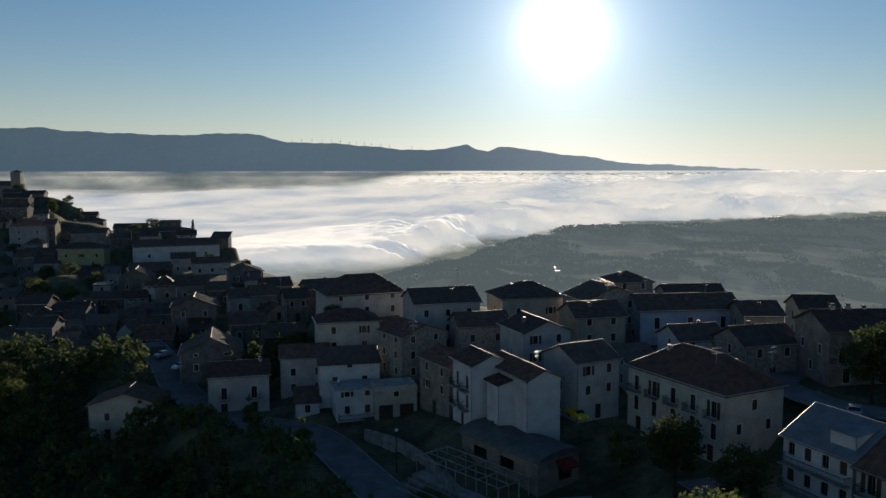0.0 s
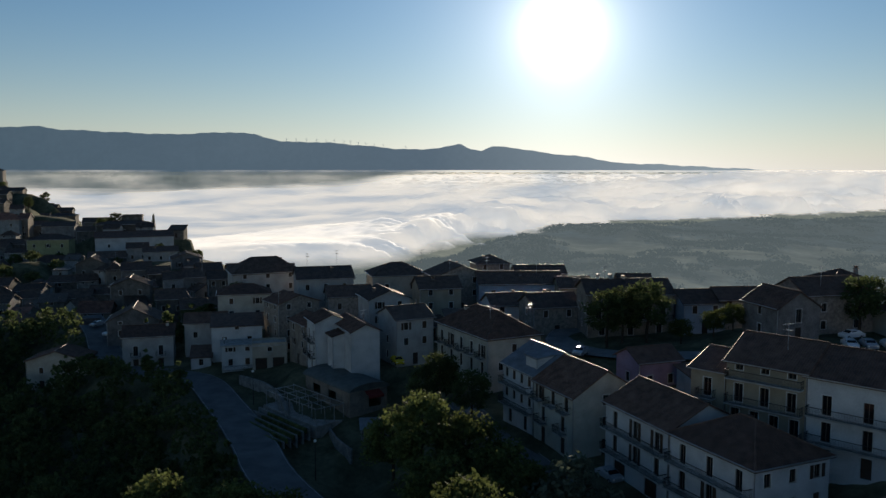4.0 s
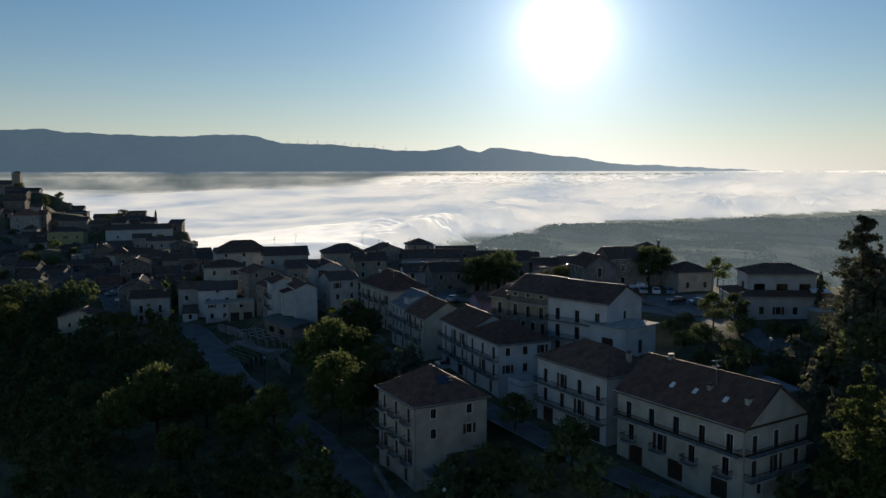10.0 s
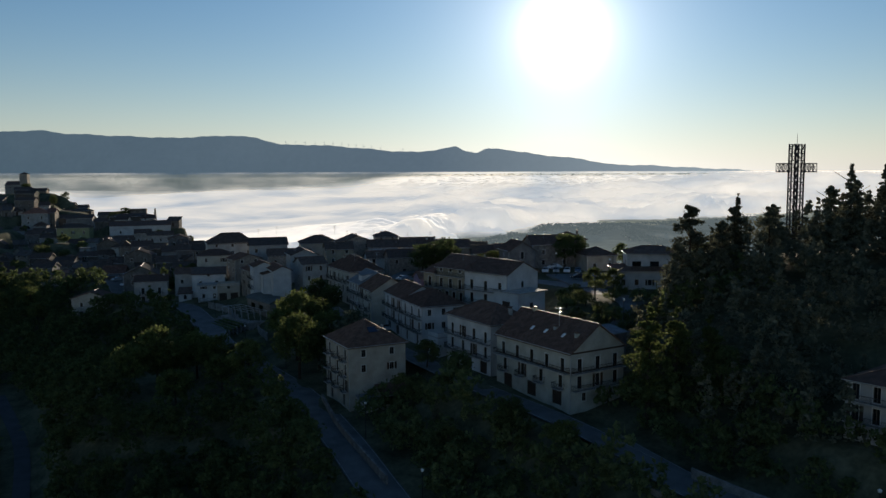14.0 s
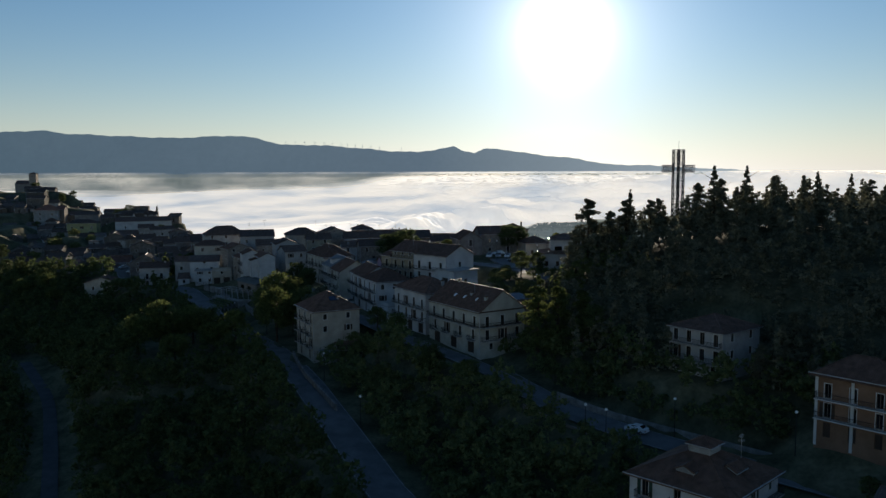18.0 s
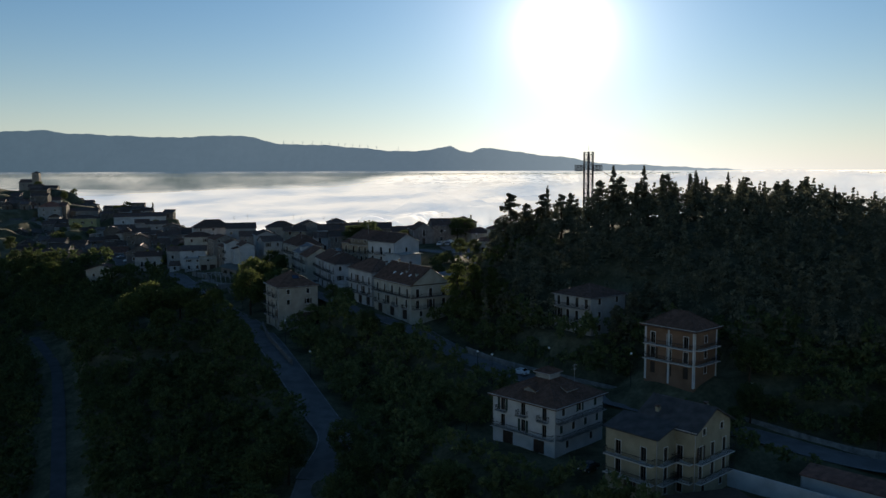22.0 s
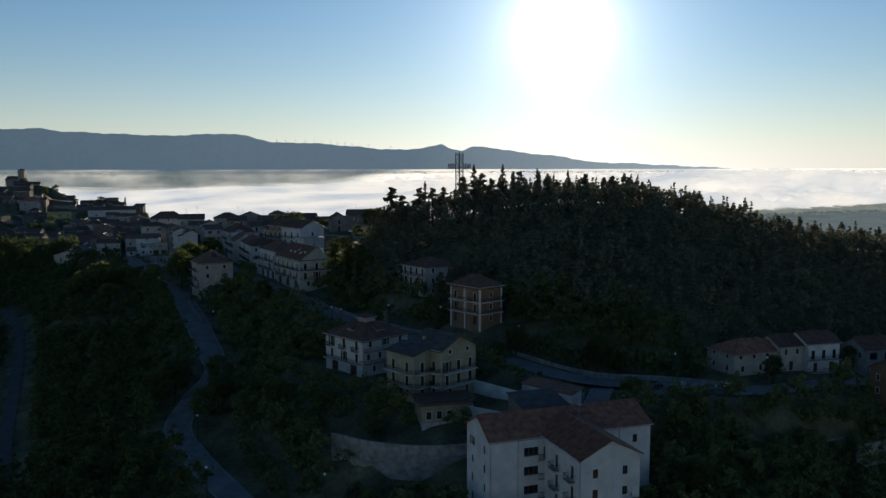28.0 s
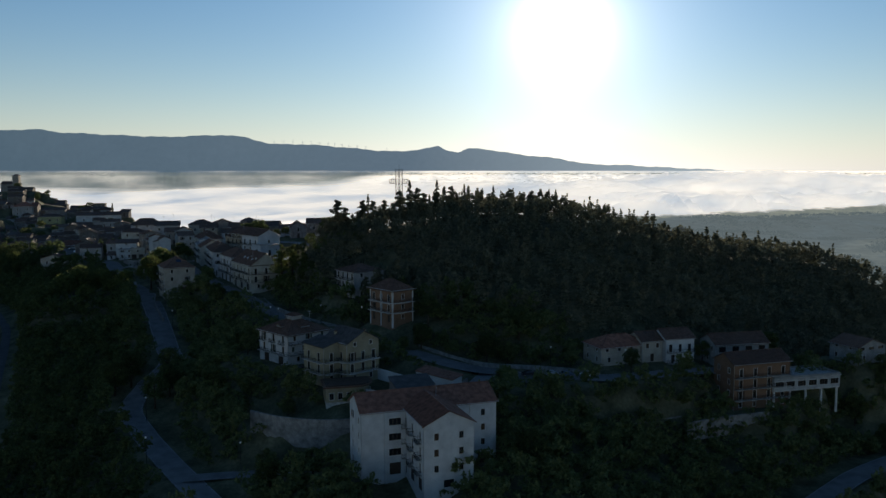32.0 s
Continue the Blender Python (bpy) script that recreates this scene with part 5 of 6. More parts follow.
def fog_material():
    m = bpy.data.materials.new("self_glowing_fog")
    m.use_nodes = True
    n, k = m.node_tree.nodes, m.node_tree.links
    b = n["Principled BSDF"]
    geo, at = n.new("ShaderNodeNewGeometry"), n.new("ShaderNodeAttribute")
    at.attribute_name = "thickness"
    warp = n.new("ShaderNodeVectorMath")
    warp.operation = "MULTIPLY"
    warp.inputs[1].default_value = (1 / 380, 1 / 270, 1 / 90)
    k.new(geo.outputs["Position"], warp.inputs[0])
    tex = n.new("ShaderNodeTexNoise")
    tex.inputs["Scale"].default_value, tex.inputs["Detail"].default_value, tex.inputs["Roughness"].default_value = 1.0, 6.0, 0.55
    k.new(warp.outputs[0], tex.inputs["Vector"])
    # emission stands in for sun scattered by fog; noise paints cream and grey banks
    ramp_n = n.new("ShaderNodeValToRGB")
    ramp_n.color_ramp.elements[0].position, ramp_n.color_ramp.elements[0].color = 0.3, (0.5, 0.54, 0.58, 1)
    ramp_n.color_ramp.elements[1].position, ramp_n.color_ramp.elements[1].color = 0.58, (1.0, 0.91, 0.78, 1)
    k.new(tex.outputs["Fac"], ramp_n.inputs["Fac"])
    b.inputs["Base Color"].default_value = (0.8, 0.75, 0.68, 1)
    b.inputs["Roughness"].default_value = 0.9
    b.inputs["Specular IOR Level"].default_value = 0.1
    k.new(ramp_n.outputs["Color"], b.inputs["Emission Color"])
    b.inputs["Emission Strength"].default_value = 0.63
    # wisps: the noise eats into thin fog
    add = n.new("ShaderNodeMath")
    add.operation = "MULTIPLY_ADD"
    add.inputs[1].default_value, add.inputs[2].default_value = 1.1, -0.55
    k.new(tex.outputs["Fac"], add.inputs[0])
    alpha = n.new("ShaderNodeMath")
    alpha.operation = "MULTIPLY_ADD"
    alpha.use_clamp = True
    alpha.inputs[1].default_value = 1.5
    k.new(at.outputs["Fac"], alpha.inputs[0])
    scaled = n.new("ShaderNodeMath")
    scaled.operation = "SUBTRACT"
    k.new(add.outputs[0], scaled.inputs[0])
    scaled.inputs[1].default_value = 0.18
    k.new(scaled.outputs[0], alpha.inputs[2])
    k.new(alpha.outputs[0], b.inputs["Alpha"])
    return m


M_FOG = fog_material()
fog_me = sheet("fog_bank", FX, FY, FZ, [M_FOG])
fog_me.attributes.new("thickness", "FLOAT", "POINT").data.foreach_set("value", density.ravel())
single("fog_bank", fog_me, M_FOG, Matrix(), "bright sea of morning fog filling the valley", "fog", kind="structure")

# ---- far ridge with wind turbines ----
SKYLINE_X = [-3600, -2509, -2317, -2189, -1869, -1549, -1197, -1069, -909, -749, -589, -269, -141, 0, 90, 147, 211, 275, 371, 563, 819, 979, 1203, 1491, 1779, 1907, 2100, 2350, 2800, 3600]
SKYLINE_H = [280, 290, 300, 281, 265, 252, 265, 252, 210, 210, 201, 172, 166, 182, 198, 172, 162, 185, 181, 150, 124, 92, 86, 70, 57, 41, 20, 38, 46, 50]
RIDGE_EAST = 44.0
mx = np.linspace(-3600, 3600, 500)
rows_m, crest = 14, np.interp(mx, SKYLINE_X, SKYLINE_H) + 2.2 * np.sin(mx / 37) + 1.3 * np.sin(mx / 13 + 1)
MX, MT = np.meshgrid(mx, np.linspace(0, 1, rows_m))
MY = 4630 - 330 * (1 - MT) + 60 * np.sin(MX / 210) * (1 - MT) * MT * 4
MZ = -240 + (crest[None, :] + 240) * MT ** 1.1 + 18 * np.sin(MX / 120 + 5 * MT) * MT * (1 - MT) * 2
# the ridge gives off a blue glow that stands in for distance haze
M_RIDGE = material("ridge_haze_glow", (0.06, 0.08, 0.09), tint=(0.09, 0.1, 0.1), rough=1.0, vary=0.15, scale=160.0, fine=0.03, bump=0.0, spec=0.0, emit=((0.066, 0.102, 0.145), 0.95))
# air haze is put into the emission: blue, and paler towards the sun
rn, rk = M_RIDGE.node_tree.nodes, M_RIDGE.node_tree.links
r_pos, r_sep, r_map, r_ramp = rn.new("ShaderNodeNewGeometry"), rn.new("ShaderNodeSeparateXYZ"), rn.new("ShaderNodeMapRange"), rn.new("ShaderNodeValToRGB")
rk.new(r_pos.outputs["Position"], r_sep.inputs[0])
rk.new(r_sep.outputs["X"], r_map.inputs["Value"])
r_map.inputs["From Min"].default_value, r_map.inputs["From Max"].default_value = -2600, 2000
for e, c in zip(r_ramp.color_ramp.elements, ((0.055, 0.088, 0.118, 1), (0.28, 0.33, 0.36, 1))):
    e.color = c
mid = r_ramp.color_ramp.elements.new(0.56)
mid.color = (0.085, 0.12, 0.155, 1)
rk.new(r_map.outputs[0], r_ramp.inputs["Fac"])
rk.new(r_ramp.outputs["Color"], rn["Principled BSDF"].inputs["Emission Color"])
single("mountain_ridge", sheet("mountain_ridge", MX, MY, MZ, [M_RIDGE]), M_RIDGE, pose(RIDGE_EAST, 0, 0), "blue mountain ridge on the horizon, morning haze put into its glow", "mountain", kind="structure")
# the turbines take the ridge's haze glow too
for i, px in enumerate((505, 522, 540, 558, 575, 590, 606, 618, 632, 645, 660, 676, 716)):
    x = (px - 784) / 1450 * 4630
    z = float(np.interp(x, SKYLINE_X, SKYLINE_H))
    t = empty("wind_turbine", x + RIDGE_EAST, 4630, z - 3, 10, "small white wind turbine on the far ridge", "wind turbine", "turbines on the ridge")
    s = Shape()
    s.tube((0, 0, 0), (0, 0, 19), 0.9, 0.6, 6)
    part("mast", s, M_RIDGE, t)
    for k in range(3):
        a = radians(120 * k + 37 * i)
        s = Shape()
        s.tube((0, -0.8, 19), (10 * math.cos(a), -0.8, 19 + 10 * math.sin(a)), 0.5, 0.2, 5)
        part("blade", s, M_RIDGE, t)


# ---- trees ----
TRNG = np.random.default_rng(11)


def leaf_cloud(centres, radii, per, size, flat=1.0, droop=0.0):
    """Small leaf faces scattered in clumps: corners and faces."""
    c = np.repeat(centres, per, 0)
    r = np.repeat(radii, per)
    d = TRNG.normal(size=(len(c), 3))
    d /= np.linalg.norm(d, axis=1)[:, None] + 1e-9
    d *= (TRNG.random(len(c)) ** 0.45)[:, None]
    d[:, 2] *= flat
    p = c + d * r[:, None]
    a = TRNG.normal(size=(len(c), 3))
    a[:, 2] -= droop
    a /= np.linalg.norm(a, axis=1)[:, None]
    b = np.cross(a, TRNG.normal(size=(len(c), 3)))
    b /= np.linalg.norm(b, axis=1)[:, None] + 1e-9
    s = size * TRNG.uniform(0.6, 1.3, len(c))[:, None]
    q = np.stack([p - a * s, p + b * s * 0.55, p + a * s, p - b * s * 0.55], 1)
    return q.reshape(-1, 3)


def broad_crown(h, w, clumps, per, size):
    cs, rs = [], []
    for _ in range(clumps):
        t, u = TRNG.uniform(0, 2 * math.pi), TRNG.uniform(-0.75, 1)
        k = math.sqrt(max(0.05, 1 - u * u)) * TRNG.uniform(0.45, 1.05)
        cs.append((w * 0.42 * k * math.cos(t), w * 0.42 * k * math.sin(t), h * 0.6 + u * h * 0.33))
        rs.append(w * TRNG.uniform(0.11, 0.2))
    return leaf_cloud(np.array(cs), np.array(rs), per, size, 0.75)


def conifer_crown(h, w, tiers, per, size, start=0.15):
    """Whorls of drooping boughs of uneven length, thinning to a bare leader."""
    cs, rs = [], []
    for i in range(tiers):
        f = 1 - (1 - (i + TRNG.uniform(-0.2, 0.2)) / tiers) ** 1.25
        n = max(3, int(8 * (1 - f)))
        off = TRNG.uniform(0, 6)
        ring = w * 0.5 * (1 - f) ** 0.9 * TRNG.uniform(0.75, 1.12)
        for j in range(n):
            if TRNG.random() < 0.16:
                continue
            t = off + 2 * math.pi * j / n + TRNG.uniform(-0.2, 0.2)
            reach = ring * TRNG.uniform(0.6, 1.1)
            for q in (0.3, 0.62, 0.95):
                cs.append((reach * q * math.cos(t), reach * q * math.sin(t), h * (start + (0.93 - start) * f) - reach * q * q * 0.22))
                rs.append(max(0.36, w * (0.13 - 0.05 * q) * (1 - f * 0.7)))
    for z in (0.93, 0.955, 0.98):
        cs.append((0, 0, h * z))
        rs.append(0.3)
    return leaf_cloud(np.array(cs), np.array(rs), per, size, 0.55, 0.3)


def pine_crown(h, w, clumps, per, size, fat=1.0):
    """Ragged cone of needle sprays on uneven, slightly drooping boughs."""
    cs, rs = [], []
    for _ in range(clumps // 3):
        t, f = TRNG.uniform(0, 2 * math.pi), TRNG.uniform(0.2, 1.0)
        wide = w * 0.5 * (1.05 - 0.98 * f ** 2) * TRNG.uniform(0.5, 1.15)
        for q in (0.3, 0.65, 1.0):
            cs.append((wide * q * math.cos(t), wide * q * math.sin(t), h * f - 0.4 - 0.06 * wide * q + TRNG.uniform(-0.45, 0.45) * (1.3 - f)))
            rs.append(w * fat * TRNG.uniform(0.09, 0.15) * (1.15 - 0.75 * f ** 2))
    return leaf_cloud(np.array(cs), np.array(rs), per, size, 0.6)


def cypress_crown(h, w, per, size):
    zs = np.linspace(0.06, 0.97, 16)
    cs = np.array([(TRNG.normal() * 0.08, TRNG.normal() * 0.08, h * z) for z in zs])
    rs = w * 0.5 * np.sin(np.pi * (zs * 0.82 + 0.14)) + 0.12
    return leaf_cloud(cs, rs, per, size, 1.3)


def quads_mesh(name, v, mat):
    me = bpy.data.meshes.new(name)
    n = len(v) // 4
    me.vertices.add(len(v))
    me.vertices.foreach_set("co", np.asarray(v, np.float32).ravel())
    me.loops.add(4 * n)
    me.loops.foreach_set("vertex_index", np.arange(4 * n, dtype=np.int32))
    me.polygons.add(n)
    me.polygons.foreach_set("loop_start", np.arange(0, 4 * n, 4, dtype=np.int32))
    me.update(calc_edges=True)
    me.materials.append(mat)
    return me


def trunk_shape(h, r, limbs, spread_w, lean=0.0):
    s = Shape()
    last = Vector((0, 0, -1.0))
    for i in range(4):
        nxt = Vector((lean * (i + 1) / 4 + TRNG.normal() * 0.06, TRNG.normal() * 0.06, h * 0.8 * (i + 1) / 4))
        s.tube(last, nxt, r * (1 - i * 0.2), r * (1 - (i + 1) * 0.2), 8)
        if i:
            for _ in range(limbs):
                t = TRNG.uniform(0, 2 * math.pi)
                end = nxt + Vector((math.cos(t) * spread_w, math.sin(t) * spread_w, h * 0.12))
                s.tube(nxt, end, r * 0.4 * (1 - i * 0.18), 0.03, 5)
        last = nxt
    return s


KINDS = {}
for key, h, crown, mat, limbs in (
    ("broad_a", 8.0, lambda: broad_crown(8.0, 7.0, 58, 80, 0.19), M_LEAF, 3),
    ("broad_b", 6.5, lambda: broad_crown(6.5, 6.5, 52, 80, 0.18), M_LEAF, 3),
    ("dark_a", 9.0, lambda: broad_crown(9.0, 7.0, 54, 60, 0.22), M_LEAF_DEEP, 3),
    ("dark_b", 7.0, lambda: broad_crown(7.0, 6.0, 46, 60, 0.2), M_LEAF_DARK, 3),
    ("bush", 3.2, lambda: broad_crown(3.2, 4.2, 26, 46, 0.17) - np.array([0, 0, 0.5]), M_LEAF_DARK, 2),
    ("olive", 5.0, lambda: broad_crown(5.0, 5.4, 40, 55, 0.2), M_GREYLEAF, 3),
    # light_pine: its sunlit look is put in with the yellower leaf colour
    ("light_pine", 14.0, lambda: pine_crown(14.0, 7.0, 126, 42, 0.2), M_LEAF, 2),
    ("pine", 14.0, lambda: pine_crown(14.5, 8.6, 180, 40, 0.24), M_NEEDLE, 2),
    ("cedar", 15.0, lambda: conifer_crown(15.0, 9.5, 20, 18, 0.27), M_NEEDLE, 1),
    ("fir", 13.0, lambda: conifer_crown(13.0, 5.0, 22, 11, 0.22), M_NEEDLE, 0),
    ("cypress", 9.0, lambda: cypress_crown(9.0, 1.9, 90, 0.22), M_NEEDLE, 0),
):
    KINDS[key] = (h, quads_mesh("crown", crown(), mat), trunk_shape(h, 0.028 * h, limbs, 0.2 * h).mesh("trunk", [M_BARK]))

LABELS = {"bush": "low spreading shrub on the dark bank", "broad_a": "leafy green tree catching the low sun", "broad_b": "rounded leafy green tree in low sun", "dark_a": "dark broadleaf tree in shade", "dark_b": "small dark broadleaf tree in shade", "olive": "grey-green small-leaved tree by the houses", "light_pine": "tall pine with sunlit yellow-green needles", "pine": "dark pine with a ragged crown", "cedar": "tall dark cedar with layered branches", "fir": "slender dark fir with short branches", "cypress": "narrow dark column of cypress"}


def tree(key, x, y, scale=1.0, z=None, group=""):
    h, crown, trunk = KINDS[key]
    ob = new("tree")
    zz = float(ground_at(np.array([x]), np.array([y]))[0]) if z is None else z
    ob.matrix_basis = pose(x, y, zz, 0, 0, (x * 37 + y * 61) % 360) @ Matrix.Diagonal((scale, scale, scale, 1))
    tagged(ob, LABELS[key], "tree", group)
    part("trunk", trunk, [], ob)
    part("crown", crown, [], ob)
    return ob


# trees that stand by themselves
for key, x, y, s in (("broad_a", 26.5, 76, 1.75), ("broad_a", 33, 70, 1.6), ("broad_b", 37, 63, 1.75), ("broad_a", 39, 57, 1.4), ("broad_b", 29, 62, 1.8), ("broad_a", 32.5, 46, 1.9), ("broad_b", 22, 82, 1.6), ("olive", 44, 53, 2.0), ("olive", 42, 40, 1.6), ("broad_b", 36, 52, 1.7),
                     ("dark_a", 29, 99, 1.1), ("dark_a", 34, 90, 1.0), ("broad_b", 30, 108, 0.9), ("dark_b", 25, 112, 0.9), ("dark_b", 62, 28, 1.0), ("dark_a", 68, 10, 0.9), ("dark_b", 58, 18, 1.1), ("dark_a", 76, -8, 0.9), ("dark_b", 66, -4, 1.1), ("broad_b", 84, -14, 0.8), ("fir", 64, 6, 0.5), ("fir", 82, -24, 0.5),
                     ("light_pine", 99.2, -3.5, 1.42), ("light_pine", 103.5, -4, 1.25), ("light_pine", 108, -7, 1.1), ("pine", 103, 9, 0.7), ("dark_a", 110, -8, 1.1),
                     ("bush", 102, 38, 1.3), ("bush", 97, 44, 1.1), ("bush", 106, 36, 1.2), ("bush", 93, 46, 1.2), ("bush", 110, 48, 1.3), ("bush", 113, 46, 1.1), ("bush", 107, 55, 1.0), ("bush", 94, 38, 1.1), ("bush", 89, 36, 1.0), ("bush", 98, 31, 1.2), ("bush", 104, 31, 1.3), ("broad_b", 76, 104, 0.75), ("broad_b", 80, 106, 0.8), ("broad_b", 71, 106, 0.7), ("dark_a", 62, 112, 1.2), ("dark_a", 66, 110, 1.3), ("dark_a", 59, 110, 1.2),
                     ("dark_a", 101, 104, 1.15), ("dark_a", 105, 108, 1.1), ("dark_b", 118, 104, 1.1), ("dark_b", 101, 55, 1.0), ("dark_b", 106, 58, 0.9), ("broad_a", 128, 72, 0.8), ("broad_b", 133, 68, 0.7), ("fir", 122, 58, 0.75),
                     ("dark_b", -29, 170, 1.0), ("broad_b", -33, 176, 0.9), ("dark_a", -24, 176, 0.8), ("dark_b", -38, 180, 1.0),
                     ("broad_a", -92, 168, 1.2), ("broad_a", -86, 160, 1.3), ("broad_b", -80, 152, 1.2), ("broad_a", -96, 158, 1.2), ("bush", -136, 285, 1.6), ("bush", -130, 262, 1.7), ("bush", -125, 272, 1.6), ("bush", -118, 276, 1.5), ("bush", -136, 270, 1.8), ("bush", -142, 296, 1.7), ("bush", -128, 256, 1.8), ("bush", -120, 262, 1.5), ("bush", -126, 230, 1.8), ("bush", -132, 238, 1.7),
                     ("dark_a", -128, 360, 1.1), ("dark_a", -140, 372, 1.2), ("dark_b", -134, 366, 1.2), ("cypress", -112, 366, 1.0), ("dark_b", -105, 380, 0.8), ("dark_a", -262, 540, 1.9), ("dark_a", -278, 538, 1.5), ("dark_b", -215, 470, 1.2), ("dark_b", -220, 440, 1.1), ("dark_a", -200, 420, 0.9), ("broad_b", -64, 262, 0.6), ("broad_b", -80, 330, 0.8), ("dark_b", -38, 240, 0.6),
                     ("dark_b", 100, -62, 0.9), ("dark_b", 108, -92, 0.9), ("dark_a", 96, -86, 1.0), ("dark_b", 120, -104, 0.8), ("dark_a", 172, -78, 1.1), ("dark_b", 178, -76, 1.0), ("dark_a", 182, -68, 1.1), ("dark_b", 130, -128, 1.0), ("dark_a", 122, -136, 1.0), ("dark_a", 178, -136, 1.0), ("dark_b", 186, -128, 1.0),
                     ("broad_a", -6, 63, 1.8), ("broad_b", -1, 60, 1.9), ("broad_a", 3, 66, 1.5), ("broad_b", 9, 62, 1.7), ("broad_a", -10, 56, 1.5), ("broad_b", 13, 52, 1.4), ("broad_a", 20, 50, 1.3), ("broad_b", 4, 46, 1.5),
                     ("dark_a", 212, -84, 0.8), ("dark_b", 236, -70, 0.9), ("dark_a", 258, -64, 1.0), ("dark_b", 268, -70, 0.9), ("dark_a", 274, -72, 0.9), ("dark_b", 290, -70, 1.0), ("dark_b", 228, -97, 0.8), ("pine", 138, -37, 0.75), ("pine", 143, -30, 0.85), ("pine", 134, -38, 0.6), ("dark_a", 155, -62, 1.1), ("dark_a", 153, -68, 0.9), ("pine", 158, -57, 0.8), ("dark_a", 148, -74, 0.6), ("dark_b", 139, -66, 0.55), ("dark_b", 152, -67, 0.5), ("broad_b", 176, -96, 0.9), ("dark_a", 76, -62, 1.1), ("dark_b", 64, -60, 1.1), ("dark_a", 80, -74, 1.1), ("dark_a", 63, -72, 1.2), ("dark_b", 88, -84, 1.1), ("dark_b", 256, -96, 0.8), ("dark_a", 263, -95, 0.7), ("dark_b", 270, -92, 0.8), ("dark_b", 277, -88, 0.8), ("dark_a", 284, -84, 0.9), ("dark_b", 248, -98, 0.7), ("dark_b", 118, -122, 0.8), ("dark_b", 127, -125, 0.8), ("dark_b", 135, -125, 0.7), ("dark_a", 66, -67, 1.25), ("dark_a", 77.5, -80, 1.15), ("dark_b", 79, -69, 1.3), ("bush", 96, 46, 1.0), ("bush", 100, 42, 1.1), ("bush", 104, 50, 1.1), ("bush", 94, 50, 0.9), ("bush", 98, 36, 1.2), ("bush", 94, 58, 1.0), ("bush", 97, 59, 0.9), ("dark_a", 280, -74, 0.9), ("dark_b", 289, -72, 1.0), ("dark_b", 272, -76, 0.9),
                     ("dark_b", -100, 262, 0.8), ("dark_a", -146, 300, 0.9), ("dark_b", -160, 322, 0.9), ("dark_a", -128, 300, 0.8), ("dark_b", -186, 352, 0.9), ("dark_a", -220, 420, 0.9), ("dark_b", -100, 290, 0.7), ("dark_a", -84, 292, 0.7), ("dark_b", -76, 200, 0.8), ("dark_a", -108, 180, 1.0), ("dark_b", -118, 188, 1.0), ("dark_a", -132, 210, 1.0)):
    tree(key, x, y, s)
for key, x, y, s in (("pine", 116, 31, 1.25), ("pine", 112, 26, 0.9), ("pine", 120, 24, 1.0), ("pine", 126, 34, 0.98), ("pine", 131, 28, 0.95), ("fir", 128, 38, 1.2), ("cedar", 146, 26, 1.25), ("pine", 149, 30, 1.05), ("cedar", 157, 34, 1.1), ("pine", 163, 30, 0.95), ("cypress", 170, 30, 1.35), ("cedar", 180, 26, 0.8), ("fir", 176, 34, 0.85), ("pine", 187, 30, 0.75), ("cypress", 160, 24, 1.5), ("pine", 195, 20, 0.72), ("pine", 202, 26, 0.72), ("fir", 208, 18, 0.75), ("pine", 135, 36, 0.85), ("pine", 142, 25.5, 1.1), ("pine", 152, 20, 0.95), ("cedar", 168, 18, 0.95)):
    tree(key, x, y, s, group="pines on the hilltop")


def wood(name, label, boxes, kinds, keep, seed):
    """A wood nobody could count: many small trees in one mesh."""
    rng = np.random.default_rng(seed)
    models = [kinds[k]() for k in range(len(kinds))]
    out = []
    for x0, x1, y0, y1, gap, lo, hi in boxes:
        nx, ny = int((x1 - x0) / gap), int((y1 - y0) / gap)
        X, Y = np.meshgrid(np.arange(nx), np.arange(ny))
        X = x0 + (X + rng.random(X.shape)) * gap
        Y = y0 + (Y + rng.random(Y.shape)) * gap
        X, Y = X.ravel(), Y.ravel()
        ok = keep(X, Y)
        X, Y = X[ok], Y[ok]
        Z = ground_at(X, Y)
        for x, y, z in zip(X, Y, Z):
            v = models[rng.integers(len(models))]
            s, a = rng.uniform(lo, hi), rng.uniform(0, 6.28)
            c, d = math.cos(a) * s, math.sin(a) * s
            out.append(np.stack([v[:, 0] * c - v[:, 1] * d + x, v[:, 0] * d + v[:, 1] * c + y, v[:, 2] * s * rng.uniform(0.85, 1.15) + z], 1))
    return np.concatenate(out)


def clear_of(X, Y, margin=6.0):
    ok = np.ones(len(X), bool)
    for px, py, pz, reach in PADS:
        ok &= np.hypot(X - px, Y - py) > max(margin, reach * 0.9)
    return ok


def hill_keep(X, Y):
    ok = clear_of(X, Y, 5.5)
    ok &= Y > np.interp(X, [60, 96, 108, 130, 150, 180, 210, 260, 330], [60, 16, -18, -34, -52, -68, -70, -54, -36])
    ok &= Y < np.interp(X, [60, 105, 130, 200, 330], [40, 34, 44, 60, 80])
    return ok


def left_keep(X, Y):
    ok = clear_of(X, Y, 6.2) & (X < np.interp(Y, [-170, -120, -62, -14, 40, 100, 140], [110, 92, 72, 52, 30, 2, -30]))
    return ok & (X > np.interp(Y, [-170, -100, 0, 100, 150, 200], [52, 10, -38, -100, -135, -170]))


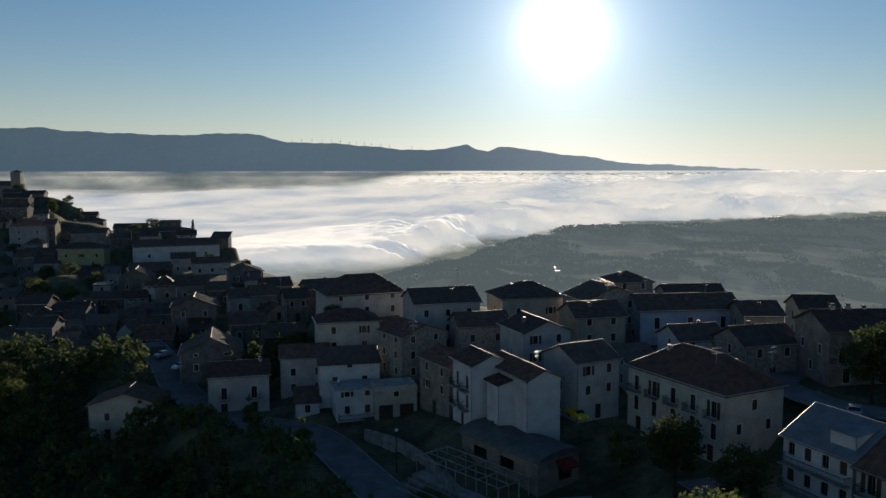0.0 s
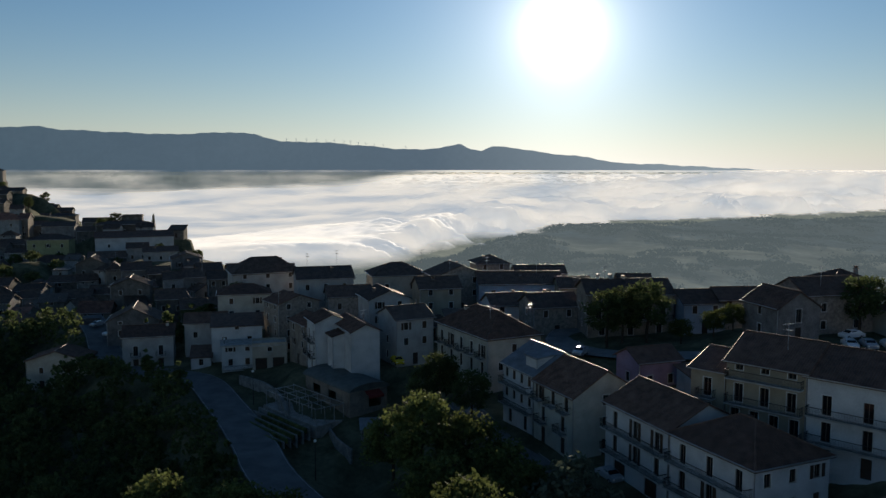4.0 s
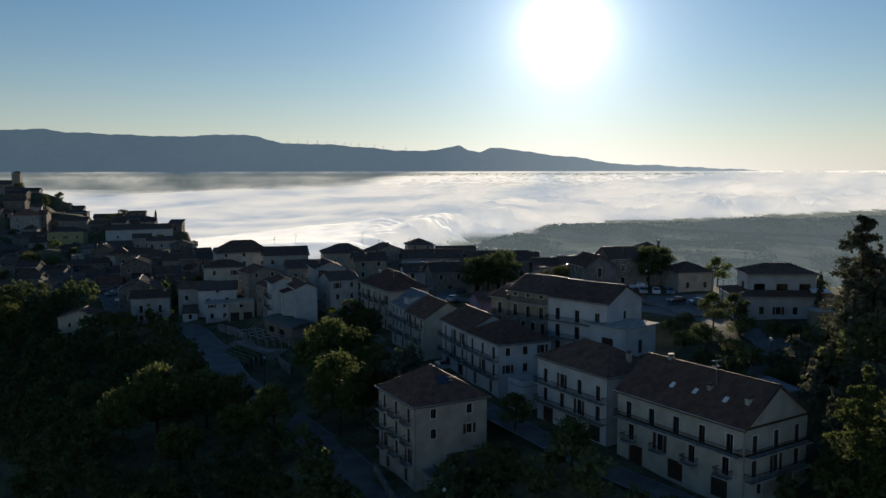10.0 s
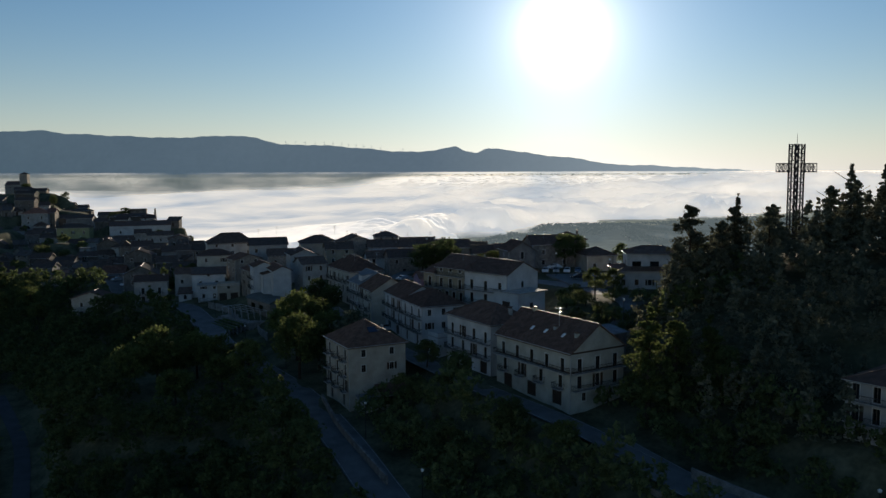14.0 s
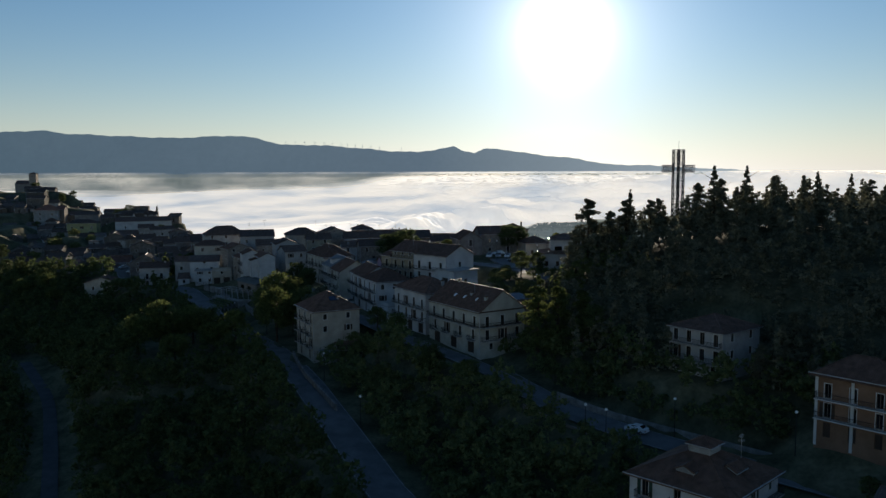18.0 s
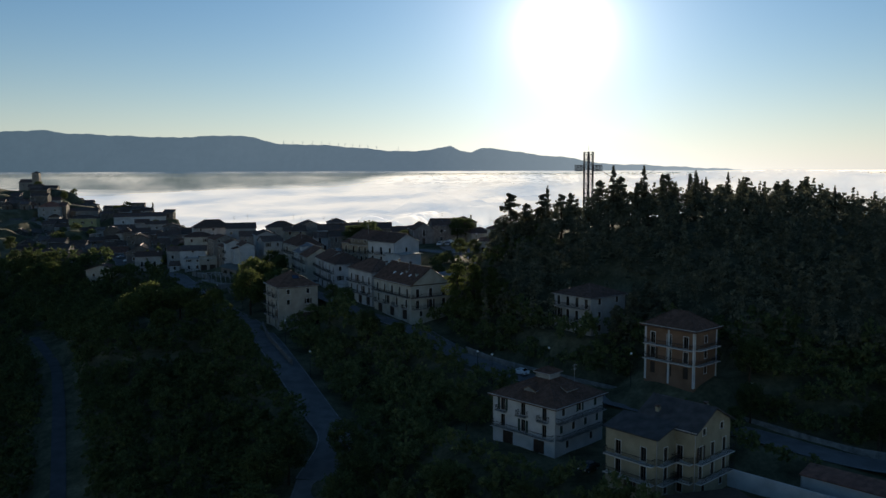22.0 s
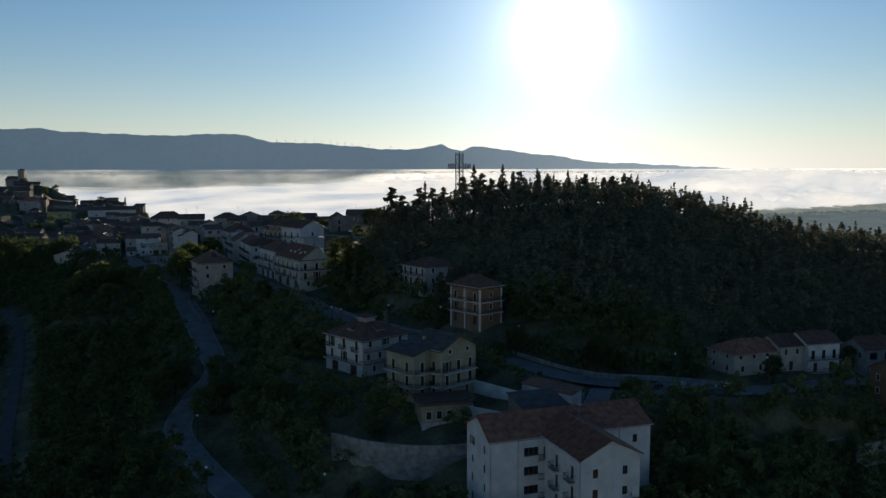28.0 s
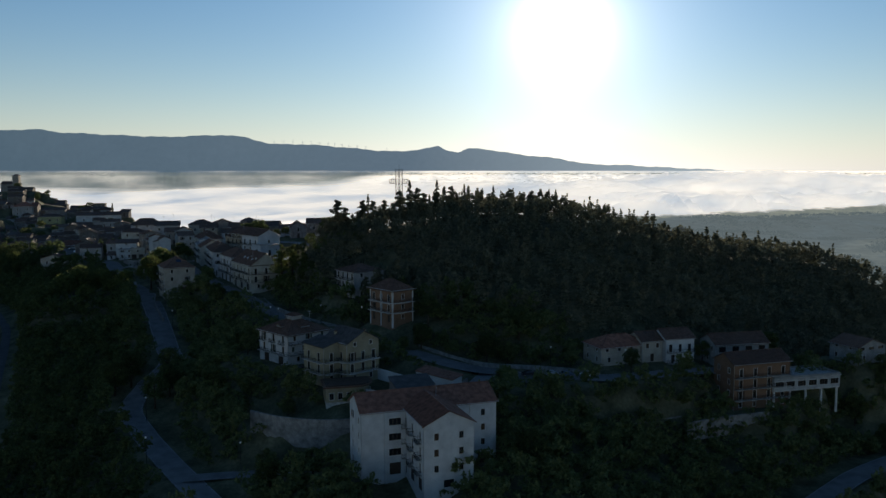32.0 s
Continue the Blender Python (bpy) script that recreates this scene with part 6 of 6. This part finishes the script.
LOW_PINE = [lambda: pine_crown(10.5, 6.0, 39, 10, 0.42, 1.7), lambda: pine_crown(9.5, 5.6, 36, 10, 0.42, 1.7), lambda: broad_crown(9.0, 7.0, 28, 13, 0.44), lambda: conifer_crown(11.0, 4.6, 9, 4, 0.42)]
LOW_LEAF = [lambda: broad_crown(7.5, 7.0, 28, 8, 0.5), lambda: broad_crown(6.0, 6.5, 26, 8, 0.48), lambda: pine_crown(9.5, 5.4, 30, 8, 0.46, 1.6), lambda: broad_crown(5.0, 5.5, 22, 8, 0.46)]
v = wood("hill_wood", "", [(100, 350, -60, 75, 4.4, 0.72, 1.02)], LOW_PINE, hill_keep, 3)
single("pine_wood", quads_mesh("pine_wood", v, M_NEEDLE), M_NEEDLE, Matrix(), "dense dark pine wood covering the hill", "wood", kind="stuff")
v = wood("left_wood", "", [(-170, 112, -170, 190, 3.9, 0.7, 1.15)], LOW_LEAF, left_keep, 4)
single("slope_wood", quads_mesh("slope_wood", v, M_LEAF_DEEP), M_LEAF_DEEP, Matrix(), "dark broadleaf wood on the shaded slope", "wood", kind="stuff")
LOW_BUSH = [lambda: broad_crown(3.2, 3.8, 14, 8, 0.38), lambda: broad_crown(4.5, 4.4, 16, 8, 0.4), lambda: broad_crown(2.4, 3.6, 12, 8, 0.36)]


def scrub_keep(X, Y):
    ok = clear_of(X, Y, 6.4)
    band = (X > np.interp(Y, [-170, -62, -14, 40, 100], [112, 80, 60, 40, 14])) & (Y < np.interp(X, [30, 60, 100, 150, 210, 320], [60, 30, 0, -40, -64, -62]))
    return ok & (band | ((X > 102) & (X < 128) & (Y > 18) & (Y < 44)))


v = wood("scrub", "", [(14, 340, -175, 62, 2.9, 0.8, 1.5)], LOW_BUSH + [lambda: broad_crown(5.5, 4.6, 18, 11, 0.36)], scrub_keep, 6)
single("scrub", quads_mesh("scrub", v, M_LEAF_DARK), M_LEAF_DARK, Matrix(), "dark bushes and scrub between the houses", "scrub", kind="stuff")


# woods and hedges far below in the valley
# grey-blue emission lays the air's haze over these trees as colour
M_FARWOOD = material("far_woods_haze_glow", (0.04, 0.05, 0.04), tint=(0.06, 0.07, 0.05), rough=1.0, vary=0.25, scale=60.0, fine=0.05, bump=0.0, spec=0.0, emit=((0.086, 0.107, 0.114), 0.86))
frng = np.random.default_rng(21)
fys = 1150 * (5200 / 1150) ** frng.random(52000)
fxs = fys * frng.uniform(-0.25, 0.75, 52000)
thick = soft_noise(fxs / 170 + 50, fys / 210 + 20) + 0.7 * soft_noise(fxs / 55 + 90, fys / 60) + 0.4 * soft_noise(fxs / 500, fys / 420 + 70)
pick = (thick > 1.08) & (fys < fog_edge(fxs) + 150)
fxs, fys = fxs[pick], fys[pick]
fzs = ground_at(fxs, fys) - 120 * np.clip((fys - fog_edge(fxs) + 120) / 460, 0, 1)
centres = np.stack(squeeze(fxs, fys, fzs + 4.0), 1)
single("far_wood", quads_mesh("far_wood", leaf_cloud(centres, np.full(len(fxs), 10.0), 5, 4.4, 0.55), M_FARWOOD), M_FARWOOD, Matrix(), "dark woods on the valley hills, haze put into their glow", "wood", kind="stuff")


# ---- the great steel cross on the hill ----
CROSS = empty("steel_cross", 141.0, 40.0, 44.5, 4, "tall open lattice steel cross on the hilltop", "cross")


def lattice(a, b, w, d, n):
    """Square lattice girder from a to b: chords and braces."""
    a, b = Vector(a), Vector(b)
    run = (b - a).normalized()
    side = Vector((1, 0, 0)) if abs(run.z) > 0.5 else Vector((0, 0, 1))
    deep = Vector((0, 1, 0))
    s = Shape()
    corner = [side * i * w / 2 + deep * j * d / 2 for i, j in ((-1, -1), (1, -1), (1, 1), (-1, 1))]
    for c in corner:
        s.bar(a + c, b + c, 0.11)
    for k in range(n + 1):
        p = a + (b - a) * k / n
        for i in range(4):
            s.bar(p + corner[i], p + corner[(i + 1) % 4], 0.05)
            if k < n:
                q = a + (b - a) * (k + 1) / n
                s.bar(p + corner[i], q + corner[(i + 1) % 4], 0.04)
                s.bar(p + corner[(i + 1) % 4], q + corner[i], 0.04)
    return s


part("upright", lattice((-0.72, 0, 0), (-0.72, 0, 21.2), 1.35, 1.3, 14), M_IRON, CROSS)
part("upright", lattice((0.72, 0, 0), (0.72, 0, 21.2), 1.35, 1.3, 14), M_IRON, CROSS)
part("crossbar", lattice((-4.2, 0, 16.2), (-1.5, 0, 16.2), 1.75, 1.3, 3), M_IRON, CROSS)
part("crossbar", lattice((1.5, 0, 16.2), (4.2, 0, 16.2), 1.75, 1.3, 3), M_IRON, CROSS)
s = Shape()
s.bar((0, 0, 21.2), (0, 0, 23.4), 0.03)
part("lightning_rod", s, M_IRON, CROSS)


# ---- walls, terraces and street furniture ----
def wall_along(name, points, top, height, thick, mat, label, category="wall", step=2.5, kind=""):
    """A wall on a smooth line; points x, y; its top follows the given heights."""
    line = along([(x, y, z) for (x, y), z in zip(points, top)], step)
    s = Shape()
    prev = None
    for i, p in enumerate(line):
        d = line[min(i + 1, len(line) - 1)] - line[max(i - 1, 0)]
        n = Vector((d.y, -d.x, 0)).normalized() * thick / 2
        k = len(s.v)
        for q, z in ((p - n, p.z - height), (p + n, p.z - height), (p + n, p.z), (p - n, p.z)):
            s.v.append((q.x, q.y, z))
        if prev is not None:
            for a, b in ((0, 1), (1, 2), (2, 3), (3, 0)):
                s.f.append((prev + a, prev + b, k + b, k + a))
                s.m.append(0)
        else:
            s.f.append((k + 3, k + 2, k + 1, k))
            s.m.append(0)
        prev = k
    s.f.append((prev, prev + 1, prev + 2, prev + 3))
    s.m.append(0)
    return single(name, s, mat, Matrix(), label, category, kind=kind)


wall_along("retaining_wall", [(-48, 149), (-40, 147.5), (-33, 145)], [13.2, 13.2, 13.6], 6.5, 0.5, M_WALL, "pale stained retaining wall below the street")
wall_along("retaining_wall", [(-13, 133), (-7, 127), (-2, 119), (1, 110)], [17.0, 17.2, 17.0, 16.4], 5.0, 0.5, M_WALL, "curved pale retaining wall beside the ramp")
for k in range(6):
    x, y = 6.4 - 0.95 * k, 102.6 - 0.85 * k
    wall_along("terrace_wall", [(x, y), (x - 4.2, y + 4.7), (x - 8.6, y + 9.6), (x - 11.5, y + 12.8)], [15.4 - 0.32 * k] * 4, 2.2, 0.35, M_WALL, "stepped concrete terrace wall below the market shed")
    wall_along("hedge", [(x - 0.5, y - 0.4), (x - 4.7, y + 4.3), (x - 9.0, y + 9.1)], [15.55 - 0.32 * k] * 3, 0.9, 0.4, M_LEAF_DARK, "low clipped green hedge on a terrace step", "hedge", 1.2)
house("hut", "small hut with a pale corrugated metal roof", 15.6, 100.6, 8, 4.6, 4.4, 13.6, 15.9, M_OLD_GREY, "shed_v", 0.5, "d1", "w1", roof_mat=M_METAL_ROOF, over=0.3, rib=0.3, pad=False, category="shed")
wall_along("garden_wall", [(9.6, 104.5), (11.4, 100.0), (14.4, 95.6)], [14.9, 14.6, 14.2], 2.6, 0.3, M_WALL, "low crumbling garden wall beside the hut")
wall_along("retaining_wall", [(112, -110), (121, -116.5), (132, -119.5), (143, -117), (150, -110)], [6.6, 7.0, 7.2, 7.4, 8.4], 7.0, 0.5, M_WALL, "curved concrete retaining wall before the pavilion")
wall_along("garden_wall", [(141, -88), (149, -95), (156, -101)], [12.0, 11.6, 11.2], 3.0, 0.3, M_WHITE, "white garden wall beside the yellow villa")
wall_along("garden_wall", [(140, -104), (148, -108), (155, -111)], [10.4, 10.0, 9.6], 3.0, 0.3, M_WHITE, "white garden wall below the yellow villa")
wall_along("kerb_wall", [(101, -22), (110, -30), (127, -44), (150, -65), (169, -79), (187, -79.5), (203, -85.5)], [17.6, 16.0, 14.8, 14.0, 11.6, 10.4, 10.4], 2.4, 0.35, M_WALL, "low pale wall along the main road")
wall_along("retaining_wall", [(94, -26), (101, -35), (112, -45)], [16.4, 15.2, 14.0], 3.5, 0.35, M_WALL, "low retaining wall on the downhill side of the road")
wall_along("kerb_wall", [(158, -106), (163, -100), (166, -94)], [9.9, 10.4, 10.6], 1.6, 0.3, M_WALL, "low wall at the road bend")
wall_along("retaining_wall", [(222, -104), (234, -99), (246, -95.5)], [1.6, 1.8, 2.0], 5.0, 0.5, M_WALL, "grey concrete wall below the orange block")
wall_along("retaining_wall", [(205, -104), (214, -101), (222, -98)], [1.0, 1.4, 1.6], 4.0, 0.5, M_WALL, "pale concrete ramp wall among bushes")
wall_along("retaining_wall", [(40, 30), (46, 12), (56, -8)], [14.2, 13.6, 11.2], 3.0, 0.4, M_WALL, "stone wall along the street below the corner house")

PERGOLA = empty("pergola", 7.2, 104.0, 15.6, 42, "open steel pergola frames over a terrace", "pergola")
for i in range(4):
    for j in range(5):
        s = Shape()
        s.bar((i * 3.2, j * 3.6, -3.0), (i * 3.2, j * 3.6, 2.6), 0.07)
        part("post", s, M_STEEL, PERGOLA)
for j in range(5):
    s = Shape()
    s.bar((-0.2, j * 3.6, 2.65), (9.8, j * 3.6, 2.65), 0.07)
    part("beam", s, M_STEEL, PERGOLA)
for i in range(4):
    s = Shape()
    s.bar((i * 3.2, -0.2, 2.78), (i * 3.2, 14.6, 2.78), 0.06)
    part("beam", s, M_STEEL, PERGOLA)
s = Shape()
s.box(-0.6, 10.4, -0.6, 15.0, -2.2, 0.0)
PERGOLA.matrix_basis = PERGOLA.matrix_basis @ Matrix.Diagonal((0.62, 1.15, 1.0, 1.0))
single("terrace", s, M_PAVING, pose(7.2, 104.0, 15.5, 0, 0, 42) @ Matrix.Diagonal((0.62, 1.15, 1.0, 1.0)), "paved terrace under the steel pergola", "terrace", kind="structure")


def car(x, y, z, turn, colour, label):
    """A small parked car: body, cabin glass, wheels, lamps."""
    ob = empty("car", x, y, z, turn, label, "car", "parked cars")
    prof = [(-2.0, 0.35), (-2.05, 0.75), (-1.85, 0.95), (-1.2, 1.02), (-0.55, 1.45), (0.9, 1.48), (1.65, 1.05), (2.0, 0.95), (2.05, 0.4)]
    b = Shape()
    n = len(prof)
    for side in (-1, 1):
        for px, pz in prof:
            b.v.append((px, side * (0.86 if pz < 1.1 else 0.68), pz))
    for i in range(n):
        j = (i + 1) % n
        b.f.append((i, j, n + j, n + i))
        b.m.append(0)
    b.f.append(tuple(reversed(range(n))))
    b.f.append(tuple(range(n, 2 * n)))
    b.m += [0, 0]
    part("body", b, M_CARPAINT[colour], ob)
    for pts in ([(-1.12, 1.06, 0.76), (-0.58, 1.42, 0.64)], [(0.96, 1.44, 0.64), (1.58, 1.1, 0.76)]):
        g = Shape()
        (xa, za, wa), (xb, zb, wb) = pts
        lift = 0.015
        g.poly([(xa, -wa, za + lift), (xa, wa, za + lift), (xb, wb, zb + lift), (xb, -wb, zb + lift)])
        part("windscreen", g, M_PANE, ob)
    for side in (-1, 1):
        g = Shape()
        g.poly([(-0.95, side * 0.83, 1.08), (1.35, side * 0.83, 1.08), (0.85, side * 0.71, 1.4), (-0.5, side * 0.71, 1.4)])
        part("side_window", g, M_PANE, ob)
        for px in (-1.25, 1.25):
            t = Shape()
            t.tube((px, side * 0.68, 0.32), (px, side * 0.9, 0.32), 0.32, 0.32, 12)
            w = part("wheel", t, M_TYRE, ob)
            r = Shape()
            r.tube((px, side * 0.9, 0.32), (px, side * 0.915, 0.32), 0.19, 0.17, 8)
            part("rim", r, M_STEEL, w)
        h = Shape()
        h.box(-2.06, -2.0, side * 0.7 - 0.14, side * 0.7 + 0.14, 0.62, 0.8)
        part("headlight", h, M_LAMPGLOBE, ob)
        h = Shape()
        h.box(2.0, 2.06, side * 0.7 - 0.12, side * 0.7 + 0.12, 0.7, 0.88)
        part("tail_light", h, M_RED, ob)
    return ob


for x, y, z, turn, c, lab in ((94, 93, 31.6, 80, 0, "white hatchback in the car park"), (97, 93, 31.6, 82, 3, "grey hatchback in the car park"), (100, 92.5, 31.6, 78, 0, "white car in the car park"), (101, 79, 31.6, 20, 2, "dark car in the car park"), (105, 77.5, 31.6, 15, 1, "blue-grey car in the car park"), (103, 92, 31.6, 80, 1, "dark blue car in the car park"), (118, 90, 31.6, 10, 2, "black car beside the hall"),
                              (97.5, 99.5, 31.8, 15, 0, "white car parked by the chapel"), (-57.5, 176.5, 16.5, 60, 0, "white car on the street"), (-64, 184, 17.4, 60, 3, "grey car on the street"), (20.5, 122.5, 22.0, 110, 5, "yellow van parked in an alley"), (53, 103, 28.2, 60, 3, "silver car by the road"), (67, 147, 28.0, 20, 0, "white car under a canopy"), (112.8, -37.5, 14.5, -42, 0, "white car on the main road"),
                              (183, -87.5, 9.6, 10, 2, "black car by the roadside"), (193, -88.5, 9.7, 10, 1, "blue car by the roadside"), (199, -89, 9.8, 10, 0, "white car by the roadside"), (189, -88, 9.7, 10, 3, "grey car by the roadside"), (50.5, 66, 20.6, 112, 3, "grey car before the garages"), (120, -84, 9.8, 45, 2, "dark car beside the villa"), (252, -66, 8.8, 20, 0, "white car by the roadside"), (126, -126, -3.8, 10, 3, "pale car on the lane")):
    car(x, y, z, turn, c, lab + " facing the road")


def lamp(x, y, h=6.5):
    z = float(ground_at(np.array([x]), np.array([y]))[0])
    ob = empty("street_lamp", x, y, z, 0, "dark iron street lamp with a white globe", "street lamp", "street lamps")
    s = Shape()
    s.tube((0, 0, -0.5), (0, 0, h), 0.09, 0.05, 8)
    part("pole", s, M_IRON, ob)
    s = Shape()
    n, r = 10, 0.25
    for i in range(n):
        a0, a1 = math.pi * i / n, math.pi * (i + 1) / n
        for j in range(12):
            b0, b1 = 2 * math.pi * j / 12, 2 * math.pi * (j + 1) / 12
            s.poly([(r * math.sin(a) * math.cos(b), r * math.sin(a) * math.sin(b), h + 0.3 + r * math.cos(a)) for a, b in ((a0, b0), (a1, b0), (a1, b1), (a0, b1))])
    part("globe", s, M_LAMPGLOBE, ob, "white globe", smooth=True)


for x, y in ((48.5, 97.5), (-18.5, 142), (-7, 119), (9, 92), (-47, 160), (27, 58), (51, 9), (62, -16), (103, -42), (106, -44.5), (119, -39), (134, -53), (154, -66), (172, -79), (96, 86), (107, 68), (113, 93), (103, 33), (78, -88), (88, -116), (112, -121), (150, -121), (190, -80), (210, -85)):
    lamp(x, y)


# ---- roof details ----
def on_roof(name, label, category, house_ob, u, v, z, size, mat, pitch, turn=0):
    """A flat thing lying on a roof slope in the frame of its house."""
    s = Shape()
    s.box(-size[0] / 2, size[0] / 2, -size[1] / 2, size[1] / 2, 0.0, size[2])
    single(name, s, mat, house_ob.matrix_basis @ pose(u, v, z, 0, 0, turn) @ pose(0, 0, 0, pitch, 0, 0), label, category, "roof lights")


for v in (4.8, 9.6, 13.4):
    on_roof("skylight", "small pale skylight in a tile roof", "skylight", BIG, 2.6, v, 11.65, (0.6, 0.9, 0.1), M_LAMPGLOBE, -34.5, 90)
for x, y, z in ((61, 124, 38.6), (-6, 178, 35.6), (3, 168, 37.4), (24, 172, 37.2), (31, 153, 36.8), (40, 161, 36.5), (52, 161, 35.6), (80, 36, 32.6), (70, 60, 39.6), (45, 110, 33.6), (38, 112, 33.0), (95, 106, 40.8), (112, 70, 41.2), (-40, 200, 31.6), (-72, 218, 31.8), (120, -68, 21.8), (86, 8, 33.6), (14, 121, 30.6), (-5, 135, 32.5), (158, -134, 18.0)):
    aerial(x, y, z, 2.4, (x * 17) % 90)
on_roof("skylight", "large pale skylight panel on the hall roof", "skylight", HALL, 16.2, 1.6, 5.35, (3.6, 2.0, 0.1), M_LAMPGLOBE, 14)
CUBE_PANEL = Shape()
CUBE_PANEL.box(-1.0, 1.0, -0.75, 0.75, 0, 0.1)
single("solar_panel", CUBE_PANEL, M_SOLAR, pose(46.7, 21.4, 13.5, 0, 0, 28) @ pose(6.4, 3.4, 14.75, 33, 0, 0), "dark solar panel on the corner house roof", "solar panel")
